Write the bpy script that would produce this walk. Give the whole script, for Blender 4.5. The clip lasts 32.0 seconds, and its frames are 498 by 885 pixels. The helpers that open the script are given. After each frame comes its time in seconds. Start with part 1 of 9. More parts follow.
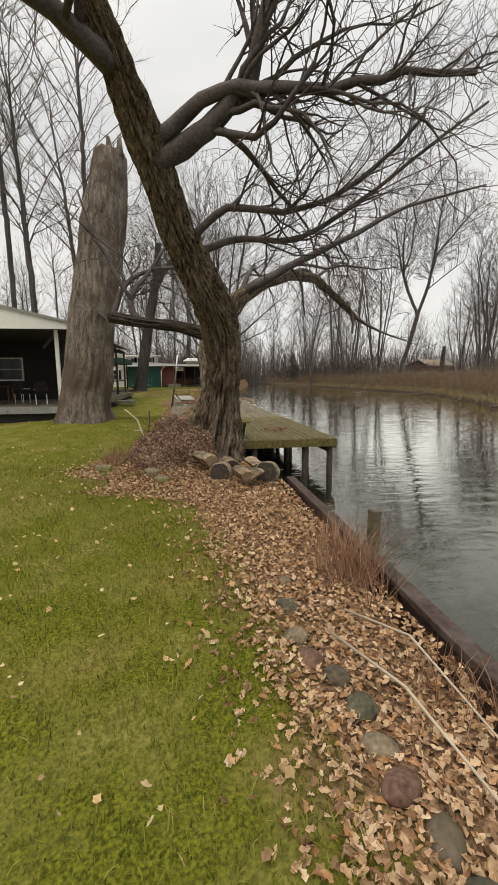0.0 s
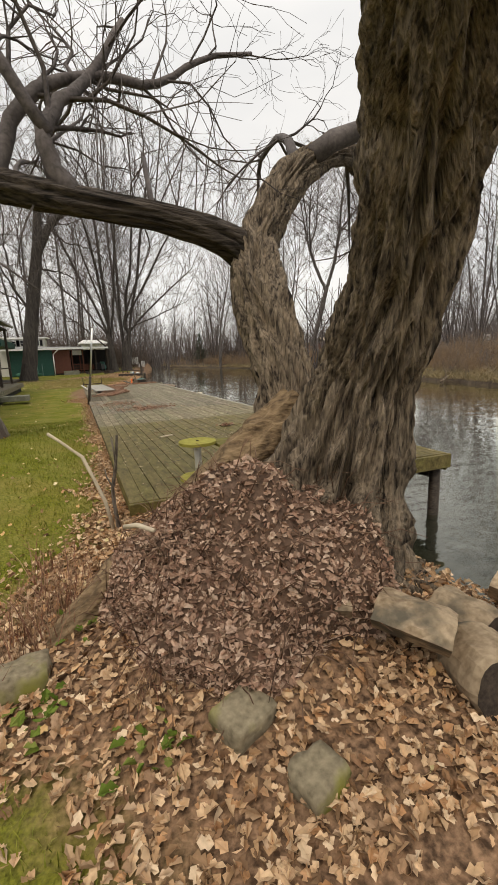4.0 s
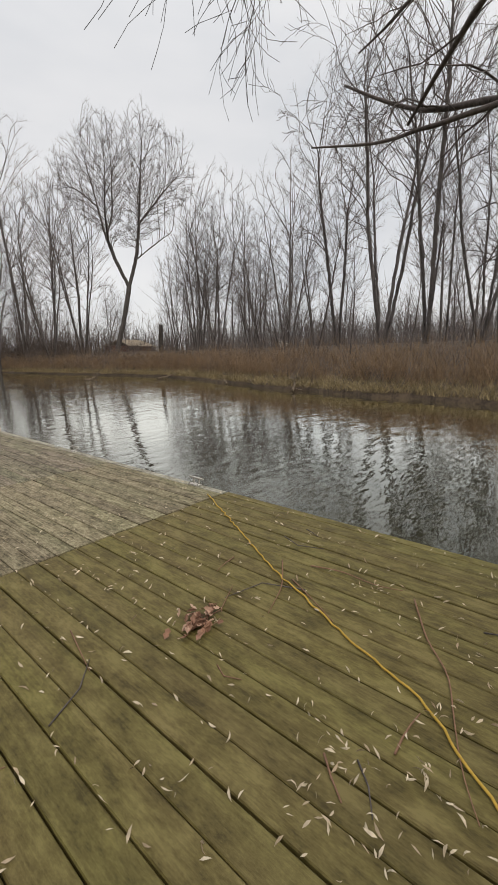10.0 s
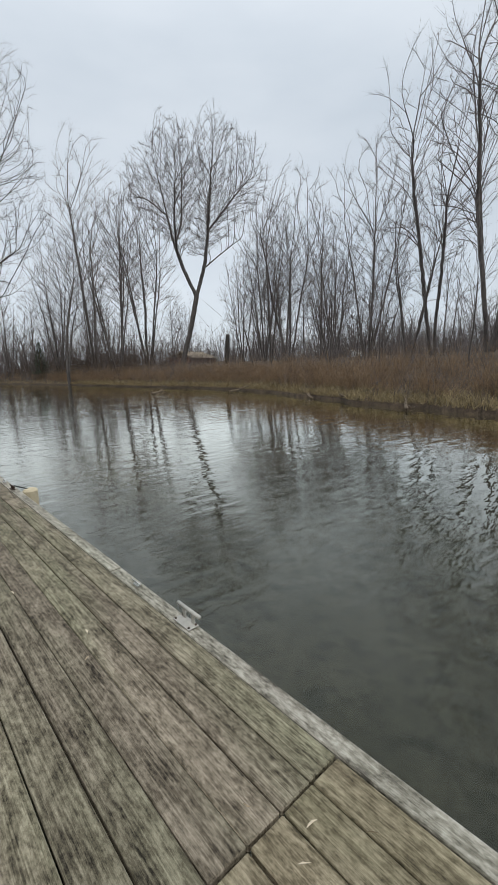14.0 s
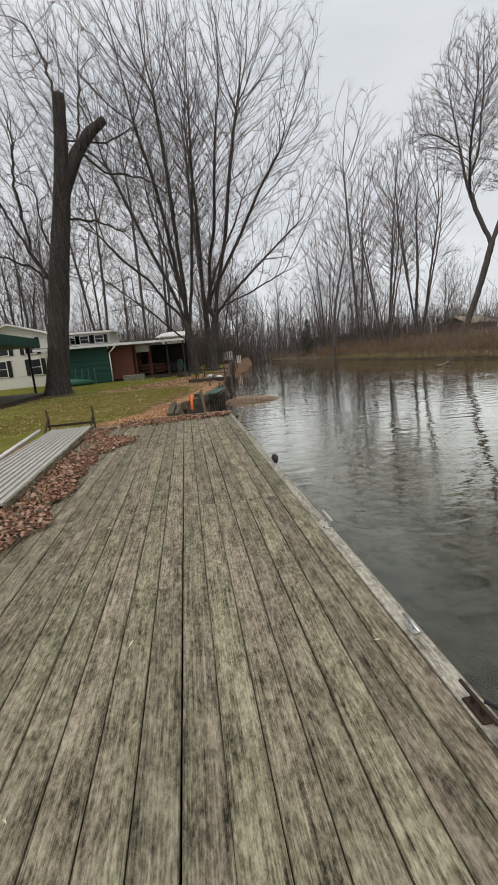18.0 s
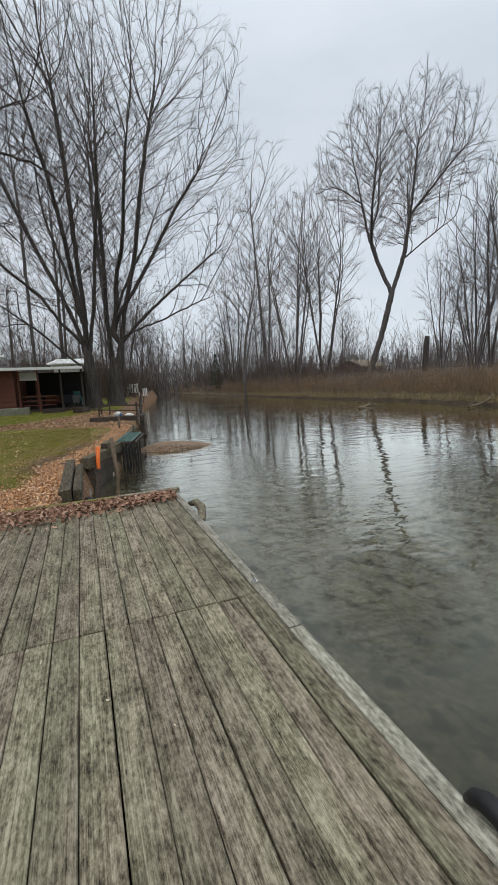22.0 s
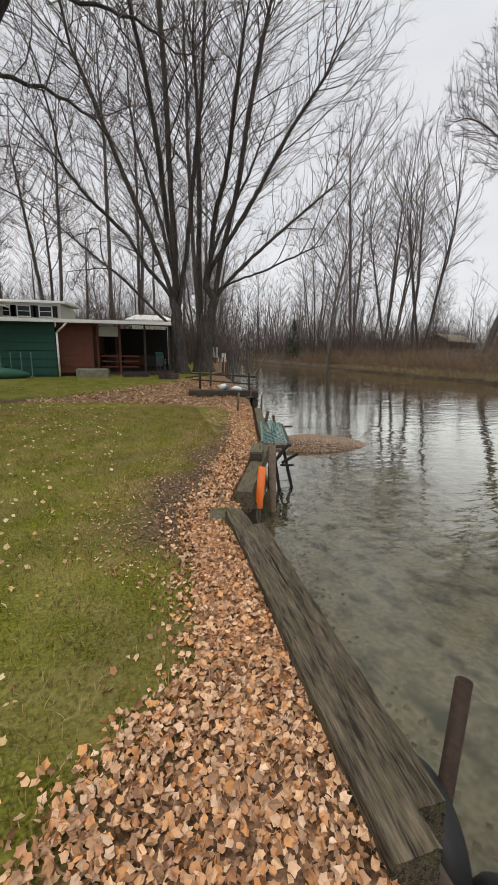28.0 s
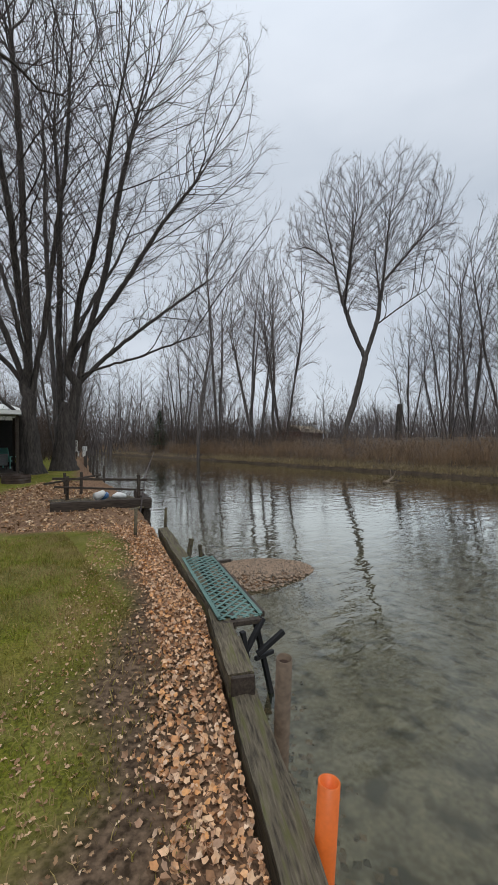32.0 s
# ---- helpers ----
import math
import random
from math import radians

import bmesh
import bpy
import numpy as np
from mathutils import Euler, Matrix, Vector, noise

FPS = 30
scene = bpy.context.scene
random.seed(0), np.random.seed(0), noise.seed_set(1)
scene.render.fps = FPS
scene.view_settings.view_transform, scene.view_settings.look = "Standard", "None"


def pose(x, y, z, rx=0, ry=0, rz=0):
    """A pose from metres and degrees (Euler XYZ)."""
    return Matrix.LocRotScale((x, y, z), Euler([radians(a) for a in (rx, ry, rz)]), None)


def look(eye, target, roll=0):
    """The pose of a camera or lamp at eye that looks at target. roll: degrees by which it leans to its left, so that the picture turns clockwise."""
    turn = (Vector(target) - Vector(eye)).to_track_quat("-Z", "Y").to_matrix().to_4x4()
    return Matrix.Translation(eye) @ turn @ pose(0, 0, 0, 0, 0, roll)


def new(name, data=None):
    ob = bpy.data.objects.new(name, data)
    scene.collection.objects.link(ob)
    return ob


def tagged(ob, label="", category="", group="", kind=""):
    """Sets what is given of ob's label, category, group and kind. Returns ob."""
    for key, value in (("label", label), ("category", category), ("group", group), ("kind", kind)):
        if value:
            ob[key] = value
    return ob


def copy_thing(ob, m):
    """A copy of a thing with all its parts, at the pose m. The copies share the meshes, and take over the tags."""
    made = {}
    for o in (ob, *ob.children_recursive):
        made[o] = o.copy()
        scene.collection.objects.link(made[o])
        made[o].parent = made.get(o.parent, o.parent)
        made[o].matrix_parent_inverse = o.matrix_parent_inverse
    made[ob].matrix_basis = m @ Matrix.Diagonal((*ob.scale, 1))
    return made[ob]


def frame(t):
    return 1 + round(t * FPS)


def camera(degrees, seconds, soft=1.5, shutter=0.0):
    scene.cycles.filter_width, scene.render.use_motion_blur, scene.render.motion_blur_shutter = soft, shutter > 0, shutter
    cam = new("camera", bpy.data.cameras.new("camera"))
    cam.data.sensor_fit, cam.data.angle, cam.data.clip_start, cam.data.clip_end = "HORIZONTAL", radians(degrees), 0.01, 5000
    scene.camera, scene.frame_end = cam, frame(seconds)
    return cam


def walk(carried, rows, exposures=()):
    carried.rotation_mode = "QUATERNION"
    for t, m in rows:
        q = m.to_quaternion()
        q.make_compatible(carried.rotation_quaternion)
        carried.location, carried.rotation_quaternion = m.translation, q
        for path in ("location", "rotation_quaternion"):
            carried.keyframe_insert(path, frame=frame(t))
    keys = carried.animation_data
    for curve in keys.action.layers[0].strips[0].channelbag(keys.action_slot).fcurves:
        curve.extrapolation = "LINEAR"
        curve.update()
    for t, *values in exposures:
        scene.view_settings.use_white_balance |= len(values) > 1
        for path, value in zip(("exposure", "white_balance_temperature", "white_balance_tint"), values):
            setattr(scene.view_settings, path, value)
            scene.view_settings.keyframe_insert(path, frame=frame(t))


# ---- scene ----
cam = camera(61.3, 32.0, soft=1.6)
PATH = [
    (0, (-3.603, -9.678, 1.503), (-3.309, -7.725, 1.19), -0.4),
    (0.1, (-3.658, -9.546, 1.503), (-3.392, -7.589, 1.186), -0.6),
    (0.2, (-3.712, -9.415, 1.503), (-3.472, -7.456, 1.181), -0.7),
    (0.3, (-3.761, -9.286, 1.503), (-3.546, -7.325, 1.174), -1.0),
    (0.4, (-3.805, -9.159, 1.504), (-3.611, -7.198, 1.163), -1.2),
    (0.5, (-3.842, -9.035, 1.504), (-3.663, -7.075, 1.149), -1.5),
    (0.6, (-3.87, -8.914, 1.507), (-3.701, -6.957, 1.132), -1.8),
    (0.7, (-3.892, -8.796, 1.514), (-3.728, -6.843, 1.116), -2.2),
    (0.8, (-3.909, -8.677, 1.523), (-3.748, -6.729, 1.1), -2.5),
    (0.9, (-3.925, -8.556, 1.531), (-3.764, -6.613, 1.084), -2.7),
    (1, (-3.941, -8.431, 1.537), (-3.781, -6.493, 1.068), -2.8),
    (1.1, (-3.96, -8.3, 1.54), (-3.804, -6.367, 1.053), -2.7),
    (1.2, (-3.981, -8.165, 1.542), (-3.833, -6.234, 1.041), -2.4),
    (1.3, (-4.005, -8.026, 1.544), (-3.865, -6.098, 1.03), -2.1),
    (1.4, (-4.031, -7.885, 1.544), (-3.897, -5.96, 1.018), -1.8),
    (1.5, (-4.058, -7.742, 1.544), (-3.924, -5.82, 1.007), -1.6),
    (1.6, (-4.086, -7.599, 1.537), (-3.946, -5.681, 0.987), -1.4),
    (1.7, (-4.112, -7.457, 1.519), (-3.963, -5.543, 0.957), -1.2),
    (1.8, (-4.133, -7.315, 1.499), (-3.971, -5.406, 0.926), -0.9),
    (1.9, (-4.148, -7.173, 1.481), (-3.967, -5.268, 0.901), -0.6),
    (2, (-4.154, -7.032, 1.474), (-3.948, -5.13, 0.891), -0.4),
    (2.1, (-4.148, -6.891, 1.477), (-3.912, -4.991, 0.9), -0.2),
    (2.2, (-4.135, -6.751, 1.484), (-3.863, -4.851, 0.922), -0.2),
    (2.3, (-4.119, -6.611, 1.492), (-3.808, -4.711, 0.951), -0.2),
    (2.4, (-4.106, -6.469, 1.499), (-3.754, -4.57, 0.981), -0.2),
    (2.5, (-4.1, -6.327, 1.502), (-3.709, -4.43, 1.005), -0.3),
    (2.6, (-4.104, -6.183, 1.501), (-3.675, -4.289, 1.022), -0.4),
    (2.7, (-4.114, -6.038, 1.499), (-3.651, -4.149, 1.035), -0.5),
    (2.8, (-4.132, -5.892, 1.496), (-3.635, -4.008, 1.044), -0.7),
    (2.9, (-4.155, -5.745, 1.491), (-3.627, -3.867, 1.049), -0.8),
    (3, (-4.184, -5.599, 1.485), (-3.627, -3.727, 1.052), -0.9),
    (3.1, (-4.218, -5.452, 1.479), (-3.635, -3.587, 1.051), -1.1),
    (3.2, (-4.256, -5.306, 1.472), (-3.648, -3.448, 1.049), -1.2),
    (3.3, (-4.298, -5.161, 1.465), (-3.668, -3.31, 1.045), -1.4),
    (3.4, (-4.343, -5.017, 1.457), (-3.693, -3.172, 1.04), -1.5),
    (3.5, (-4.39, -4.875, 1.449), (-3.722, -3.036, 1.034), -1.6),
    (3.6, (-4.44, -4.735, 1.441), (-3.756, -2.902, 1.027), -1.7),
    (3.7, (-4.491, -4.597, 1.433), (-3.793, -2.769, 1.021), -1.9),
    (3.8, (-4.544, -4.463, 1.426), (-3.833, -2.639, 1.016), -2.0),
    (3.9, (-4.597, -4.331, 1.419), (-3.875, -2.511, 1.012), -2.1),
    (4, (-4.649, -4.202, 1.413), (-3.918, -2.385, 1.009), -2.2),
    (4.1, (-4.702, -4.078, 1.407), (-3.963, -2.263, 1.009), -2.3),
    (4.2, (-4.753, -3.957, 1.402), (-4.008, -2.143, 1.011), -2.4),
    (4.3, (-4.802, -3.841, 1.399), (-4.053, -2.027, 1.016), -2.5),
    (4.4, (-4.849, -3.731, 1.397), (-4.097, -1.915, 1.025), -2.6),
    (4.5, (-4.893, -3.625, 1.396), (-4.14, -1.807, 1.038), -2.7),
    (4.6, (-4.934, -3.525, 1.396), (-4.185, -1.702, 1.054), -2.9),
    (4.7, (-4.971, -3.427, 1.397), (-4.234, -1.597, 1.071), -3.1),
    (4.8, (-5.005, -3.33, 1.4), (-4.281, -1.492, 1.088), -3.4),
    (4.9, (-5.035, -3.23, 1.406), (-4.323, -1.386, 1.104), -3.6),
    (5, (-5.062, -3.125, 1.415), (-4.355, -1.278, 1.117), -3.7),
    (5.1, (-5.085, -3.013, 1.43), (-4.378, -1.166, 1.131), -3.7),
    (5.2, (-5.107, -2.896, 1.449), (-4.398, -1.05, 1.148), -3.7),
    (5.3, (-5.128, -2.776, 1.469), (-4.416, -0.932, 1.164), -3.6),
    (5.4, (-5.152, -2.655, 1.486), (-4.432, -0.815, 1.177), -3.4),
    (5.5, (-5.18, -2.537, 1.498), (-4.446, -0.704, 1.183), -3.2),
    (5.6, (-5.213, -2.423, 1.504), (-4.452, -0.602, 1.179), -3.0),
    (5.7, (-5.246, -2.312, 1.508), (-4.444, -0.511, 1.17), -3.1),
    (5.8, (-5.276, -2.2, 1.51), (-4.428, -0.424, 1.156), -3.2),
    (5.9, (-5.298, -2.087, 1.511), (-4.405, -0.336, 1.142), -3.4),
    (6, (-5.306, -1.969, 1.511), (-4.378, -0.239, 1.13), -3.7),
    (6.1, (-5.303, -1.845, 1.505), (-4.354, -0.128, 1.117), -4.0),
    (6.2, (-5.294, -1.718, 1.491), (-4.334, -0.007, 1.1), -4.2),
    (6.3, (-5.283, -1.589, 1.473), (-4.314, 0.116, 1.082), -4.3),
    (6.4, (-5.271, -1.464, 1.459), (-4.292, 0.236, 1.067), -4.3),
    (6.5, (-5.26, -1.343, 1.453), (-4.262, 0.345, 1.06), -4.0),
    (6.6, (-5.253, -1.23, 1.466), (-4.218, 0.435, 1.071), -3.3),
    (6.7, (-5.248, -1.121, 1.496), (-4.158, 0.508, 1.099), -2.2),
    (6.8, (-5.243, -1.014, 1.532), (-4.096, 0.575, 1.131), -1.1),
    (6.9, (-5.237, -0.903, 1.562), (-4.04, 0.645, 1.15), -0.4),
    (7, (-5.229, -0.787, 1.575), (-4.0, 0.731, 1.142), -0.3),
    (7.1, (-5.216, -0.662, 1.573), (-3.972, 0.834, 1.109), -0.8),
    (7.2, (-5.198, -0.53, 1.566), (-3.943, 0.946, 1.07), -1.4),
    (7.3, (-5.173, -0.396, 1.556), (-3.911, 1.063, 1.03), -2.1),
    (7.4, (-5.139, -0.264, 1.544), (-3.872, 1.182, 0.995), -2.6),
    (7.5, (-5.096, -0.138, 1.532), (-3.824, 1.3, 0.972), -3.0),
    (7.6, (-5.043, -0.02, 1.52), (-3.765, 1.415, 0.963), -3.2),
    (7.7, (-4.981, 0.091, 1.508), (-3.698, 1.525, 0.965), -3.3),
    (7.8, (-4.913, 0.197, 1.496), (-3.622, 1.631, 0.972), -3.4),
    (7.9, (-4.842, 0.3, 1.485), (-3.539, 1.73, 0.977), -3.4),
    (8, (-4.769, 0.403, 1.473), (-3.449, 1.821, 0.976), -3.5),
    (8.1, (-4.697, 0.508, 1.461), (-3.354, 1.904, 0.962), -3.6),
    (8.2, (-4.626, 0.614, 1.45), (-3.257, 1.979, 0.937), -3.5),
    (8.3, (-4.555, 0.722, 1.44), (-3.161, 2.053, 0.908), -3.4),
    (8.4, (-4.486, 0.83, 1.43), (-3.069, 2.131, 0.882), -3.2),
    (8.5, (-4.417, 0.938, 1.423), (-2.984, 2.218, 0.866), -2.8),
    (8.6, (-4.349, 1.046, 1.418), (-2.905, 2.313, 0.86), -2.4),
    (8.7, (-4.28, 1.152, 1.414), (-2.827, 2.409, 0.858), -2.0),
    (8.8, (-4.21, 1.257, 1.412), (-2.75, 2.507, 0.859), -1.7),
    (8.9, (-4.137, 1.36, 1.411), (-2.67, 2.604, 0.862), -1.5),
    (9, (-4.06, 1.461, 1.411), (-2.588, 2.7, 0.867), -1.4),
    (9.1, (-3.979, 1.559, 1.423), (-2.504, 2.801, 0.892), -1.3),
    (9.2, (-3.894, 1.655, 1.453), (-2.42, 2.909, 0.946), -1.2),
    (9.3, (-3.808, 1.748, 1.489), (-2.338, 3.017, 1.01), -1.2),
    (9.4, (-3.723, 1.839, 1.518), (-2.255, 3.12, 1.066), -1.2),
    (9.5, (-3.64, 1.927, 1.531), (-2.172, 3.214, 1.095), -1.2),
    (9.6, (-3.561, 2.013, 1.531), (-2.09, 3.299, 1.102), -1.2),
    (9.7, (-3.485, 2.098, 1.531), (-2.011, 3.381, 1.107), -1.2),
    (9.8, (-3.413, 2.183, 1.531), (-1.936, 3.464, 1.109), -1.2),
    (9.9, (-3.342, 2.268, 1.531), (-1.863, 3.548, 1.111), -1.2),
    (10, (-3.273, 2.356, 1.531), (-1.794, 3.636, 1.114), -1.2),
    (10.1, (-3.205, 2.446, 1.532), (-1.735, 3.738, 1.118), -1.3),
    (10.2, (-3.135, 2.541, 1.533), (-1.691, 3.862, 1.121), -1.4),
    (10.3, (-3.063, 2.641, 1.535), (-1.657, 4.003, 1.126), -1.6),
    (10.4, (-2.987, 2.747, 1.538), (-1.629, 4.158, 1.133), -1.7),
    (10.5, (-2.905, 2.861, 1.541), (-1.601, 4.324, 1.145), -1.9),
    (10.6, (-2.816, 2.983, 1.545), (-1.569, 4.498, 1.161), -2.0),
    (10.7, (-2.725, 3.111, 1.548), (-1.535, 4.675, 1.179), -2.2),
    (10.8, (-2.635, 3.242, 1.551), (-1.501, 4.851, 1.194), -2.2),
    (10.9, (-2.551, 3.373, 1.553), (-1.47, 5.019, 1.205), -2.2),
    (11, (-2.479, 3.502, 1.554), (-1.444, 5.178, 1.207), -2.2),
    (11.1, (-2.421, 3.626, 1.554), (-1.425, 5.324, 1.203), -2.2),
    (11.2, (-2.374, 3.746, 1.554), (-1.41, 5.461, 1.197), -2.1),
    (11.3, (-2.335, 3.863, 1.552), (-1.395, 5.591, 1.19), -2.1),
    (11.4, (-2.298, 3.978, 1.55), (-1.378, 5.716, 1.183), -2.0),
    (11.5, (-2.259, 4.093, 1.546), (-1.353, 5.837, 1.176), -1.9),
    (11.6, (-2.215, 4.208, 1.54), (-1.319, 5.957, 1.168), -1.8),
    (11.7, (-2.168, 4.324, 1.532), (-1.28, 6.077, 1.16), -1.6),
    (11.8, (-2.118, 4.442, 1.524), (-1.236, 6.198, 1.153), -1.5),
    (11.9, (-2.07, 4.561, 1.518), (-1.191, 6.319, 1.147), -1.4),
    (12, (-2.024, 4.681, 1.515), (-1.146, 6.439, 1.145), -1.4),
    (12.1, (-1.983, 4.803, 1.517), (-1.103, 6.56, 1.147), -1.4),
    (12.2, (-1.946, 4.926, 1.522), (-1.059, 6.68, 1.153), -1.4),
    (12.3, (-1.911, 5.047, 1.527), (-1.012, 6.795, 1.159), -1.4),
    (12.4, (-1.878, 5.167, 1.532), (-0.958, 6.904, 1.163), -1.4),
    (12.5, (-1.845, 5.283, 1.534), (-0.896, 7.004, 1.163), -1.5),
    (12.6, (-1.811, 5.395, 1.533), (-0.824, 7.093, 1.156), -1.6),
    (12.7, (-1.775, 5.504, 1.532), (-0.744, 7.173, 1.143), -1.8),
    (12.8, (-1.737, 5.612, 1.529), (-0.662, 7.25, 1.129), -1.9),
    (12.9, (-1.696, 5.72, 1.527), (-0.58, 7.329, 1.119), -2.0),
    (13, (-1.652, 5.831, 1.525), (-0.503, 7.416, 1.115), -2.2),
    (13.1, (-1.605, 5.945, 1.524), (-0.432, 7.513, 1.117), -2.3),
    (13.2, (-1.556, 6.063, 1.523), (-0.366, 7.619, 1.121), -2.4),
    (13.3, (-1.507, 6.182, 1.523), (-0.304, 7.73, 1.125), -2.4),
    (13.4, (-1.459, 6.302, 1.522), (-0.244, 7.841, 1.131), -2.4),
    (13.5, (-1.415, 6.421, 1.521), (-0.186, 7.951, 1.136), -2.3),
    (13.6, (-1.375, 6.539, 1.519), (-0.128, 8.056, 1.141), -2.2),
    (13.7, (-1.34, 6.655, 1.516), (-0.073, 8.158, 1.146), -2.0),
    (13.8, (-1.308, 6.77, 1.512), (-0.024, 8.259, 1.148), -1.9),
    (13.9, (-1.279, 6.883, 1.508), (0.019, 8.362, 1.148), -1.8),
    (14, (-1.251, 6.996, 1.505), (0.052, 8.47, 1.145), -1.7),
    (14.1, (-1.224, 7.108, 1.502), (0.079, 8.582, 1.139), -1.6),
    (14.2, (-1.197, 7.22, 1.5), (0.102, 8.695, 1.131), -1.5),
    (14.3, (-1.168, 7.333, 1.498), (0.125, 8.812, 1.123), -1.2),
    (14.4, (-1.136, 7.448, 1.497), (0.146, 8.935, 1.117), -0.9),
    (14.5, (-1.1, 7.567, 1.497), (0.167, 9.065, 1.111), -0.6),
    (14.6, (-1.06, 7.69, 1.5), (0.184, 9.207, 1.11), -0.4),
    (14.7, (-1.02, 7.815, 1.509), (0.187, 9.36, 1.114), -0.4),
    (14.8, (-0.985, 7.941, 1.519), (0.172, 9.523, 1.119), -0.5),
    (14.9, (-0.96, 8.065, 1.528), (0.135, 9.689, 1.124), -0.8),
    (15, (-0.951, 8.186, 1.532), (0.073, 9.856, 1.126), -1.0),
    (15.1, (-0.955, 8.302, 1.532), (-0.013, 10.019, 1.126), -1.2),
    (15.2, (-0.964, 8.413, 1.533), (-0.108, 10.174, 1.126), -1.3),
    (15.3, (-0.975, 8.523, 1.533), (-0.204, 10.323, 1.124), -1.5),
    (15.4, (-0.984, 8.633, 1.533), (-0.291, 10.463, 1.122), -1.7),
    (15.5, (-0.988, 8.744, 1.533), (-0.358, 10.596, 1.117), -2.1),
    (15.6, (-0.987, 8.859, 1.532), (-0.409, 10.726, 1.11), -2.5),
    (15.7, (-0.986, 8.976, 1.529), (-0.455, 10.856, 1.102), -2.9),
    (15.8, (-0.983, 9.097, 1.525), (-0.495, 10.988, 1.093), -3.2),
    (15.9, (-0.98, 9.221, 1.519), (-0.529, 11.12, 1.084), -3.5),
    (16, (-0.976, 9.346, 1.512), (-0.559, 11.252, 1.073), -3.8),
    (16.1, (-0.971, 9.474, 1.504), (-0.583, 11.386, 1.063), -4.1),
    (16.2, (-0.966, 9.603, 1.495), (-0.604, 11.519, 1.051), -4.3),
    (16.3, (-0.961, 9.734, 1.485), (-0.621, 11.654, 1.04), -4.4),
    (16.4, (-0.955, 9.865, 1.475), (-0.634, 11.788, 1.029), -4.6),
    (16.5, (-0.95, 9.997, 1.465), (-0.643, 11.922, 1.017), -4.7),
    (16.6, (-0.944, 10.129, 1.455), (-0.65, 12.056, 1.006), -4.8),
    (16.7, (-0.938, 10.261, 1.445), (-0.655, 12.189, 0.995), -4.9),
    (16.8, (-0.933, 10.393, 1.435), (-0.657, 12.322, 0.985), -5.0),
    (16.9, (-0.928, 10.523, 1.426), (-0.658, 12.453, 0.975), -5.0),
    (17, (-0.923, 10.653, 1.418), (-0.658, 12.583, 0.967), -5.1),
    (17.1, (-0.919, 10.781, 1.411), (-0.657, 12.712, 0.96), -5.1),
    (17.2, (-0.916, 10.908, 1.405), (-0.655, 12.839, 0.954), -5.1),
    (17.3, (-0.913, 11.032, 1.401), (-0.654, 12.963, 0.949), -5.1),
    (17.4, (-0.912, 11.154, 1.398), (-0.653, 13.085, 0.946), -5.1),
    (17.5, (-0.911, 11.273, 1.397), (-0.652, 13.204, 0.945), -5.1),
    (17.6, (-0.918, 11.389, 1.397), (-0.659, 13.321, 0.948), -5.1),
    (17.7, (-0.936, 11.502, 1.399), (-0.676, 13.434, 0.954), -5.1),
    (17.8, (-0.96, 11.612, 1.401), (-0.7, 13.546, 0.964), -5.0),
    (17.9, (-0.987, 11.719, 1.402), (-0.727, 13.656, 0.977), -5.0),
    (18, (-1.011, 11.823, 1.404), (-0.753, 13.763, 0.99), -4.9),
    (18.1, (-1.03, 11.925, 1.405), (-0.778, 13.868, 1.004), -4.9),
    (18.2, (-1.044, 12.025, 1.407), (-0.801, 13.972, 1.019), -4.9),
    (18.3, (-1.053, 12.125, 1.411), (-0.822, 14.076, 1.035), -4.9),
    (18.4, (-1.058, 12.227, 1.417), (-0.838, 14.181, 1.053), -5.0),
    (18.5, (-1.062, 12.331, 1.427), (-0.848, 14.288, 1.075), -4.9),
    (18.6, (-1.064, 12.439, 1.441), (-0.853, 14.398, 1.1), -4.8),
    (18.7, (-1.065, 12.549, 1.457), (-0.857, 14.51, 1.125), -4.7),
    (18.8, (-1.066, 12.661, 1.472), (-0.858, 14.623, 1.147), -4.7),
    (18.9, (-1.067, 12.772, 1.483), (-0.858, 14.735, 1.163), -4.6),
    (19, (-1.068, 12.881, 1.487), (-0.857, 14.844, 1.17), -4.5),
    (19.1, (-1.07, 12.987, 1.485), (-0.846, 14.949, 1.168), -4.3),
    (19.2, (-1.072, 13.091, 1.48), (-0.821, 15.05, 1.162), -4.0),
    (19.3, (-1.075, 13.194, 1.474), (-0.788, 15.147, 1.153), -3.7),
    (19.4, (-1.079, 13.297, 1.466), (-0.753, 15.244, 1.143), -3.3),
    (19.5, (-1.084, 13.401, 1.459), (-0.723, 15.341, 1.133), -3.0),
    (19.6, (-1.089, 13.508, 1.452), (-0.702, 15.443, 1.125), -2.8),
    (19.7, (-1.095, 13.616, 1.447), (-0.689, 15.547, 1.119), -2.6),
    (19.8, (-1.102, 13.726, 1.443), (-0.683, 15.654, 1.114), -2.5),
    (19.9, (-1.108, 13.836, 1.441), (-0.681, 15.762, 1.111), -2.4),
    (20, (-1.114, 13.947, 1.44), (-0.681, 15.871, 1.11), -2.3),
    (20.1, (-1.12, 14.057, 1.444), (-0.682, 15.98, 1.113), -2.2),
    (20.2, (-1.125, 14.167, 1.455), (-0.682, 16.089, 1.123), -2.1),
    (20.3, (-1.132, 14.276, 1.469), (-0.679, 16.195, 1.134), -2.0),
    (20.4, (-1.139, 14.385, 1.482), (-0.672, 16.3, 1.143), -1.9),
    (20.5, (-1.149, 14.494, 1.493), (-0.661, 16.402, 1.147), -1.8),
    (20.6, (-1.161, 14.603, 1.499), (-0.643, 16.502, 1.144), -1.7),
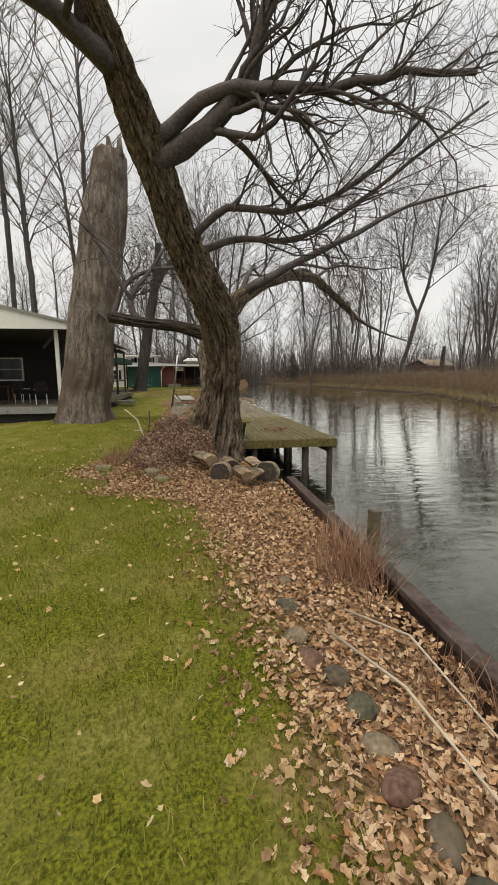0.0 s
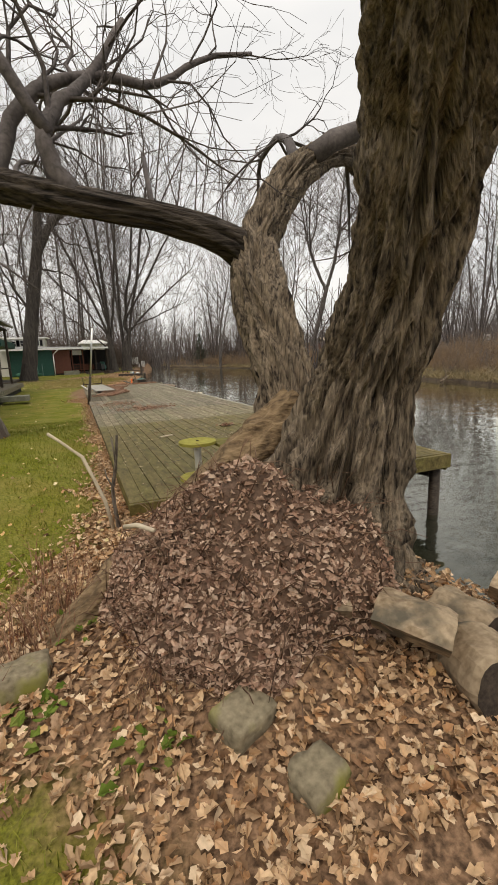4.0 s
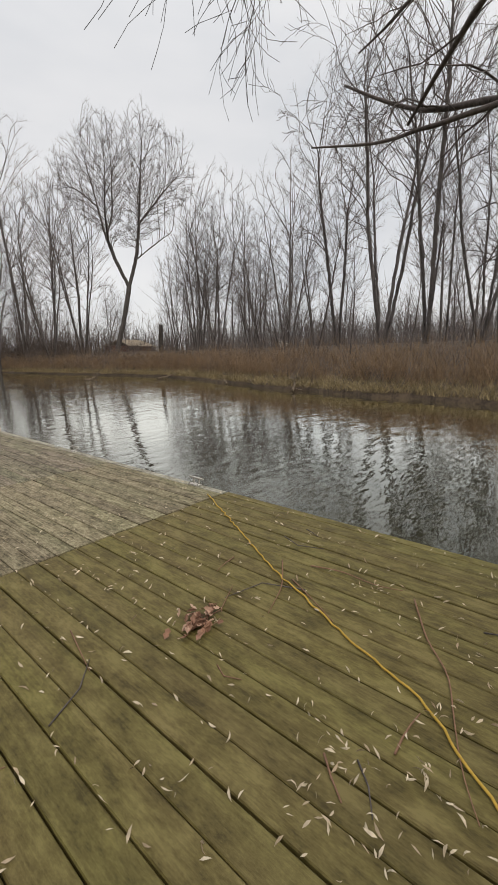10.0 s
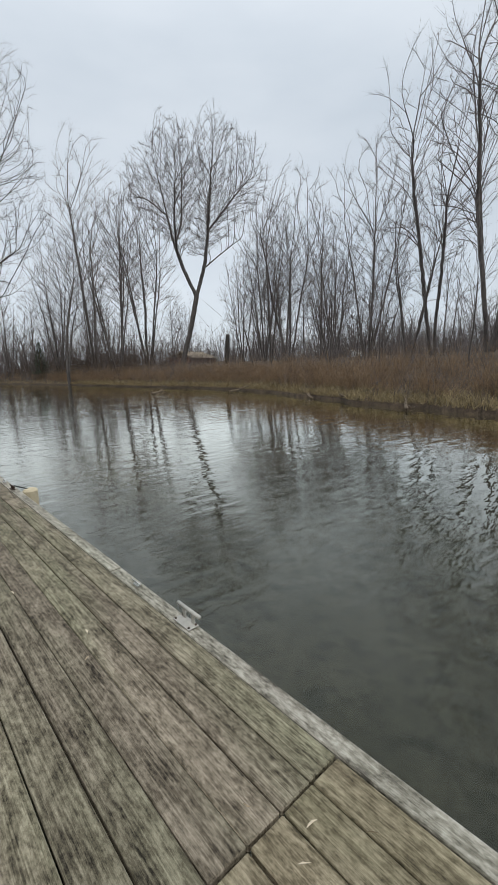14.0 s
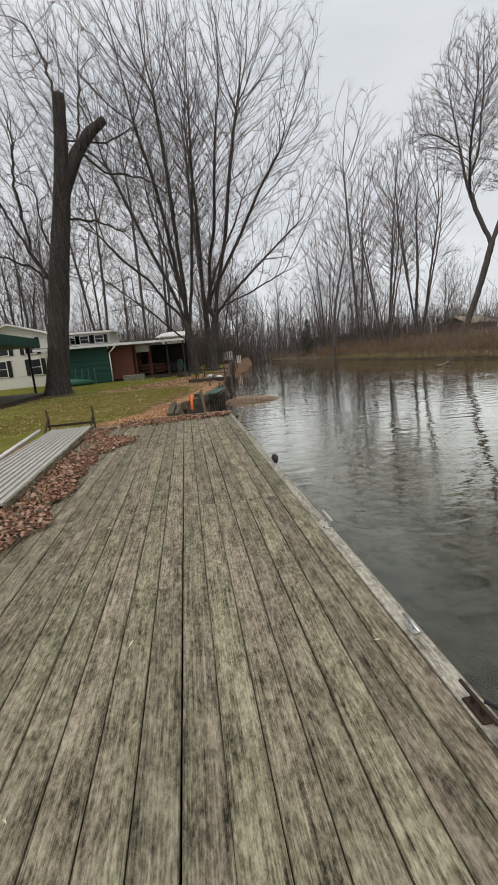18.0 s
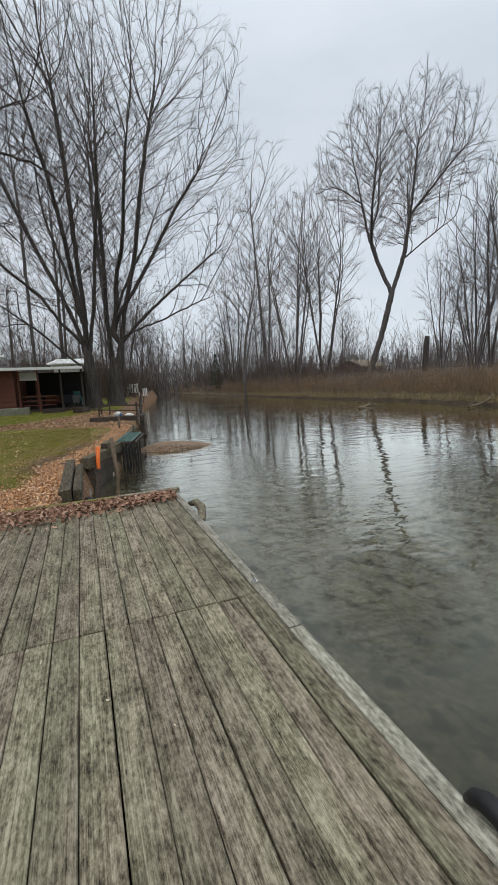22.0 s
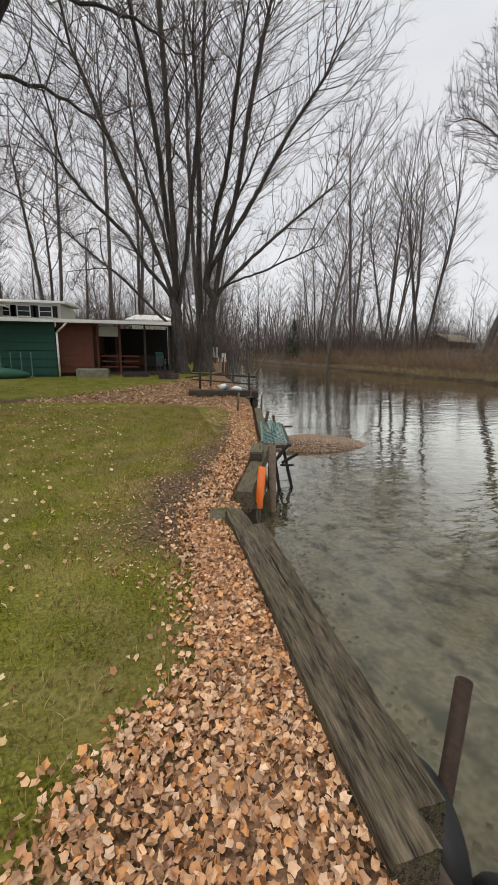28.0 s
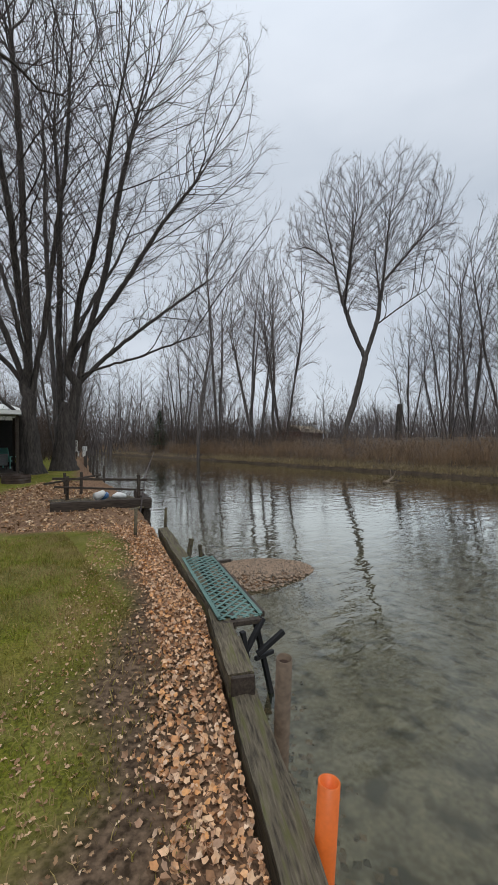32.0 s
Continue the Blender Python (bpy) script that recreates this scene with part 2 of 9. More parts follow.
    (20.7, (-1.173, 14.713, 1.503), (-0.623, 16.601, 1.137), -1.6),
    (20.8, (-1.184, 14.823, 1.505), (-0.601, 16.699, 1.13), -1.5),
    (20.9, (-1.192, 14.933, 1.506), (-0.583, 16.799, 1.123), -1.6),
    (21, (-1.195, 15.044, 1.506), (-0.569, 16.904, 1.119), -1.7),
    (21.1, (-1.194, 15.156, 1.504), (-0.56, 17.014, 1.12), -1.9),
    (21.2, (-1.191, 15.268, 1.501), (-0.554, 17.126, 1.125), -2.0),
    (21.3, (-1.187, 15.381, 1.496), (-0.548, 17.241, 1.134), -2.1),
    (21.4, (-1.184, 15.494, 1.493), (-0.543, 17.357, 1.146), -2.2),
    (21.5, (-1.183, 15.608, 1.491), (-0.537, 17.472, 1.159), -2.3),
    (21.6, (-1.183, 15.722, 1.496), (-0.528, 17.585, 1.177), -2.4),
    (21.7, (-1.183, 15.835, 1.51), (-0.515, 17.695, 1.202), -2.4),
    (21.8, (-1.184, 15.949, 1.529), (-0.499, 17.804, 1.229), -2.5),
    (21.9, (-1.186, 16.061, 1.548), (-0.482, 17.91, 1.255), -2.5),
    (22, (-1.189, 16.173, 1.565), (-0.466, 18.015, 1.276), -2.5),
    (22.1, (-1.195, 16.284, 1.576), (-0.454, 18.119, 1.29), -2.5),
    (22.2, (-1.205, 16.394, 1.583), (-0.448, 18.223, 1.298), -2.6),
    (22.3, (-1.217, 16.505, 1.586), (-0.444, 18.328, 1.304), -2.7),
    (22.4, (-1.229, 16.617, 1.587), (-0.442, 18.434, 1.307), -2.7),
    (22.5, (-1.239, 16.731, 1.588), (-0.44, 18.543, 1.311), -2.8),
    (22.6, (-1.246, 16.847, 1.589), (-0.435, 18.655, 1.317), -2.8),
    (22.7, (-1.25, 16.965, 1.591), (-0.43, 18.769, 1.324), -2.9),
    (22.8, (-1.254, 17.083, 1.593), (-0.424, 18.884, 1.331), -2.9),
    (22.9, (-1.258, 17.2, 1.594), (-0.422, 18.999, 1.337), -2.8),
    (23, (-1.263, 17.315, 1.595), (-0.422, 19.111, 1.34), -2.7),
    (23.1, (-1.271, 17.427, 1.595), (-0.426, 19.222, 1.34), -2.6),
    (23.2, (-1.282, 17.537, 1.595), (-0.432, 19.329, 1.34), -2.4),
    (23.3, (-1.294, 17.647, 1.595), (-0.441, 19.438, 1.338), -2.3),
    (23.4, (-1.306, 17.759, 1.594), (-0.452, 19.549, 1.336), -2.2),
    (23.5, (-1.318, 17.875, 1.593), (-0.463, 19.664, 1.332), -2.2),
    (23.6, (-1.329, 17.996, 1.592), (-0.476, 19.785, 1.328), -2.1),
    (23.7, (-1.339, 18.12, 1.59), (-0.491, 19.912, 1.323), -2.0),
    (23.8, (-1.349, 18.248, 1.589), (-0.509, 20.043, 1.319), -1.9),
    (23.9, (-1.358, 18.377, 1.587), (-0.529, 20.177, 1.316), -1.7),
    (24, (-1.367, 18.507, 1.587), (-0.55, 20.312, 1.314), -1.5),
    (24.1, (-1.377, 18.636, 1.593), (-0.573, 20.447, 1.318), -1.3),
    (24.2, (-1.387, 18.764, 1.606), (-0.597, 20.581, 1.331), -1.1),
    (24.3, (-1.398, 18.889, 1.623), (-0.622, 20.711, 1.346), -0.9),
    (24.4, (-1.411, 19.011, 1.636), (-0.647, 20.838, 1.358), -0.7),
    (24.5, (-1.424, 19.13, 1.642), (-0.673, 20.962, 1.363), -0.5),
    (24.6, (-1.439, 19.245, 1.642), (-0.698, 21.081, 1.361), -0.3),
    (24.7, (-1.455, 19.355, 1.641), (-0.723, 21.195, 1.36), -0.2),
    (24.8, (-1.473, 19.462, 1.639), (-0.748, 21.305, 1.357), -0.1),
    (24.9, (-1.492, 19.566, 1.637), (-0.773, 21.41, 1.353), 0.0),
    (25, (-1.512, 19.666, 1.635), (-0.798, 21.512, 1.35), 0.1),
    (25.1, (-1.533, 19.764, 1.632), (-0.823, 21.612, 1.345), 0.2),
    (25.2, (-1.556, 19.859, 1.628), (-0.849, 21.708, 1.34), 0.3),
    (25.3, (-1.579, 19.953, 1.624), (-0.875, 21.802, 1.334), 0.4),
    (25.4, (-1.602, 20.044, 1.619), (-0.901, 21.894, 1.327), 0.4),
    (25.5, (-1.627, 20.134, 1.614), (-0.928, 21.985, 1.32), 0.5),
    (25.6, (-1.652, 20.222, 1.607), (-0.955, 22.073, 1.312), 0.5),
    (25.7, (-1.678, 20.31, 1.601), (-0.983, 22.162, 1.303), 0.5),
    (25.8, (-1.704, 20.397, 1.594), (-1.012, 22.249, 1.294), 0.6),
    (25.9, (-1.73, 20.484, 1.586), (-1.042, 22.338, 1.284), 0.6),
    (26, (-1.757, 20.571, 1.577), (-1.073, 22.426, 1.273), 0.6),
    (26.1, (-1.784, 20.659, 1.568), (-1.105, 22.515, 1.261), 0.6),
    (26.2, (-1.811, 20.747, 1.559), (-1.138, 22.605, 1.249), 0.6),
    (26.3, (-1.837, 20.836, 1.548), (-1.173, 22.697, 1.236), 0.7),
    (26.4, (-1.864, 20.926, 1.538), (-1.208, 22.789, 1.222), 0.7),
    (26.5, (-1.891, 21.018, 1.526), (-1.246, 22.884, 1.207), 0.7),
    (26.6, (-1.917, 21.111, 1.514), (-1.288, 22.982, 1.191), 0.6),
    (26.7, (-1.943, 21.205, 1.503), (-1.335, 23.082, 1.174), 0.4),
    (26.8, (-1.967, 21.297, 1.493), (-1.384, 23.181, 1.158), 0.2),
    (26.9, (-1.989, 21.386, 1.486), (-1.431, 23.276, 1.143), -0.1),
    (27, (-2.008, 21.47, 1.484), (-1.473, 23.365, 1.131), -0.3),
    (27.1, (-2.025, 21.547, 1.488), (-1.508, 23.444, 1.124), -0.4),
    (27.2, (-2.04, 21.619, 1.498), (-1.537, 23.518, 1.123), -0.3),
    (27.3, (-2.058, 21.687, 1.513), (-1.564, 23.586, 1.125), -0.2),
    (27.4, (-2.079, 21.752, 1.529), (-1.593, 23.65, 1.13), -0.0),
    (27.5, (-2.107, 21.814, 1.545), (-1.627, 23.712, 1.136), 0.2),
    (27.6, (-2.143, 21.875, 1.558), (-1.668, 23.773, 1.141), 0.4),
    (27.7, (-2.184, 21.936, 1.568), (-1.714, 23.834, 1.146), 0.5),
    (27.8, (-2.229, 21.994, 1.575), (-1.762, 23.892, 1.149), 0.7),
    (27.9, (-2.274, 22.051, 1.58), (-1.809, 23.948, 1.151), 0.8),
    (28, (-2.317, 22.105, 1.581), (-1.852, 24.002, 1.152), 0.8),
    (28.1, (-2.355, 22.157, 1.577), (-1.888, 24.054, 1.149), 0.8),
    (28.2, (-2.39, 22.212, 1.567), (-1.918, 24.108, 1.14), 0.7),
    (28.3, (-2.422, 22.276, 1.552), (-1.943, 24.171, 1.128), 0.6),
    (28.4, (-2.455, 22.352, 1.533), (-1.965, 24.245, 1.113), 0.4),
    (28.5, (-2.489, 22.448, 1.514), (-1.984, 24.338, 1.097), 0.2),
    (28.6, (-2.525, 22.566, 1.495), (-2.002, 24.451, 1.081), -0.1),
    (28.7, (-2.561, 22.701, 1.478), (-2.015, 24.581, 1.067), -0.5),
    (28.8, (-2.591, 22.846, 1.464), (-2.02, 24.719, 1.055), -0.8),
    (28.9, (-2.612, 22.994, 1.455), (-2.015, 24.859, 1.048), -1.3),
    (29, (-2.62, 23.137, 1.452), (-1.994, 24.992, 1.045), -1.7),
    (29.1, (-2.62, 23.27, 1.452), (-1.964, 25.115, 1.044), -2.1),
    (29.2, (-2.62, 23.392, 1.453), (-1.936, 25.226, 1.043), -2.5),
    (29.3, (-2.62, 23.507, 1.454), (-1.909, 25.33, 1.042), -2.8),
    (29.4, (-2.619, 23.616, 1.455), (-1.888, 25.432, 1.044), -2.8),
    (29.5, (-2.619, 23.721, 1.456), (-1.872, 25.531, 1.049), -2.7),
    (29.6, (-2.61, 23.824, 1.456), (-1.854, 25.633, 1.061), -2.4),
    (29.7, (-2.588, 23.925, 1.457), (-1.826, 25.735, 1.08), -1.9),
    (29.8, (-2.559, 24.025, 1.457), (-1.792, 25.838, 1.105), -1.5),
    (29.9, (-2.527, 24.123, 1.457), (-1.754, 25.939, 1.133), -1.2),
    (30, (-2.499, 24.221, 1.458), (-1.717, 26.038, 1.163), -0.9),
    (30.1, (-2.478, 24.318, 1.466), (-1.685, 26.135, 1.199), -0.7),
    (30.2, (-2.465, 24.415, 1.486), (-1.66, 26.23, 1.247), -0.6),
    (30.3, (-2.456, 24.512, 1.511), (-1.641, 26.326, 1.3), -0.4),
    (30.4, (-2.45, 24.61, 1.539), (-1.625, 26.422, 1.354), -0.3),
    (30.5, (-2.445, 24.709, 1.565), (-1.611, 26.52, 1.404), -0.2),
    (30.6, (-2.44, 24.809, 1.585), (-1.595, 26.617, 1.446), -0.2),
    (30.7, (-2.433, 24.91, 1.599), (-1.575, 26.713, 1.481), -0.2),
    (30.8, (-2.424, 25.008, 1.609), (-1.551, 26.805, 1.51), -0.3),
    (30.9, (-2.411, 25.101, 1.617), (-1.522, 26.891, 1.533), -0.5),
    (31, (-2.395, 25.189, 1.623), (-1.489, 26.971, 1.553), -0.6),
    (31.1, (-2.374, 25.269, 1.629), (-1.451, 27.042, 1.571), -0.7),
    (31.2, (-2.351, 25.341, 1.635), (-1.411, 27.106, 1.587), -0.7),
    (31.3, (-2.328, 25.404, 1.641), (-1.37, 27.159, 1.603), -0.6),
    (31.4, (-2.306, 25.46, 1.647), (-1.331, 27.206, 1.616), -0.6),
    (31.5, (-2.287, 25.508, 1.653), (-1.296, 27.245, 1.628), -0.5),
    (31.6, (-2.274, 25.548, 1.658), (-1.266, 27.276, 1.639), -0.4),
    (31.7, (-2.265, 25.582, 1.663), (-1.242, 27.3, 1.648), -0.3),
    (31.8, (-2.259, 25.611, 1.668), (-1.221, 27.32, 1.657), -0.2),
    (31.9, (-2.256, 25.637, 1.673), (-1.202, 27.337, 1.666), -0.1),
    (32, (-2.254, 25.661, 1.677), (-1.185, 27.351, 1.674), 0.0),
]
EXPOSURES = [(0, 0.31, 7750, 11), (2, 0.54, 7900, 12), (5, 0.44, 7850, 12), (9, 0.33, 7700, 13), (11, 0.2, 7000, 12), (13, 0.16, 6600, 8), (18, 0.2, 7150, 11), (20, 0.17, 6900, 10), (23, 0.16, 6600, 8), (24, 0.18, 6600, 8), (27, 0.28, 7200, 13), (30, 0.25, 7300, 13), (32, 0.02, 6550, 10)]
walk(cam, [(t, look(eye, target, roll)) for t, eye, target, roll in PATH], EXPOSURES)

# ---- world and light ----
SUN_AZ, SUN_EL = 200.0, 55.0
world = bpy.data.worlds.new("world")
scene.world = world
world.use_nodes = True
wn, wl = world.node_tree.nodes, world.node_tree.links
wn.clear()
w_out, w_bg = wn.new("ShaderNodeOutputWorld"), wn.new("ShaderNodeBackground")
w_sky = wn.new("ShaderNodeTexSky")
w_sky.sky_type = "NISHITA"
w_sky.sun_disc = False
w_sky.sun_elevation, w_sky.sun_rotation = radians(SUN_EL), radians(SUN_AZ)
w_dim = wn.new("ShaderNodeVectorMath")
w_dim.operation = "SCALE"
w_dim.inputs["Scale"].default_value = 0.10
w_co, w_map = wn.new("ShaderNodeTexCoord"), wn.new("ShaderNodeMapping")
w_map.inputs["Scale"].default_value = (1.0, 1.0, 3.0)
w_noise, w_ramp = wn.new("ShaderNodeTexNoise"), wn.new("ShaderNodeValToRGB")
w_noise.inputs["Scale"].default_value = 1.7
w_noise.inputs["Detail"].default_value = 5.0
w_ramp.color_ramp.elements[0].position, w_ramp.color_ramp.elements[1].position = 0.3, 0.75
w_ramp.color_ramp.elements[0].color = (0.51, 0.57, 0.65, 1)
w_ramp.color_ramp.elements[1].color = (0.68, 0.73, 0.80, 1)
w_mix = wn.new("ShaderNodeMixRGB")
w_mix.inputs[0].default_value = 0.9
wl.new(w_sky.outputs[0], w_dim.inputs[0])
wl.new(w_co.outputs["Generated"], w_map.inputs[0])
wl.new(w_map.outputs[0], w_noise.inputs["Vector"])
wl.new(w_noise.outputs[0], w_ramp.inputs[0])
wl.new(w_dim.outputs[0], w_mix.inputs[1])
wl.new(w_ramp.outputs[0], w_mix.inputs[2])
# an overcast sky is brightest overhead
w_sep, w_pow, w_lift = wn.new("ShaderNodeSeparateXYZ"), wn.new("ShaderNodeMath"), wn.new("ShaderNodeMath")
w_pow.operation, w_pow.inputs[1].default_value = "POWER", 5.0
w_lift.operation, w_lift.inputs[1].default_value, w_lift.inputs[2].default_value = "MULTIPLY_ADD", 1.6, 1.06
w_pow.use_clamp = True
w_mul = wn.new("ShaderNodeVectorMath")
w_mul.operation = "SCALE"
wl.new(w_co.outputs["Generated"], w_sep.inputs[0])
wl.new(w_sep.outputs["Z"], w_pow.inputs[0])
wl.new(w_pow.outputs[0], w_lift.inputs[0])
wl.new(w_mix.outputs[0], w_mul.inputs[0])
wl.new(w_lift.outputs[0], w_mul.inputs["Scale"])
wl.new(w_mul.outputs[0], w_bg.inputs[0])
wl.new(w_bg.outputs[0], w_out.inputs[0])
w_bg.inputs[1].default_value = 1.0
sun = new("sun", bpy.data.lights.new("sun", "SUN"))
sun.data.energy, sun.data.angle, sun.data.color = 0.9, radians(25), (1.0, 0.97, 0.93)
sun.matrix_world = look((0, 0, 30), (0 + 30 * math.sin(radians(20)), 30 * math.cos(radians(20)) * 0.6, 0))


# ---- materials ----
def material(name, dark, light, scale=4.0, rough=0.8, bump=0.3, stretch=(1, 1, 1), fine=30.0, vary=0.0, metal=0.0,
             spots=None, spot_scale=1.2, spot_at=(0.5, 0.62), island=0.0, bump_size=0.01, spec=0.3, ends=(0.33, 0.67)):
    """Two-scale noise between two colours, optional large stains, a tint that differs from piece to piece, and relief."""
    m = bpy.data.materials.new(name)
    m.use_nodes = True
    n, l = m.node_tree.nodes, m.node_tree.links
    b = n["Principled BSDF"]
    co, mp = n.new("ShaderNodeTexCoord"), n.new("ShaderNodeMapping")
    mp.inputs["Scale"].default_value = stretch
    l.new(co.outputs["Object"], mp.inputs[0])
    big, small = n.new("ShaderNodeTexNoise"), n.new("ShaderNodeTexNoise")
    big.inputs["Scale"].default_value, small.inputs["Scale"].default_value = scale, fine
    big.inputs["Detail"].default_value = small.inputs["Detail"].default_value = 4.0
    for t in (big, small):
        l.new(mp.outputs[0], t.inputs["Vector"])
    if vary or island:
        src = n.new("ShaderNodeNewGeometry") if island else n.new("ShaderNodeObjectInfo")
        out = src.outputs["Random Per Island"] if island else src.outputs["Random"]
        shift = n.new("ShaderNodeVectorMath")
        shift.operation = "ADD"
        mul = n.new("ShaderNodeMath")
        mul.operation = "MULTIPLY"
        mul.inputs[1].default_value = 37.0
        l.new(out, mul.inputs[0])
        l.new(mp.outputs[0], shift.inputs[0])
        l.new(mul.outputs[0], shift.inputs[1])
        for t in (big, small):
            l.new(shift.outputs[0], t.inputs["Vector"])
    add = n.new("ShaderNodeMath")
    add.operation = "MULTIPLY_ADD"
    add.inputs[1].default_value = 0.5
    l.new(small.outputs[0], add.inputs[0])
    half = n.new("ShaderNodeMath")
    half.operation = "MULTIPLY"
    half.inputs[1].default_value = 0.5
    l.new(big.outputs[0], half.inputs[0])
    l.new(half.outputs[0], add.inputs[2])
    ramp = n.new("ShaderNodeValToRGB")
    ramp.color_ramp.elements[0].position, ramp.color_ramp.elements[1].position = ends
    ramp.color_ramp.elements[0].color = (*dark, 1)
    ramp.color_ramp.elements[1].color = (*light, 1)
    l.new(add.outputs[0], ramp.inputs[0])
    colour = ramp.outputs[0]
    if spots:
        sp, sr, mx = n.new("ShaderNodeTexNoise"), n.new("ShaderNodeValToRGB"), n.new("ShaderNodeMixRGB")
        sp.inputs["Scale"].default_value, sp.inputs["Detail"].default_value = spot_scale, 5.0
        l.new(shift.outputs[0] if vary or island else co.outputs["Object"], sp.inputs["Vector"])
        sr.color_ramp.elements[0].position, sr.color_ramp.elements[1].position = spot_at
        l.new(sp.outputs[0], sr.inputs[0])
        l.new(sr.outputs[0], mx.inputs[0])
        l.new(colour, mx.inputs[1])
        mx.inputs[2].default_value = (*spots, 1)
        colour = mx.outputs[0]
    if vary or island:
        hsv, mr = n.new("ShaderNodeHueSaturation"), n.new("ShaderNodeMapRange")
        mr.inputs["To Min"].default_value, mr.inputs["To Max"].default_value = 1 - (vary or island), 1 + (vary or island)
        l.new(out, mr.inputs["Value"])
        l.new(mr.outputs[0], hsv.inputs["Value"])
        l.new(colour, hsv.inputs["Color"])
        colour = hsv.outputs[0]
    l.new(colour, b.inputs["Base Color"])
    b.inputs["Roughness"].default_value, b.inputs["Metallic"].default_value = rough, metal
    b.inputs["Specular IOR Level"].default_value = spec
    if bump:
        bp = n.new("ShaderNodeBump")
        bp.inputs["Strength"].default_value, bp.inputs["Distance"].default_value = bump, bump_size
        l.new(add.outputs[0], bp.inputs["Height"])
        l.new(bp.outputs[0], b.inputs["Normal"])
    return m


def ground_material():
    """Lawn, soil and leaf mould on one sheet, parted by its own vertex weights 'bare' and 'leafy'."""
    m = bpy.data.materials.new("ground")
    m.use_nodes = True
    n, l = m.node_tree.nodes, m.node_tree.links
    b = n["Principled BSDF"]
    co = n.new("ShaderNodeTexCoord")

    def noise_ramp(scale, c0, c1, lo=0.35, hi=0.65):
        t, r = n.new("ShaderNodeTexNoise"), n.new("ShaderNodeValToRGB")
        t.inputs["Scale"].default_value, t.inputs["Detail"].default_value = scale, 6.0
        l.new(co.outputs["Object"], t.inputs["Vector"])
        r.color_ramp.elements[0].position, r.color_ramp.elements[1].position = lo, hi
        r.color_ramp.elements[0].color, r.color_ramp.elements[1].color = (*c0, 1), (*c1, 1)
        l.new(t.outputs[0], r.inputs[0])
        return t, r

    def mixed(f, a, c):
        x = n.new("ShaderNodeMixRGB")
        for s, v in zip(x.inputs, (f, a, c)):
            l.new(v, s)
        return x.outputs[0]

    _, g1 = noise_ramp(55.0, (0.05, 0.06, 0.007), (0.19, 0.195, 0.022))
    _, g2 = noise_ramp(38.0, (0.10, 0.105, 0.018), (0.25, 0.225, 0.06))
    tn, patch = noise_ramp(2.2, (0, 0, 0), (1, 1, 1), 0.42, 0.64)
    grass = mixed(patch.outputs[0], g1.outputs[0], g2.outputs[0])
    _, worn = noise_ramp(0.9, (0, 0, 0), (0.75, 0.75, 0.75), 0.52, 0.70)
    _, g3 = noise_ramp(45.0, (0.13, 0.105, 0.02), (0.30, 0.235, 0.075))
    grass = mixed(worn.outputs[0], grass, g3.outputs[0])
    _, soil = noise_ramp(22.0, (0.036, 0.024, 0.015), (0.165, 0.112, 0.072))
    fine, mould = noise_ramp(30.0, (0.07, 0.042, 0.026), (0.33, 0.20, 0.12))
    w1, w2 = n.new("ShaderNodeAttribute"), n.new("ShaderNodeAttribute")
    w1.attribute_name, w2.attribute_name = "bare", "leafy"
    c = mixed(w1.outputs["Fac"], grass, soil.outputs[0])
    c = mixed(w2.outputs["Fac"], c, mould.outputs[0])
    l.new(c, b.inputs["Base Color"])
    b.inputs["Roughness"].default_value = 0.95
    b.inputs["Specular IOR Level"].default_value = 0.1
    bp = n.new("ShaderNodeBump")
    bp.inputs["Strength"].default_value, bp.inputs["Distance"].default_value = 0.7, 0.03
    l.new(fine.outputs[0], bp.inputs["Height"])
    l.new(bp.outputs[0], b.inputs["Normal"])
    return m


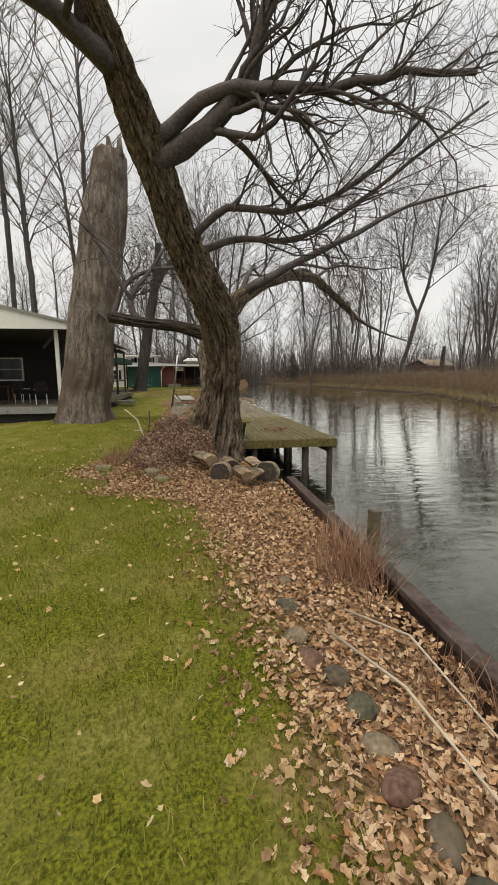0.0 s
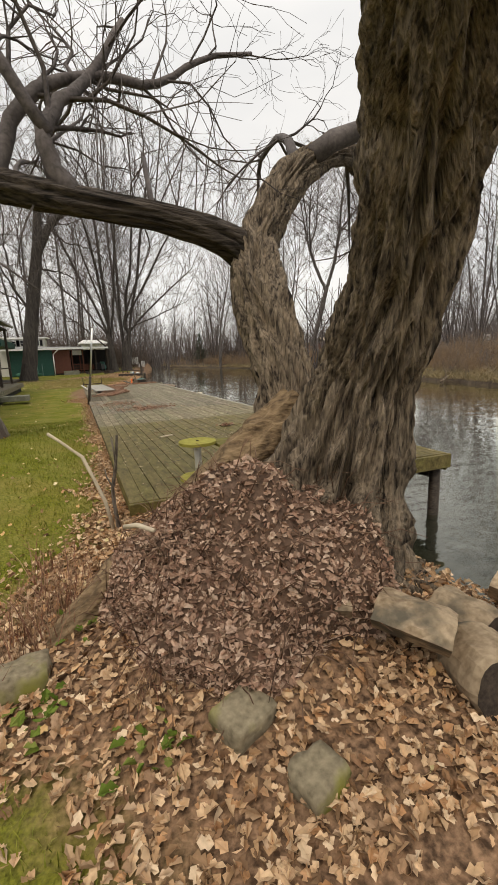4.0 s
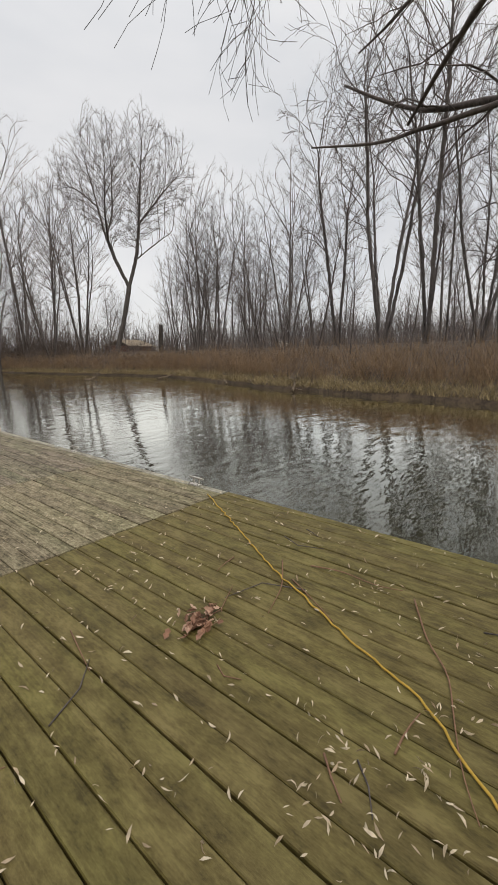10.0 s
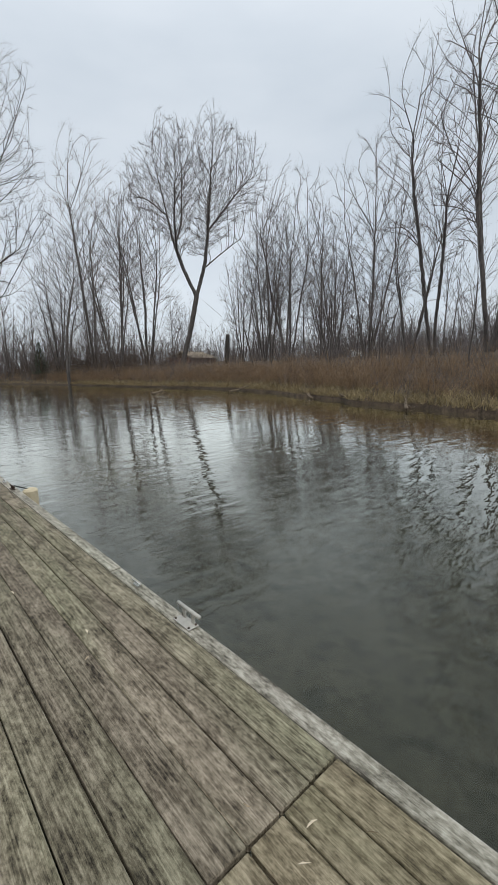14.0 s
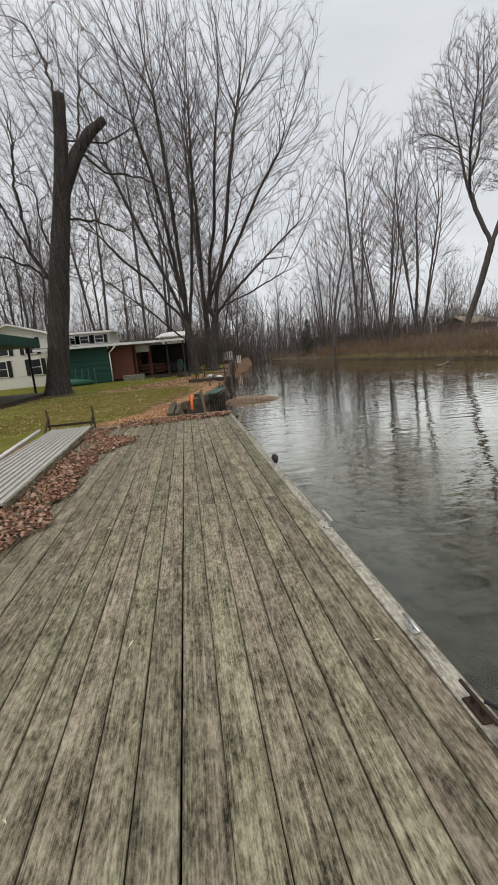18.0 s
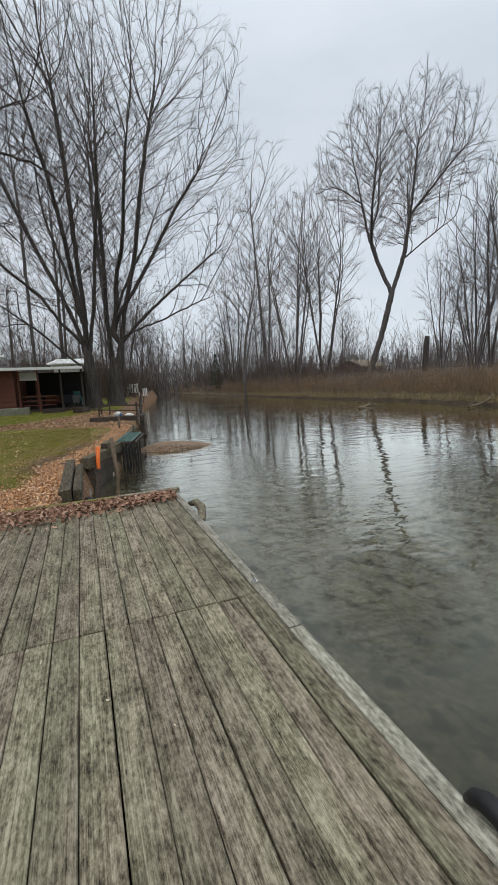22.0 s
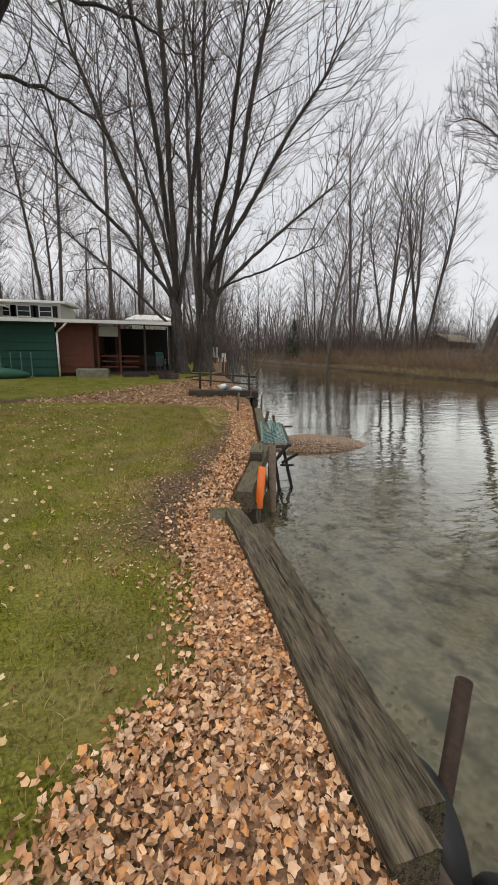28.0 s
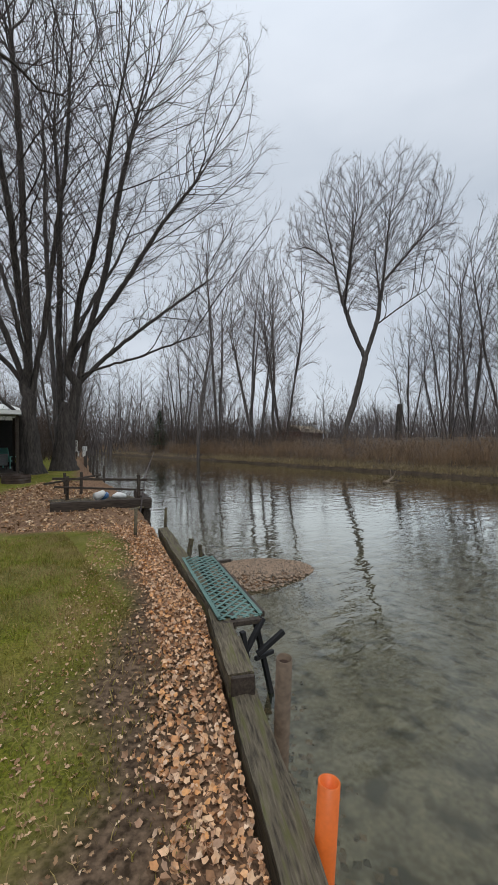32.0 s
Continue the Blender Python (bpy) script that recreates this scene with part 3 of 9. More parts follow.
def water_material():
    m = bpy.data.materials.new("river_water")
    m.use_nodes = True
    n, l = m.node_tree.nodes, m.node_tree.links
    n.remove(n["Principled BSDF"])
    out = n["Material Output"]
    co, mp = n.new("ShaderNodeTexCoord"), n.new("ShaderNodeMapping")
    mp.inputs["Rotation"].default_value = (0, 0, radians(-28))
    mp.inputs["Scale"].default_value = (0.9, 2.6, 1.0)
    t1, t2 = n.new("ShaderNodeTexNoise"), n.new("ShaderNodeTexNoise")
    t1.inputs["Scale"].default_value, t1.inputs["Detail"].default_value = 1.1, 3.0
    t2.inputs["Scale"].default_value, t2.inputs["Detail"].default_value = 0.35, 2.0
    l.new(co.outputs["Object"], mp.inputs[0])
    l.new(mp.outputs[0], t1.inputs["Vector"])
    l.new(co.outputs["Object"], t2.inputs["Vector"])
    mul = n.new("ShaderNodeMath")
    mul.operation = "MULTIPLY"
    l.new(t1.outputs[0], mul.inputs[0])
    l.new(t2.outputs[0], mul.inputs[1])
    bp = n.new("ShaderNodeBump")
    bp.inputs["Strength"].default_value, bp.inputs["Distance"].default_value = 0.75, 0.05
    l.new(mul.outputs[0], bp.inputs["Height"])
    fr = n.new("ShaderNodeFresnel")
    fr.inputs["IOR"].default_value = 1.4
    gain = n.new("ShaderNodeMath")
    gain.operation, gain.use_clamp = "MULTIPLY_ADD", True
    gain.inputs[1].default_value, gain.inputs[2].default_value = 2.5, -0.05
    l.new(fr.outputs[0], gain.inputs[0])
    gl, tr, mx = n.new("ShaderNodeBsdfGlossy"), n.new("ShaderNodeBsdfTransparent"), n.new("ShaderNodeMixShader")
    gl.inputs["Roughness"].default_value = 0.02
    gl.inputs["Color"].default_value = (0.94, 0.94, 0.87, 1)
    tr.inputs["Color"].default_value = (0.80, 0.80, 0.67, 1)
    l.new(bp.outputs[0], gl.inputs["Normal"])
    l.new(bp.outputs[0], fr.inputs["Normal"])
    murk, body = n.new("ShaderNodeBsdfDiffuse"), n.new("ShaderNodeMixShader")
    murk.inputs["Color"].default_value = (0.050, 0.058, 0.040, 1)
    body.inputs[0].default_value = 0.28
    l.new(tr.outputs[0], body.inputs[1])
    l.new(murk.outputs[0], body.inputs[2])
    l.new(gain.outputs[0], mx.inputs[0])
    l.new(body.outputs[0], mx.inputs[1])
    l.new(gl.outputs[0], mx.inputs[2])
    l.new(mx.outputs[0], out.inputs["Surface"])
    return m


def plank_material(name, dark, middle, light, tint_a, tint_b, mix=0.35, weights=(0.24, 0.34, 0.37, 0.05), rough=0.85, vary=0.22):
    """Grey weathered wood: thin cracks along the grain, flecks, cloudy tone, and a moss or rose tint by patches."""
    m = bpy.data.materials.new(name)
    m.use_nodes = True
    n, l = m.node_tree.nodes, m.node_tree.links
    b = n["Principled BSDF"]
    co, info = n.new("ShaderNodeTexCoord"), n.new("ShaderNodeObjectInfo")
    far, shift = n.new("ShaderNodeMath"), n.new("ShaderNodeVectorMath")
    far.operation, far.inputs[1].default_value = "MULTIPLY", 53.0
    shift.operation = "ADD"
    l.new(info.outputs["Random"], far.inputs[0])
    l.new(co.outputs["Object"], shift.inputs[0])
    l.new(far.outputs[0], shift.inputs[1])

    def grain(stretch, scale, detail, rough=0.55):
        mp, t = n.new("ShaderNodeMapping"), n.new("ShaderNodeTexNoise")
        mp.inputs["Scale"].default_value = stretch
        t.inputs["Scale"].default_value, t.inputs["Detail"].default_value, t.inputs["Roughness"].default_value = scale, detail, rough
        l.new(shift.outputs[0], mp.inputs[0])
        l.new(mp.outputs[0], t.inputs["Vector"])
        return t.outputs[0]

    def weigh(parts):
        last = None
        for v, w in parts:
            k = n.new("ShaderNodeMath")
            k.operation, k.inputs[1].default_value = "MULTIPLY_ADD", w
            l.new(v, k.inputs[0])
            if last is None:
                k.inputs[2].default_value = 0.0
            else:
                l.new(last, k.inputs[2])
            last = k.outputs[0]
        return last

    rings, ring_map = n.new("ShaderNodeTexWave"), n.new("ShaderNodeMapping")
    ring_map.inputs["Scale"].default_value = (1, 0.075, 1)
    rings.inputs["Scale"].default_value, rings.inputs["Distortion"].default_value = 8.0, 15.0
    rings.inputs["Detail"].default_value, rings.inputs["Detail Scale"].default_value = 2.0, 1.2
    l.new(shift.outputs[0], ring_map.inputs[0])
    l.new(ring_map.outputs[0], rings.inputs["Vector"])
    cracks, flecks, cloud, tint = grain((1, 0.014, 1), 170.0, 3.0, 0.65), grain((1, 0.36, 1), 62.0, 6.0, 0.76), grain((1, 0.36, 1), 12.0, 6.0, 0.68), grain((1, 0.12, 1), 3.0, 2.0)
    tone = weigh(tuple(zip((cracks, flecks, cloud, rings.outputs[1]), weights)))
    ramp = n.new("ShaderNodeValToRGB")
    e = ramp.color_ramp.elements
    e[0].position, e[1].position = 0.395, 0.60
    e[0].color, e[1].color = (*dark, 1), (*light, 1)
    mid = e.new(0.48)
    mid.color = (*middle, 1)
    l.new(tone, ramp.inputs[0])
    tr, mx = n.new("ShaderNodeValToRGB"), n.new("ShaderNodeMixRGB")
    tr.color_ramp.elements[0].position, tr.color_ramp.elements[1].position = 0.38, 0.64
    tr.color_ramp.elements[0].color, tr.color_ramp.elements[1].color = (*tint_a, 1), (*tint_b, 1)
    l.new(tint, tr.inputs[0])
    mx.blend_type, mx.inputs[0].default_value = "MULTIPLY", mix
    l.new(ramp.outputs[0], mx.inputs[1])
    l.new(tr.outputs[0], mx.inputs[2])
    hsv, mr = n.new("ShaderNodeHueSaturation"), n.new("ShaderNodeMapRange")
    mr.inputs["To Min"].default_value, mr.inputs["To Max"].default_value = 1 - vary, 1 + vary
    l.new(info.outputs["Random"], mr.inputs["Value"])
    l.new(mr.outputs[0], hsv.inputs["Value"])
    l.new(mx.outputs[0], hsv.inputs["Color"])
    l.new(hsv.outputs[0], b.inputs["Base Color"])
    b.inputs["Roughness"].default_value, b.inputs["Specular IOR Level"].default_value = rough, 0.25
    bp = n.new("ShaderNodeBump")
    bp.inputs["Strength"].default_value, bp.inputs["Distance"].default_value = 0.8, 0.005
    l.new(tone, bp.inputs["Height"])
    l.new(bp.outputs[0], b.inputs["Normal"])
    return m


M_GROUND, M_WATER = ground_material(), water_material()
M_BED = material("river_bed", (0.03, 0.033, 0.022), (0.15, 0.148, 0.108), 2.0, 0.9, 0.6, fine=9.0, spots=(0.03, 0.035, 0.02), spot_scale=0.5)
M_PLANK_DRY = plank_material("weathered_plank", (0.017, 0.0135, 0.0085), (0.142, 0.124, 0.092), (0.37, 0.336, 0.267), (1.0, 0.90, 0.82), (0.88, 0.92, 0.71), 0.7, (0.24, 0.42, 0.31, 0.03), 0.85, 0.17)
M_PLANK_TAN = plank_material("tan_weathered_plank", (0.031, 0.0255, 0.014), (0.157, 0.134, 0.088), (0.375, 0.333, 0.24), (1.0, 0.92, 0.82), (0.89, 0.93, 0.70), 0.6, (0.22, 0.42, 0.33, 0.03), 0.8, 0.16)
M_PLANK_STAIN = plank_material("dirt_stained_plank", (0.014, 0.011, 0.006), (0.076, 0.063, 0.040), (0.225, 0.195, 0.14), (1.0, 0.88, 0.80), (0.88, 0.92, 0.68), 0.5, (0.24, 0.42, 0.31, 0.03), 0.85, 0.13)
M_PLANK_EDGE = plank_material("pale_edge_plank", (0.06, 0.053, 0.042), (0.215, 0.20, 0.16), (0.46, 0.435, 0.37), (1.0, 0.95, 0.92), (0.90, 0.93, 0.80), 0.4, (0.15, 0.48, 0.335, 0.035), 0.85, 0.12)
# darker than the trunk: the limb's underside shade is put into the colour
M_LIMB = material("willow_limb_bark", (0.012, 0.0095, 0.008), (0.10, 0.08, 0.064), 2.6, 0.95, 1.0, (0.9, 7.0, 7.0), 7.0, bump_size=0.05, ends=(0.38, 0.64))
M_PLANK_WET = plank_material("mossy_wet_plank", (0.058, 0.044, 0.014), (0.109, 0.087, 0.031), (0.18, 0.149, 0.063), (1.0, 0.93, 0.80), (0.94, 0.98, 0.64), 0.7, (0.12, 0.30, 0.56, 0.02), 0.62, 0.10)
M_BEAM = material("old_beam_timber", (0.03, 0.024, 0.016), (0.20, 0.165, 0.112), 3.0, 0.9, 0.9, (9, 0.9, 9), 10.0, vary=0.15, bump_size=0.02, spots=(0.10, 0.098, 0.035), spot_scale=3.0, spot_at=(0.52, 0.68), ends=(0.34, 0.66))
M_DARKWOOD = material("dark_wet_timber", (0.02, 0.015, 0.011), (0.085, 0.065, 0.05), 3.0, 0.7, 0.6, (6, 0.6, 6), 9.0)
# narrow ramp: besides bark tone, crevice shade is put into the colour
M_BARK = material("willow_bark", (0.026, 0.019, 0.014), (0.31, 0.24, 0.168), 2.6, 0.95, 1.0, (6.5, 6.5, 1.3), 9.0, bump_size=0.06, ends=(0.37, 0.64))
def darken_deep_bed(m, y0, y1, least):
    """Pale silt darkened toward low y, putting deep water's light loss into the colour."""
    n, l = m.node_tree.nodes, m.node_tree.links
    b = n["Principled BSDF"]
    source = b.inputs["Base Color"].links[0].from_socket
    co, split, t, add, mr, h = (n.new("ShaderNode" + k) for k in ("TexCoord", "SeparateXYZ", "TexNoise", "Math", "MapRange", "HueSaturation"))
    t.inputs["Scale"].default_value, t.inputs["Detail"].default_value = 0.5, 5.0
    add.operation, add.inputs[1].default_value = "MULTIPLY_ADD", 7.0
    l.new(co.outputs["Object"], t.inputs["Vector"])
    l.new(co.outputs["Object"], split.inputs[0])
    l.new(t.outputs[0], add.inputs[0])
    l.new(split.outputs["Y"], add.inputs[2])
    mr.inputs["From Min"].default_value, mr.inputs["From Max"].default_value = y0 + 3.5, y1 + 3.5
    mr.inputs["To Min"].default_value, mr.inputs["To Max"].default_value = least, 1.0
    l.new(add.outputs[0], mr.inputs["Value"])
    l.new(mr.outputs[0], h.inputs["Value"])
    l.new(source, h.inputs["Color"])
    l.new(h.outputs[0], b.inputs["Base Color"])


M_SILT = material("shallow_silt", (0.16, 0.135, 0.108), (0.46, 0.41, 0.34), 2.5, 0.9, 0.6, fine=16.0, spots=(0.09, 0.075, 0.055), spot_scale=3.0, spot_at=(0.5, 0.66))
darken_deep_bed(M_SILT, 16.5, 24.0, 0.2)
M_BANKSOIL = material("dark_bank_soil", (0.022, 0.016, 0.011), (0.105, 0.075, 0.05), 1.2, 0.95, 0.8, fine=8.0, bump_size=0.05)
M_ROOT = material("pale_root_bark", (0.055, 0.034, 0.018), (0.30, 0.205, 0.115), 2.6, 0.95, 1.0, (2, 5, 5), 7.0, bump_size=0.04)
M_BARK_DARK = material("dark_bark", (0.02, 0.017, 0.015), (0.10, 0.086, 0.075), 2.0, 0.95, 1.0, (3.5, 3.5, 0.5), 9.0, bump_size=0.05)
M_BARK_GREY = material("grey_bark", (0.035, 0.031, 0.029), (0.155, 0.138, 0.126), 2.0, 0.95, 1.0, (3.5, 3.5, 0.5), 9.0, bump_size=0.04)
M_SNAG = material("dead_grey_bark", (0.035, 0.028, 0.023), (0.285, 0.24, 0.195), 2.0, 0.95, 1.0, (4.5, 4.5, 0.9), 9.0, bump_size=0.05, spots=(0.10, 0.072, 0.055), spot_scale=1.1, spot_at=(0.5, 0.62))
M_TWIG = material("bare_twigs", (0.045, 0.038, 0.036), (0.15, 0.128, 0.12), 3.0, 0.9, 0.0)
# paler than near bark: the veil of distance is put into the colour
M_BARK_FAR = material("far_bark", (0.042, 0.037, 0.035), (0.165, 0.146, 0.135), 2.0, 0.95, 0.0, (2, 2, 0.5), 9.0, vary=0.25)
M_BEAM_WET = material("damp_beam_timber", (0.016, 0.012, 0.007), (0.16, 0.127, 0.084), 4.5, 0.8, 1.0, (8, 0.7, 8), 16.0, vary=0.12, bump_size=0.022, ends=(0.38, 0.64), spots=(0.085, 0.085, 0.032), spot_scale=2.5, spot_at=(0.54, 0.7))
# far twigs likewise carry some distance haze in their colour
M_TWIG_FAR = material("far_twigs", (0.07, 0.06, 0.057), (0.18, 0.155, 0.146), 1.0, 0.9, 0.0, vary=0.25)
M_THICKET = material("thicket_twigs", (0.032, 0.024, 0.019), (0.125, 0.092, 0.072), 0.6, 0.95, 0.0, fine=2.0, island=0.35)
M_DEADGRASS = material("dead_bank_grass", (0.10, 0.075, 0.035), (0.42, 0.33, 0.18), 0.7, 0.95, 0.0, fine=2.0, island=0.4)
M_BRUSH = material("dry_brush", (0.11, 0.07, 0.040), (0.345, 0.235, 0.142), 0.6, 0.95, 0.0, fine=2.0, island=0.35)


# ---- helpers of this scene ----
def mesh_object(name, verts, faces, mat, parent=None, label="", smooth=False):
    me = bpy.data.meshes.new(name)
    me.from_pydata([tuple(v) for v in verts], [], faces)
    if mat:
        me.materials.append(mat)
    if smooth:
        me.polygons.foreach_set("use_smooth", [True] * len(me.polygons))
    me.update()
    ob = new(name, me)
    if parent:
        ob.parent = parent
    return tagged(ob, label) if label else ob


def part(name, bm, mat, parent, label="", smooth=False):
    me = bpy.data.meshes.new(name)
    bm.to_mesh(me)
    bm.free()
    if mat:
        me.materials.append(mat)
    if smooth:
        me.polygons.foreach_set("use_smooth", [True] * len(me.polygons))
    ob = new(name, me)
    if parent:
        ob.parent = parent
    return tagged(ob, label) if label else ob


def thing(name, label, category, group="", kind="", at=(0, 0, 0), turn=0.0):
    ob = new(name)
    ob.matrix_world = pose(*at, 0, 0, turn)
    return tagged(ob, label, category, group, kind)


def box(sx, sy, sz, m=None, bevel=0.0, bm=None, segments=1):
    """A box of that size about the origin, moved by m, its edges rounded."""
    own = bm if bm is not None else bmesh.new()
    made = bmesh.ops.create_cube(own, size=1.0, matrix=Matrix.Diagonal((sx, sy, sz, 1)))
    vs = made["verts"]
    if bevel:
        edges = list({e for v in vs for e in v.link_edges})
        r = bmesh.ops.bevel(own, geom=edges, offset=bevel, segments=segments, affect="EDGES", profile=0.5)
        vs = list({v for f in r["faces"] for v in f.verts} | {v for v in vs if v.is_valid})
    if m is not None:
        bmesh.ops.transform(own, matrix=m, verts=[v for v in vs if v.is_valid])
    return own


def rod(a, b, r0, r1=None, sides=10, bm=None):
    """A round bar from a to b."""
    own = bm if bm is not None else bmesh.new()
    a, b = Vector(a), Vector(b)
    d = b - a
    m = Matrix.Translation((a + b) / 2) @ d.to_track_quat("Z", "Y").to_matrix().to_4x4()
    bmesh.ops.create_cone(own, cap_ends=True, segments=sides, radius1=r0, radius2=r0 if r1 is None else r1, depth=d.length, matrix=m)
    return own


class Tubes:
    """Gathers tapered tubes into one mesh."""

    def __init__(self):
        self.v, self.f = [], []

    def add(self, pts, radii, sides=6, rough=0.0, rng=random, cap=True):
        base = len(self.v)
        pts = [Vector(p) for p in pts]
        up = None
        for i, (p, r) in enumerate(zip(pts, radii)):
            d = pts[min(i + 1, len(pts) - 1)] - pts[max(i - 1, 0)]
            if d.length < 1e-6:
                d = Vector((0, 0, 1))
            d.normalize()
            if up is None:
                up = d.orthogonal()
            up = (up - d * up.dot(d)).normalized()
            side = d.cross(up)
            for k in range(sides):
                a = 2 * math.pi * k / sides
                rr = r * (1 + rough * (rng.random() - 0.5)) if rough else r
                self.v.append(p + rr * (math.cos(a) * up + math.sin(a) * side))
        for i in range(len(pts) - 1):
            for k in range(sides):
                a, b = base + i * sides + k, base + i * sides + (k + 1) % sides
                self.f.append((a, b, b + sides, a + sides))
        if cap:
            self.f.append(tuple(base + (len(pts) - 1) * sides + k for k in range(sides)))
            self.f.append(tuple(base + k for k in reversed(range(sides))))

    def build(self, name, mat, parent=None, label="", smooth=True):
        return mesh_object(name, self.v, self.f, mat, parent, label, smooth)


def lerp(v, xs, ys):
    return float(np.interp(v, xs, ys))


# ---- plan ----
WATER_Z = -0.9
DOCK_W, DOCK_L = 4.285, 22.08
SHORE_Y = [-200, -3.2, -2.6, -0.6, 1.0, 19.0, 21.0, 22.0, 23.0, 25.7, 26.2, 26.8, 27.3, 29.6, 33.6, 37.0, 45, 60, 80, 110, 128, 200]
SHORE_X = [-2.0, -2.05, -2.25, -2.9, -3.3, -3.0, -2.2, -1.80, -1.58, -1.50, -1.36, -1.33, -1.15, -0.27, 0.62, 1.3, 2.0, 4, 8, 14, 21, 40]
FAR_Y = [-200, -40, -10, 5, 12, 20, 27, 36, 45, 55, 70, 90, 108, 125, 200]
FAR_X = [12, 13, 15.2, 16.9, 18.0, 19.5, 22.2, 25.4, 26.5, 25.5, 24.5, 22.5, 19.5, 19.0, 36]
LAWN_Y = [-200, -4, 3, 12, 19, 24, 30, 36, 45, 60, 100]
LAWN_Z = [-0.2, -0.2, -0.16, -0.13, -0.02, -0.05, -0.06, 0.0, 0.15, 0.35, 0.6]

STRIP_Y = [-14, -9, -7.6, -6, -4.4, -3.4, -2.4, -1.6, -0.6, 0.5, 3, 12, 14.5, 16, 20, 22, 23, 23.5, 24, 25, 25.9, 26.4, 27, 29, 31, 33, 34, 35.5, 39, 44, 60]
STRIP_W = [1.0, 1.0, 1.1, 1.25, 1.5, 2.6, 3.2, 2.9, 2.1, 1.3, 1.15, 1.2, 1.9, 2.0, 2.1, 2.4, 1.4, 1.05, 0.58, 0.48, 0.46, 0.5, 0.45, 0.55, 0.58, 0.62, 0.9, 7, 5, 1.0, 0.6]
SOIL_Y, SOIL_W = [24.6, 25.1, 26.0, 26.9, 28.2, 29.9, 31.9, 33.8], [0.3, 0.8, 1.2, 1.3, 1.25, 1.15, 0.9, 0.9]


def ground_z(x, y):
    """Height of the ground; x and y may be arrays."""
    x, y = np.asarray(x, float), np.asarray(y, float)
    s, f, lawn = np.interp(y, SHORE_Y, SHORE_X), np.interp(y, FAR_Y, FAR_X), np.interp(y, LAWN_Y, LAWN_Z)
    lawn = lawn + 0.30 * np.exp(-((x + 6.9) ** 2 + (y - 4.6) ** 2) / 5.0) + 0.04 * np.sin(x * 0.7 + 1) * np.sin(y * 0.5) * (y > 24)
    lawn = lawn + np.clip((-12 - x) * 0.02, 0, 0.6)
    mound = 0.55 * np.exp(-((x + 3.65) ** 2 / 0.7 + (y + 1.7) ** 2 / 1.1))
    d = x - s
    lawn = lawn - 0.09 * np.exp(-(d / 0.55) ** 2) * np.clip((y - 25.2) / 0.8, 0, 1) * np.clip((34 - y) / 2, 0, 1)
    bank = np.interp(d, [-0.02, 0.22, 3.0, 7.0], [0, 1, 1.25, 1.9])
    near = lawn + mound * (d < 0) + (-1.15 - lawn) * np.minimum(bank, 1) - np.maximum(bank - 1, 0) * 1.2
    island = 0.62 * np.exp(-(((x - 2.45) / 1.85) ** 2 + ((y - 32.45) / 0.95) ** 2) ** 2) * (d > 0)
    near = near + island
    e = x - f - 0.22 * np.sin(y * 0.83) - 0.16 * np.sin(y * 1.9 + 1.0)
    far = np.interp(e, [-6, -1.5, -0.1, 0.14, 1.0, 3, 10, 25, 60], [-2.2, -1.75, -1.45, -0.7, -0.42, 0.35, 1.6, 2.3, 2.6])
    return np.where(e > -6, np.maximum(far, np.minimum(near, -1.0) if near.ndim else min(near, -1.0)), near)


# ---- ground, water ----
def lines(parts):
    out = []
    for a, b, step in parts:
        out += list(np.arange(a, b, step))
    return np.array(out + [parts[-1][1]])


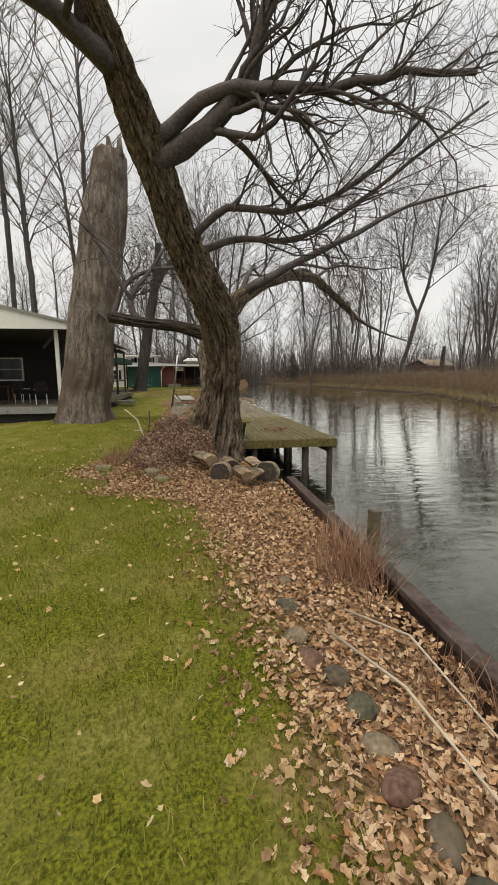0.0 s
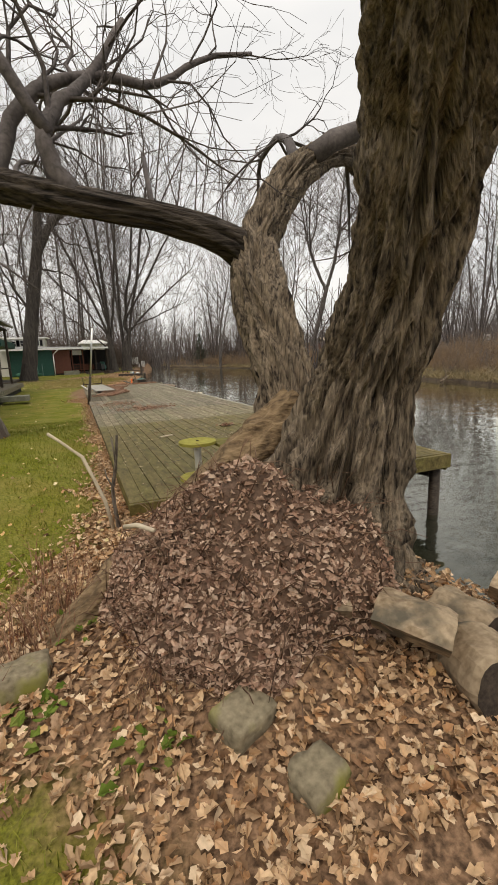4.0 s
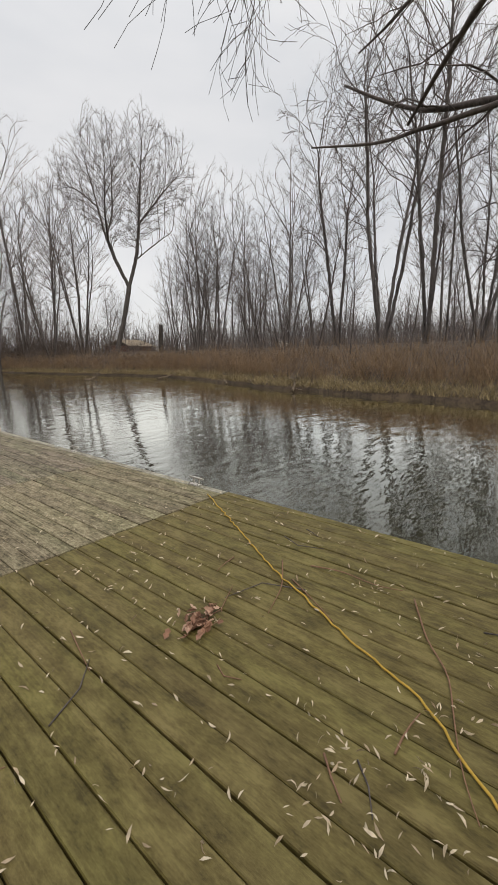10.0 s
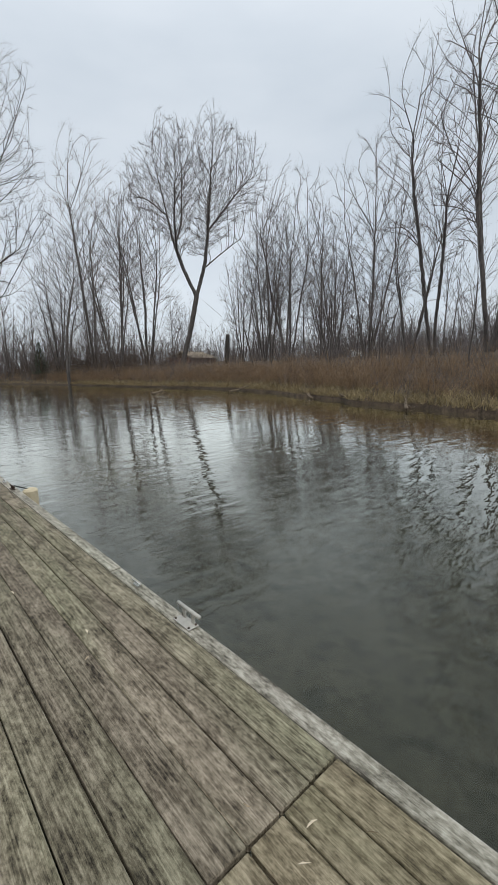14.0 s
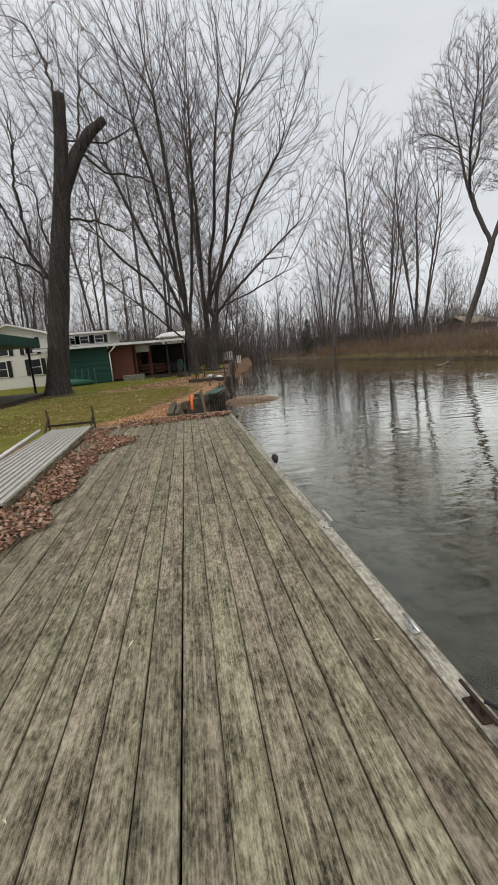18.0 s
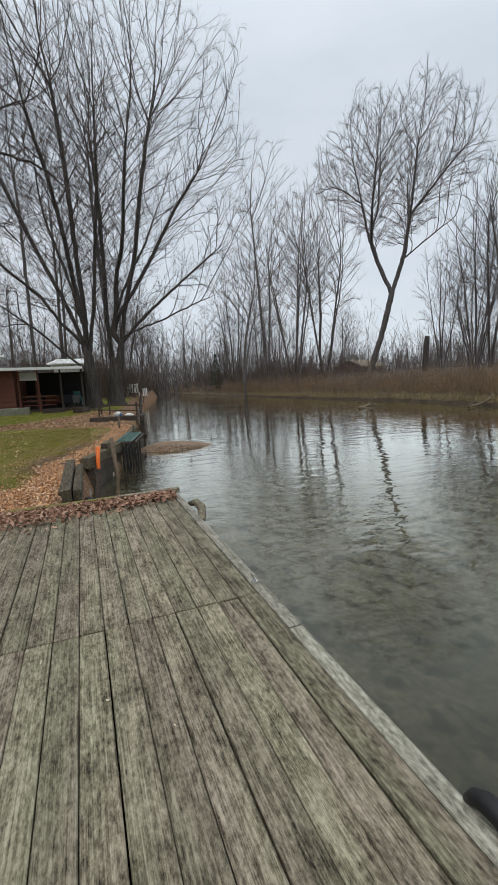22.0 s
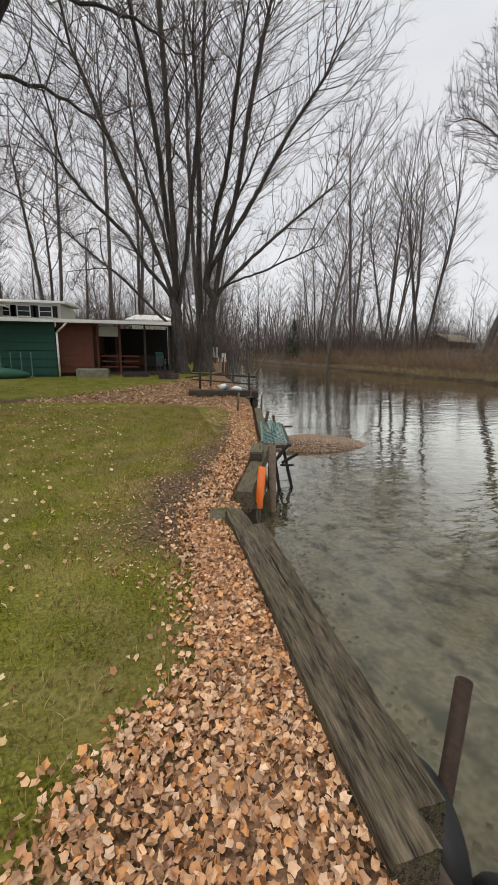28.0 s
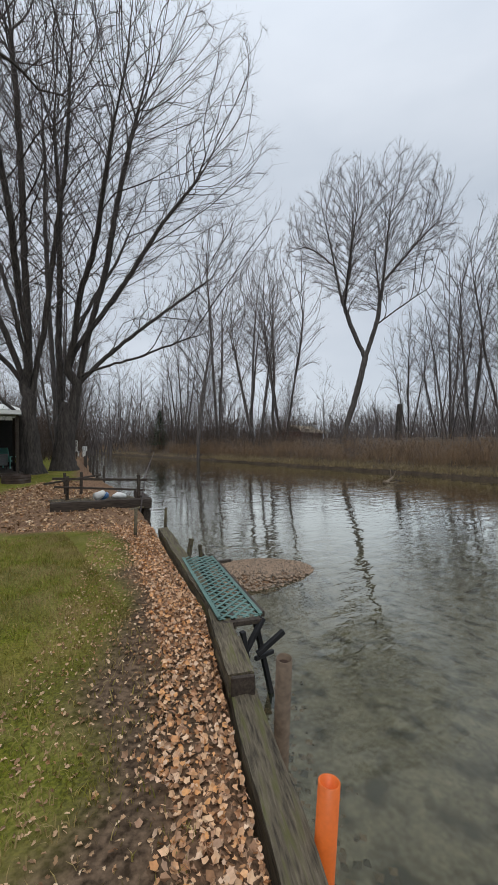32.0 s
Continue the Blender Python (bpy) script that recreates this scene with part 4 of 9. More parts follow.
def build_ground():
    gx = lines([(-900, -120, 60), (-120, -30, 10), (-30, -12, 1.5), (-12, 4, 0.2), (4, 14, 1.0), (14, 28, 0.35), (28, 34, 0.7), (34, 60, 3), (60, 140, 10), (140, 900, 60)])
    gy = lines([(-900, -120, 60), (-120, -30, 10), (-30, -12, 1.5), (-12, 42, 0.22), (42, 66, 1.0), (66, 150, 4), (150, 300, 15), (300, 1500, 80)])
    X, Y = np.meshgrid(gx, gy)
    Z = ground_z(X, Y)
    rough = np.array([[noise.noise((x * 1.3, y * 1.3, 0)) for x in gx] for y in gy])
    Z = Z + rough * 0.03
    nx, ny = len(gx), len(gy)
    verts = np.stack([X.ravel(), Y.ravel(), Z.ravel()], 1)
    idx = np.arange(nx * ny).reshape(ny, nx)
    quads = np.stack([idx[:-1, :-1], idx[:-1, 1:], idx[1:, 1:], idx[1:, :-1]], -1).reshape(-1, 4)
    zc = verts[quads].mean(1)[:, 2]
    under = zc < WATER_Z - 0.02
    me = bpy.data.meshes.new("ground")
    me.from_pydata(verts.tolist(), [], quads.tolist())
    me.materials.append(M_GROUND)
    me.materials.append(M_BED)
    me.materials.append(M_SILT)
    me.materials.append(M_BANKSOIL)
    qc = verts[quads].mean(1)
    over = qc[:, 0] - np.interp(qc[:, 1], FAR_Y, FAR_X)
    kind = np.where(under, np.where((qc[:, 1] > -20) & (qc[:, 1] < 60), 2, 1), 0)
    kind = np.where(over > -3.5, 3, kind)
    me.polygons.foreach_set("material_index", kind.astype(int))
    me.polygons.foreach_set("use_smooth", [True] * len(quads))
    ob = tagged(new("ground", me), "lawn and river bank with patchy grass, soil and fallen leaves", "ground", kind="structure")
    bare, leafy = ob.vertex_groups.new(name="bare"), ob.vertex_groups.new(name="leafy")
    s = np.interp(verts[:, 1], SHORE_Y, SHORE_X)
    f = np.interp(verts[:, 1], FAR_Y, FAR_X)
    y, x = verts[:, 1], verts[:, 0]
    d = s - x
    wob = rough.ravel() * 0.5
    # leaf strips: along the old bulkhead, at the willow, along the dock, at the second bank
    strip = np.interp(y, STRIP_Y, STRIP_W)
    lw = np.clip((strip + wob - d) / 0.3, 0, 1)
    farside = np.clip((x - f + 1.5) / 1.0, 0, 1)
    bank_soil = farside
    back = np.clip((y - 62) / 8, 0, 1) * (d > 0) + np.clip((-20 - x) / 8, 0, 1)
    lw = np.maximum(lw, np.clip(back, 0, 1))
    bw = np.clip((np.interp(y, SOIL_Y, SOIL_W) - d + wob * 0.9) / 0.35, 0, 0.95) * ((y > 24.6) & (y < 34.2))
    bw = np.maximum(bw, bank_soil)
    bw = np.maximum(bw, np.clip(0.06 + 0.5 * rough.ravel(), 0, 0.35) * ((y > 21) & (y < 36) & (d > 0)))
    bw = np.maximum(bw, 0.85 * np.clip((0.75 - np.abs(y - 36.6 - 0.12 * (x + 2)) + wob) / 0.3, 0, 1) * (x < 0))
    for g, w in ((bare, bw), (leafy, lw)):
        for q in np.linspace(0.1, 1.0, 10):
            ids = np.nonzero((w > q - 0.1 + 1e-3) & (w <= q + 1e-6))[0]
            if len(ids):
                g.add(ids.tolist(), float(q), "REPLACE")
    return ob


build_ground()
wx, wy = lines([(-3.4, 60, 3.0)]), lines([(-220, 220, 5.0)])
w_idx = np.arange(len(wx) * len(wy)).reshape(len(wy), len(wx))
w_quads = np.stack([w_idx[:-1, :-1], w_idx[:-1, 1:], w_idx[1:, 1:], w_idx[1:, :-1]], -1).reshape(-1, 4)
tagged(mesh_object("water", [(x, y, WATER_Z) for y in wy for x in wx], w_quads.tolist(), M_WATER),
       "slow dark river with small ripples reflecting bare trees", "river", kind="structure")


# ---- trees ----
def grow(tubes, twigs, p, d, length, r, depth, rng, spread=0.5, up=0.25, kids=3, sides=7, min_r=0.012, wig=0.12, ratio=0.68, seg=2):
    """A branch that bends upward, with side branches; thin ones go to the twigs."""
    n = 5 if r > 0.03 else (seg if depth > 0 else max(seg - 1, 1))
    pts, rad, q, v = [p.copy()], [r], p.copy(), d.normalized()
    for i in range(n):
        v = (v + Vector((rng.gauss(0, wig), rng.gauss(0, wig), rng.gauss(0, wig) + up * 0.12))).normalized()
        q = q + v * length / n
        pts.append(q.copy())
        rad.append(max(r * (1 - (0.55 if depth > 0 else 0.8) * (i + 1) / n), 0.002))
    thin = r < min_r * 2.2
    (twigs if thin else tubes).add(pts, rad, 3 if thin else max(4, sides), 0 if thin else 0.1, rng, not thin)
    if depth <= 0:
        return
    for k in range(kids):
        at = 0.35 + 0.65 * (k + rng.random()) / kids
        i = min(int(at * n), n - 1)
        s = pts[i].lerp(pts[i + 1], at * n - i)
        e = (pts[i + 1] - pts[i]).normalized()
        a = e.orthogonal().normalized()
        a.rotate(Matrix.Rotation(rng.uniform(0, 2 * math.pi), 3, e))
        nd = (e + a * math.tan(spread * rng.uniform(0.6, 1.3)) + Vector((0, 0, up))).normalized()
        grow(tubes, twigs, s, nd, length * ratio * rng.uniform(0.75, 1.15), rad[i] * 0.5, depth - 1, rng, spread, up, kids, max(3, sides - 1), min_r, wig, ratio, seg)
    # leader
    grow(tubes, twigs, pts[-1], v, length * ratio, rad[-1] * 0.9, depth - 1, rng, spread, up, kids, max(3, sides - 1), min_r, wig, ratio, seg)


def bent(pts, step):
    """Points at even steps along a smoothed line."""
    pts = [Vector(p) for p in pts]
    out = []
    for i in range(len(pts) - 1):
        n = max(int((pts[i + 1] - pts[i]).length / step), 1)
        out += [pts[i].lerp(pts[i + 1], k / n) for k in range(n)]
    out.append(pts[-1])
    for _ in range(3):
        out = [out[0]] + [(out[i - 1] + 2 * out[i] + out[i + 1]) / 4 for i in range(1, len(out) - 1)] + [out[-1]]
    return out


def colonise(seed, limbs, points, step, reach, kill, up=0.25, keep=0.6, rounds=70, jitter=0.12, out=0.5, heart=(0, 0, 0)):
    """Grow branches from the limbs toward free points of the crown, each point drawing its nearest branch tip.
    Returns places, parents and the way that each piece grew."""
    rg = np.random.default_rng(seed)
    pos, par, way, at = [], [], [], {}
    for pts in limbs:
        line = bent(pts, step)
        last = -1
        if pos:
            d = np.linalg.norm(np.array(pos) - np.array(line[0]), axis=1)
            last = int(d.argmin())
        for k, p in enumerate(line):
            if k == 0 and last >= 0:
                continue
            v = np.array(p) - (pos[last] if last >= 0 else np.array(p) - np.array((0, 0, 1.0)))
            par.append(last)
            last = len(pos)
            pos.append(np.array(p) + (rg.normal(0, jitter * 0.25, 3) if k else 0))
            way.append(v / max(np.linalg.norm(v), 1e-6))
    pos, par, way = np.array(pos), np.array(par), np.array(way)
    kids = np.zeros(len(pos), int)
    free = np.array(points)
    near_d, near_i = np.full(len(free), 1e9), np.zeros(len(free), int)
    fresh = np.arange(len(pos))
    for _ in range(rounds):
        if not len(free) or not len(fresh):
            break
        for c in range(0, len(fresh), 400):
            ids = fresh[c:c + 400]
            d = ((free[:, None, :] - pos[None, ids, :]) ** 2).sum(2)
            j = d.argmin(1)
            m = d[np.arange(len(free)), j]
            closer = m < near_d
            near_d[closer], near_i[closer] = m[closer], ids[j[closer]]
        live = near_d > kill * kill
        free, near_d, near_i = free[live], near_d[live], near_i[live]
        pull = near_d < reach * reach
        if not pull.any():
            break
        v = free[pull] - pos[near_i[pull]]
        v /= np.linalg.norm(v, axis=1)[:, None]
        total = np.zeros_like(pos)
        np.add.at(total, near_i[pull], v)
        who = np.unique(near_i[pull])
        who = who[kids[who] < 3]
        if not len(who):
            break
        d = total[who]
        d /= np.linalg.norm(d, axis=1)[:, None] + 1e-9
        d = d + keep * way[who] * (kids[who] == 0)[:, None] + rg.normal(0, jitter, d.shape)
        d[:, 2] += up
        away = pos[who] - np.array(heart)
        d += out * away / (np.linalg.norm(away, axis=1)[:, None] + 1e-6)
        d /= np.linalg.norm(d, axis=1)[:, None]
        kids[who] += 1
        first = len(pos)
        pos = np.vstack([pos, pos[who] + d * step])
        par, way, kids = np.append(par, who), np.vstack([way, d]), np.append(kids, np.zeros(len(who), int))
        fresh = np.arange(first, len(pos))
    return pos, par, way


def wood_of(tree, pos, par, way, tip, power, thin, seed, twig, per_tip, bark, haze, least=None, sides=8):
    """Thickness by the number of tips carried; stout pieces become the trunk, thin ones and their twigs the crown."""
    rg = np.random.default_rng(seed + 5)
    n = len(pos)
    load = np.zeros(n)
    has = np.zeros(n, bool)
    has[par[par >= 0]] = True
    load[~has] = tip ** power
    for i in range(n - 1, -1, -1):
        if par[i] >= 0:
            load[par[i]] += load[i]
    r = load ** (1 / power)
    heir = np.full(n, -1)
    for i in range(n):
        p = par[i]
        if p >= 0 and (heir[p] < 0 or r[i] > r[heir[p]]):
            heir[p] = i
    big, small = Tubes(), Tubes()
    vec = [Vector(p) for p in pos]
    rnd = random.Random(seed)
    for i in range(n):
        if par[i] >= 0 and heir[par[i]] == i:
            continue
        chain = [i]
        while heir[chain[-1]] >= 0:
            chain.append(heir[chain[-1]])
        pts = [vec[c] for c in chain]
        rad = [float(r[c]) for c in chain]
        if par[i] >= 0:
            pts, rad = [vec[par[i]]] + pts, [rad[0]] + rad
        cut = next((k for k, q in enumerate(rad) if q < thin), len(rad))
        if cut >= 2:
            big.add(pts[:cut + 1], rad[:cut + 1], max(5, min(sides, int(4 + rad[0] * 22))), 0.12, rnd)
        if cut < len(rad):
            k0 = max(cut, 0) if cut >= 2 else 0
            tail = list(range(k0, len(rad)))
            tail = tail[::2] + ([tail[-1]] if (len(tail) - 1) % 2 else [])
            if len(tail) > 1:
                small.add([pts[k] for k in tail], [rad[k] for k in tail[:-1]] + [tip * 0.45], 3, 0, rnd, False)
    # twigs
    ends = np.nonzero(r < tip * 2.6)[0]
    ends = np.repeat(ends, per_tip)
    m = len(ends)
    a = rg.normal(0, 1, (m, 3))
    d = way[ends] * 0.7 + a * 0.42
    d[:, 2] += 0.2
    d /= np.linalg.norm(d, axis=1)[:, None]
    ln = twig * rg.uniform(0.4, 1.2, m)[:, None]
    w = np.cross(d, rg.normal(0, 1, (m, 3)))
    w /= np.linalg.norm(w, axis=1)[:, None]
    root = pos[ends] + way[ends] * rg.uniform(-0.3, 0.2, m)[:, None] * twig
    base = len(small.v)
    tri = np.stack([root - w * tip * 0.55, root + w * tip * 0.55, root + d * ln], 1).reshape(-1, 3)
    small.v += [tuple(q) for q in tri]
    small.f += [(base + 3 * k, base + 3 * k + 1, base + 3 * k + 2) for k in range(m)]
    big.build("trunk", bark, tree)
    small.build("crown", haze, tree)
    return r


def crown_points(seed, count, centre, half, outer=0.45, floor=None):
    """Free points in an egg-shaped crown, denser toward its rim; floor(x, y, z) drops some."""
    rg = np.random.default_rng(seed)
    v = rg.normal(0, 1, (count, 3))
    v /= np.linalg.norm(v, axis=1)[:, None]
    q = v * rg.random(count)[:, None] ** outer * (1 + 0.3 * np.array([noise.noise(tuple(u * 2.6 + seed)) for u in v]))[:, None]
    p = q * np.array(half) + np.array(centre)
    if floor:
        p = p[np.array([floor(*u) for u in p])]
    return p


def far_tree(seed, height, stems, label, lean, wide, low, count, drift=0.0, tip=0.0095):
    """A bare tree of the riverside wood: one or more stems that fork into an upright crown."""
    rng = random.Random(seed)
    t = thing("tree", label, "tree", "trees along the river")
    limbs = []
    for k in range(stems):
        a = 2 * math.pi * (k + rng.uniform(-0.25, 0.25)) / stems
        f = lean * rng.uniform(0.7, 1.25) if stems > 1 else rng.uniform(-lean, lean)
        c, q = math.cos(a) * f, math.sin(a) * f
        top = height * rng.uniform(0.5, 0.72)
        foot = (math.cos(a) * 0.1 * (stems > 1), math.sin(a) * 0.1 * (stems > 1), -0.4)
        limbs.append([foot] + [(c * top * s ** 0.8 + drift * height * s * s + rng.gauss(0, 0.07), q * top * s ** 0.8 + rng.gauss(0, 0.07), top * s) for s in (0.2, 0.5, 0.8, 1.0)])
    z0 = height * low
    pts = crown_points(seed, count, (drift * height * 0.7, 0, (z0 + height) / 2), (wide, wide, (height - z0) / 2), 0.5)
    step = 0.42
    pos, par, way = colonise(seed, limbs, pts, step, 3.4, 0.62, 0.22, 1.9, 60, 0.07, 0.95, (0, 0, height * 0.12))
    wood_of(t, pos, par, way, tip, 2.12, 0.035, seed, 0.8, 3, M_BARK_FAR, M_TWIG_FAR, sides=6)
    return t


def plain(name, colour, rough=0.5, metal=0.0, spread=0.25, scale=6.0, bump=0.1):
    """A painted or metal surface with slight dirt and unevenness."""
    return material(name, tuple(c * (1 - spread) for c in colour), colour, scale, rough, bump, fine=40.0, metal=metal, bump_size=0.003)


def coloured_by_piece(name, stops, rough=0.8, sheen=0.2, patch=45.0, swing=0.4, second=None):
    """A colour picked for each loose piece of a mesh from a ramp."""
    m = bpy.data.materials.new(name)
    m.use_nodes = True
    n, l = m.node_tree.nodes, m.node_tree.links
    b = n["Principled BSDF"]
    g, r, h, t, co = (n.new("ShaderNode" + k) for k in ("NewGeometry", "ValToRGB", "HueSaturation", "TexNoise", "TexCoord"))
    r.color_ramp.elements[0].color = (*stops[0], 1)
    r.color_ramp.elements[1].color = (*stops[-1], 1)
    for i, s in enumerate(stops[1:-1], 1):
        r.color_ramp.elements.new(i / (len(stops) - 1)).color = (*s, 1)
    t.inputs["Scale"].default_value = patch
    t.inputs["Detail"].default_value = 4.0
    mr = n.new("ShaderNodeMapRange")
    mr.inputs["To Min"].default_value, mr.inputs["To Max"].default_value = 1 - swing, 1 + swing
    l.new(co.outputs["Object"], t.inputs["Vector"])
    l.new(t.outputs[0], mr.inputs["Value"])
    l.new(mr.outputs[0], h.inputs["Value"])
    l.new(g.outputs["Random Per Island"], r.inputs[0])
    l.new(r.outputs[0], h.inputs["Color"])
    colour = h.outputs[0]
    if second:
        t2, r2, mx = n.new("ShaderNodeTexNoise"), n.new("ShaderNodeValToRGB"), n.new("ShaderNodeMixRGB")
        t2.inputs["Scale"].default_value, t2.inputs["Detail"].default_value, t2.inputs["Roughness"].default_value = 2.2, 6.0, 0.65
        r2.color_ramp.elements[0].position, r2.color_ramp.elements[1].position = 0.43, 0.60
        l.new(co.outputs["Object"], t2.inputs["Vector"])
        l.new(t2.outputs[0], r2.inputs[0])
        l.new(r2.outputs[0], mx.inputs[0])
        l.new(colour, mx.inputs[1])
        mx.inputs[2].default_value = (*second, 1)
        colour = mx.outputs[0]
    l.new(colour, b.inputs["Base Color"])
    b.inputs["Roughness"].default_value = rough
    b.inputs["Specular IOR Level"].default_value = sheen
    return m


M_LEAF_PINK = coloured_by_piece("pink_brown_leaf", [(0.12, 0.062, 0.04), (0.30, 0.165, 0.108), (0.40, 0.25, 0.175), (0.20, 0.098, 0.062), (0.48, 0.33, 0.24), (0.33, 0.18, 0.115)])
M_LEAF = coloured_by_piece("fallen_leaf", [(0.15, 0.085, 0.045), (0.42, 0.26, 0.14), (0.58, 0.40, 0.24), (0.24, 0.13, 0.07), (0.68, 0.52, 0.35), (0.46, 0.25, 0.12), (0.18, 0.10, 0.055), (0.62, 0.43, 0.26)])
M_STONE_RED = material("reddish_field_stone", (0.06, 0.032, 0.022), (0.25, 0.145, 0.10), 6.0, 0.9, 0.5, fine=40.0)
M_STONE_TAN = material("tan_field_stone", (0.09, 0.07, 0.045), (0.32, 0.25, 0.165), 6.0, 0.9, 0.5, fine=40.0)
M_STONE_OLIVE = material("olive_field_stone", (0.035, 0.033, 0.02), (0.15, 0.135, 0.085), 6.0, 0.9, 0.5, fine=40.0)
M_LEAF_GOLD = coloured_by_piece("maple_leaf", [(0.16, 0.08, 0.04), (0.56, 0.31, 0.16), (0.69, 0.45, 0.27), (0.26, 0.14, 0.08), (0.76, 0.55, 0.38), (0.44, 0.22, 0.11), (0.66, 0.33, 0.13), (0.71, 0.48, 0.30), (0.22, 0.12, 0.07)])
M_LEAF_PALE = coloured_by_piece("pale_willow_leaf", [(0.26, 0.19, 0.12), (0.50, 0.42, 0.30), (0.62, 0.53, 0.39), (0.40, 0.30, 0.20)])
M_LEAF_LAWN = coloured_by_piece("lawn_leaf", [(0.24, 0.14, 0.07), (0.42, 0.30, 0.14), (0.55, 0.46, 0.24), (0.5, 0.30, 0.13), (0.6, 0.52, 0.32)])
M_GRASS_DRY = coloured_by_piece("yellowing_grass_blade", [(0.10, 0.105, 0.012), (0.18, 0.165, 0.025), (0.29, 0.235, 0.06), (0.12, 0.115, 0.014), (0.38, 0.29, 0.12)], 0.7, 0.2, 3.0, 0.6, (0.31, 0.225, 0.10))
M_GRASS = coloured_by_piece("grass_blade", [(0.085, 0.11, 0.010), (0.16, 0.175, 0.018), (0.25, 0.235, 0.032), (0.10, 0.12, 0.012), (0.33, 0.275, 0.085)], 0.7, 0.2, 3.0, 0.5, (0.19, 0.195, 0.032))
M_STONE = material("field_stone", (0.045, 0.035, 0.024), (0.19, 0.15, 0.105), 6.0, 0.9, 0.5, fine=40.0, vary=0.45, spots=(0.10, 0.08, 0.045), spot_scale=5.0)
M_LIME = material("limestone_block", (0.16, 0.11, 0.065), (0.47, 0.36, 0.24), 5.0, 0.9, 0.6, fine=30.0, vary=0.15, spots=(0.10, 0.085, 0.06), spot_scale=4.0)
M_CONCRETE = material("mossy_concrete", (0.12, 0.12, 0.085), (0.30, 0.29, 0.23), 5.0, 0.95, 0.4, fine=35.0)
M_MOSSROCK = material("dark_mossy_concrete", (0.05, 0.048, 0.03), (0.17, 0.155, 0.11), 5.0, 0.95, 0.6, fine=30.0, spots=(0.06, 0.065, 0.02), spot_scale=6.0)
M_RUST = material("rusty_steel", (0.018, 0.013, 0.010), (0.065, 0.040, 0.028), 5.0, 0.8, 0.4, fine=35.0)
M_SHEET = material("rusted_sheet_piling", (0.03, 0.02, 0.016), (0.115, 0.078, 0.062), 2.0, 0.75, 0.4, (1, 1, 2), 20.0, spots=(0.22, 0.20, 0.19), spot_scale=1.4, spot_at=(0.6, 0.8))
M_TYRE = plain("tyre_rubber", (0.018, 0.018, 0.018), 0.55)
M_ORANGE = plain("orange_plastic", (0.80, 0.17, 0.03), 0.4, spread=0.2)
M_BROWNPIPE = material("stained_pipe", (0.07, 0.05, 0.035), (0.20, 0.145, 0.10), 3.0, 0.7, 0.3, fine=20.0)
M_LATTICE = plain("green_lattice_plastic", (0.13, 0.23, 0.20), 0.5, spread=0.4)
M_ALU = plain("dull_aluminium", (0.47, 0.45, 0.40), 0.6, 0.15)
M_CHROME = plain("galvanised_steel", (0.66, 0.66, 0.64), 0.3, 0.9)
M_WHITE = plain("white_paint", (0.78, 0.78, 0.74), 0.55, spread=0.12)
M_SIDING = plain("cream_siding", (0.74, 0.73, 0.66), 0.6, spread=0.1, scale=1.0)
M_GREEN = plain("dark_green_paint", (0.015, 0.075, 0.055), 0.55)
M_BROWN = plain("red_brown_boards", (0.15, 0.055, 0.035), 0.7)
M_BLACK = plain("black_paint", (0.015, 0.015, 0.016), 0.6)
# near black: the porch's inner shade is put into the board colour
M_DARKROOM = plain("dark_and_shaded_boards", (0.03, 0.028, 0.026), 0.85)
M_ROOF = material("grey_roofing", (0.17, 0.17, 0.165), (0.36, 0.36, 0.35), 3.0, 0.8, 0.2, fine=25.0)
M_TANROOF = plain("tan_roofing", (0.34, 0.27, 0.19), 0.8)
M_MOSSWOOD = material("moss_green_board", (0.085, 0.08, 0.018), (0.24, 0.215, 0.05), 5.0, 0.9, 0.4, (2, 9, 9), 14.0, vary=0.15, spots=(0.16, 0.125, 0.06), spot_scale=4.0)
M_MOSSDISC = material("moss_green_disc", (0.20, 0.185, 0.03), (0.42, 0.385, 0.085), 5.0, 0.9, 0.3, fine=25.0, spots=(0.24, 0.21, 0.11), spot_scale=5.0, spot_at=(0.6, 0.74))
M_PVC = plain("chalky_white_pvc", (0.72, 0.70, 0.66), 0.5, spread=0.2)
M_TEAL = plain("teal_plastic", (0.22, 0.55, 0.48), 0.45)
M_BLUE = plain("blue_plastic", (0.10, 0.22, 0.42), 0.4)
M_ROPE = plain("ochre_rope", (0.52, 0.33, 0.06), 0.8)
M_FLOAT = plain("yellowed_foam", (0.62, 0.53, 0.36), 0.7)
M_GLASS = plain("dark_window_glass", (0.03, 0.035, 0.04), 0.08)
M_STRAW = coloured_by_piece("dry_stalk", [(0.24, 0.12, 0.07), (0.42, 0.29, 0.18), (0.17, 0.075, 0.05), (0.30, 0.14, 0.085)])
M_VINE = coloured_by_piece("withered_vine", [(0.075, 0.042, 0.028), (0.18, 0.105, 0.068), (0.105, 0.056, 0.038), (0.25, 0.165, 0.11)])
M_GREENLEAF = coloured_by_piece("green_weed", [(0.075, 0.115, 0.014), (0.12, 0.165, 0.026), (0.145, 0.16, 0.035)])
M_MOUND = material("root_soil", (0.045, 0.027, 0.018), (0.19, 0.115, 0.078), 5.0, 0.95, 0.9, fine=30.0, bump_size=0.03)
M_MOUNDLEAF = coloured_by_piece("vine_leaf", [(0.15, 0.085, 0.056), (0.34, 0.21, 0.145), (0.50, 0.345, 0.25), (0.20, 0.105, 0.072), (0.60, 0.45, 0.34), (0.37, 0.215, 0.145)])
M_PALEWOOD = plain("pale_split_wood", (0.56, 0.47, 0.35), 0.7)
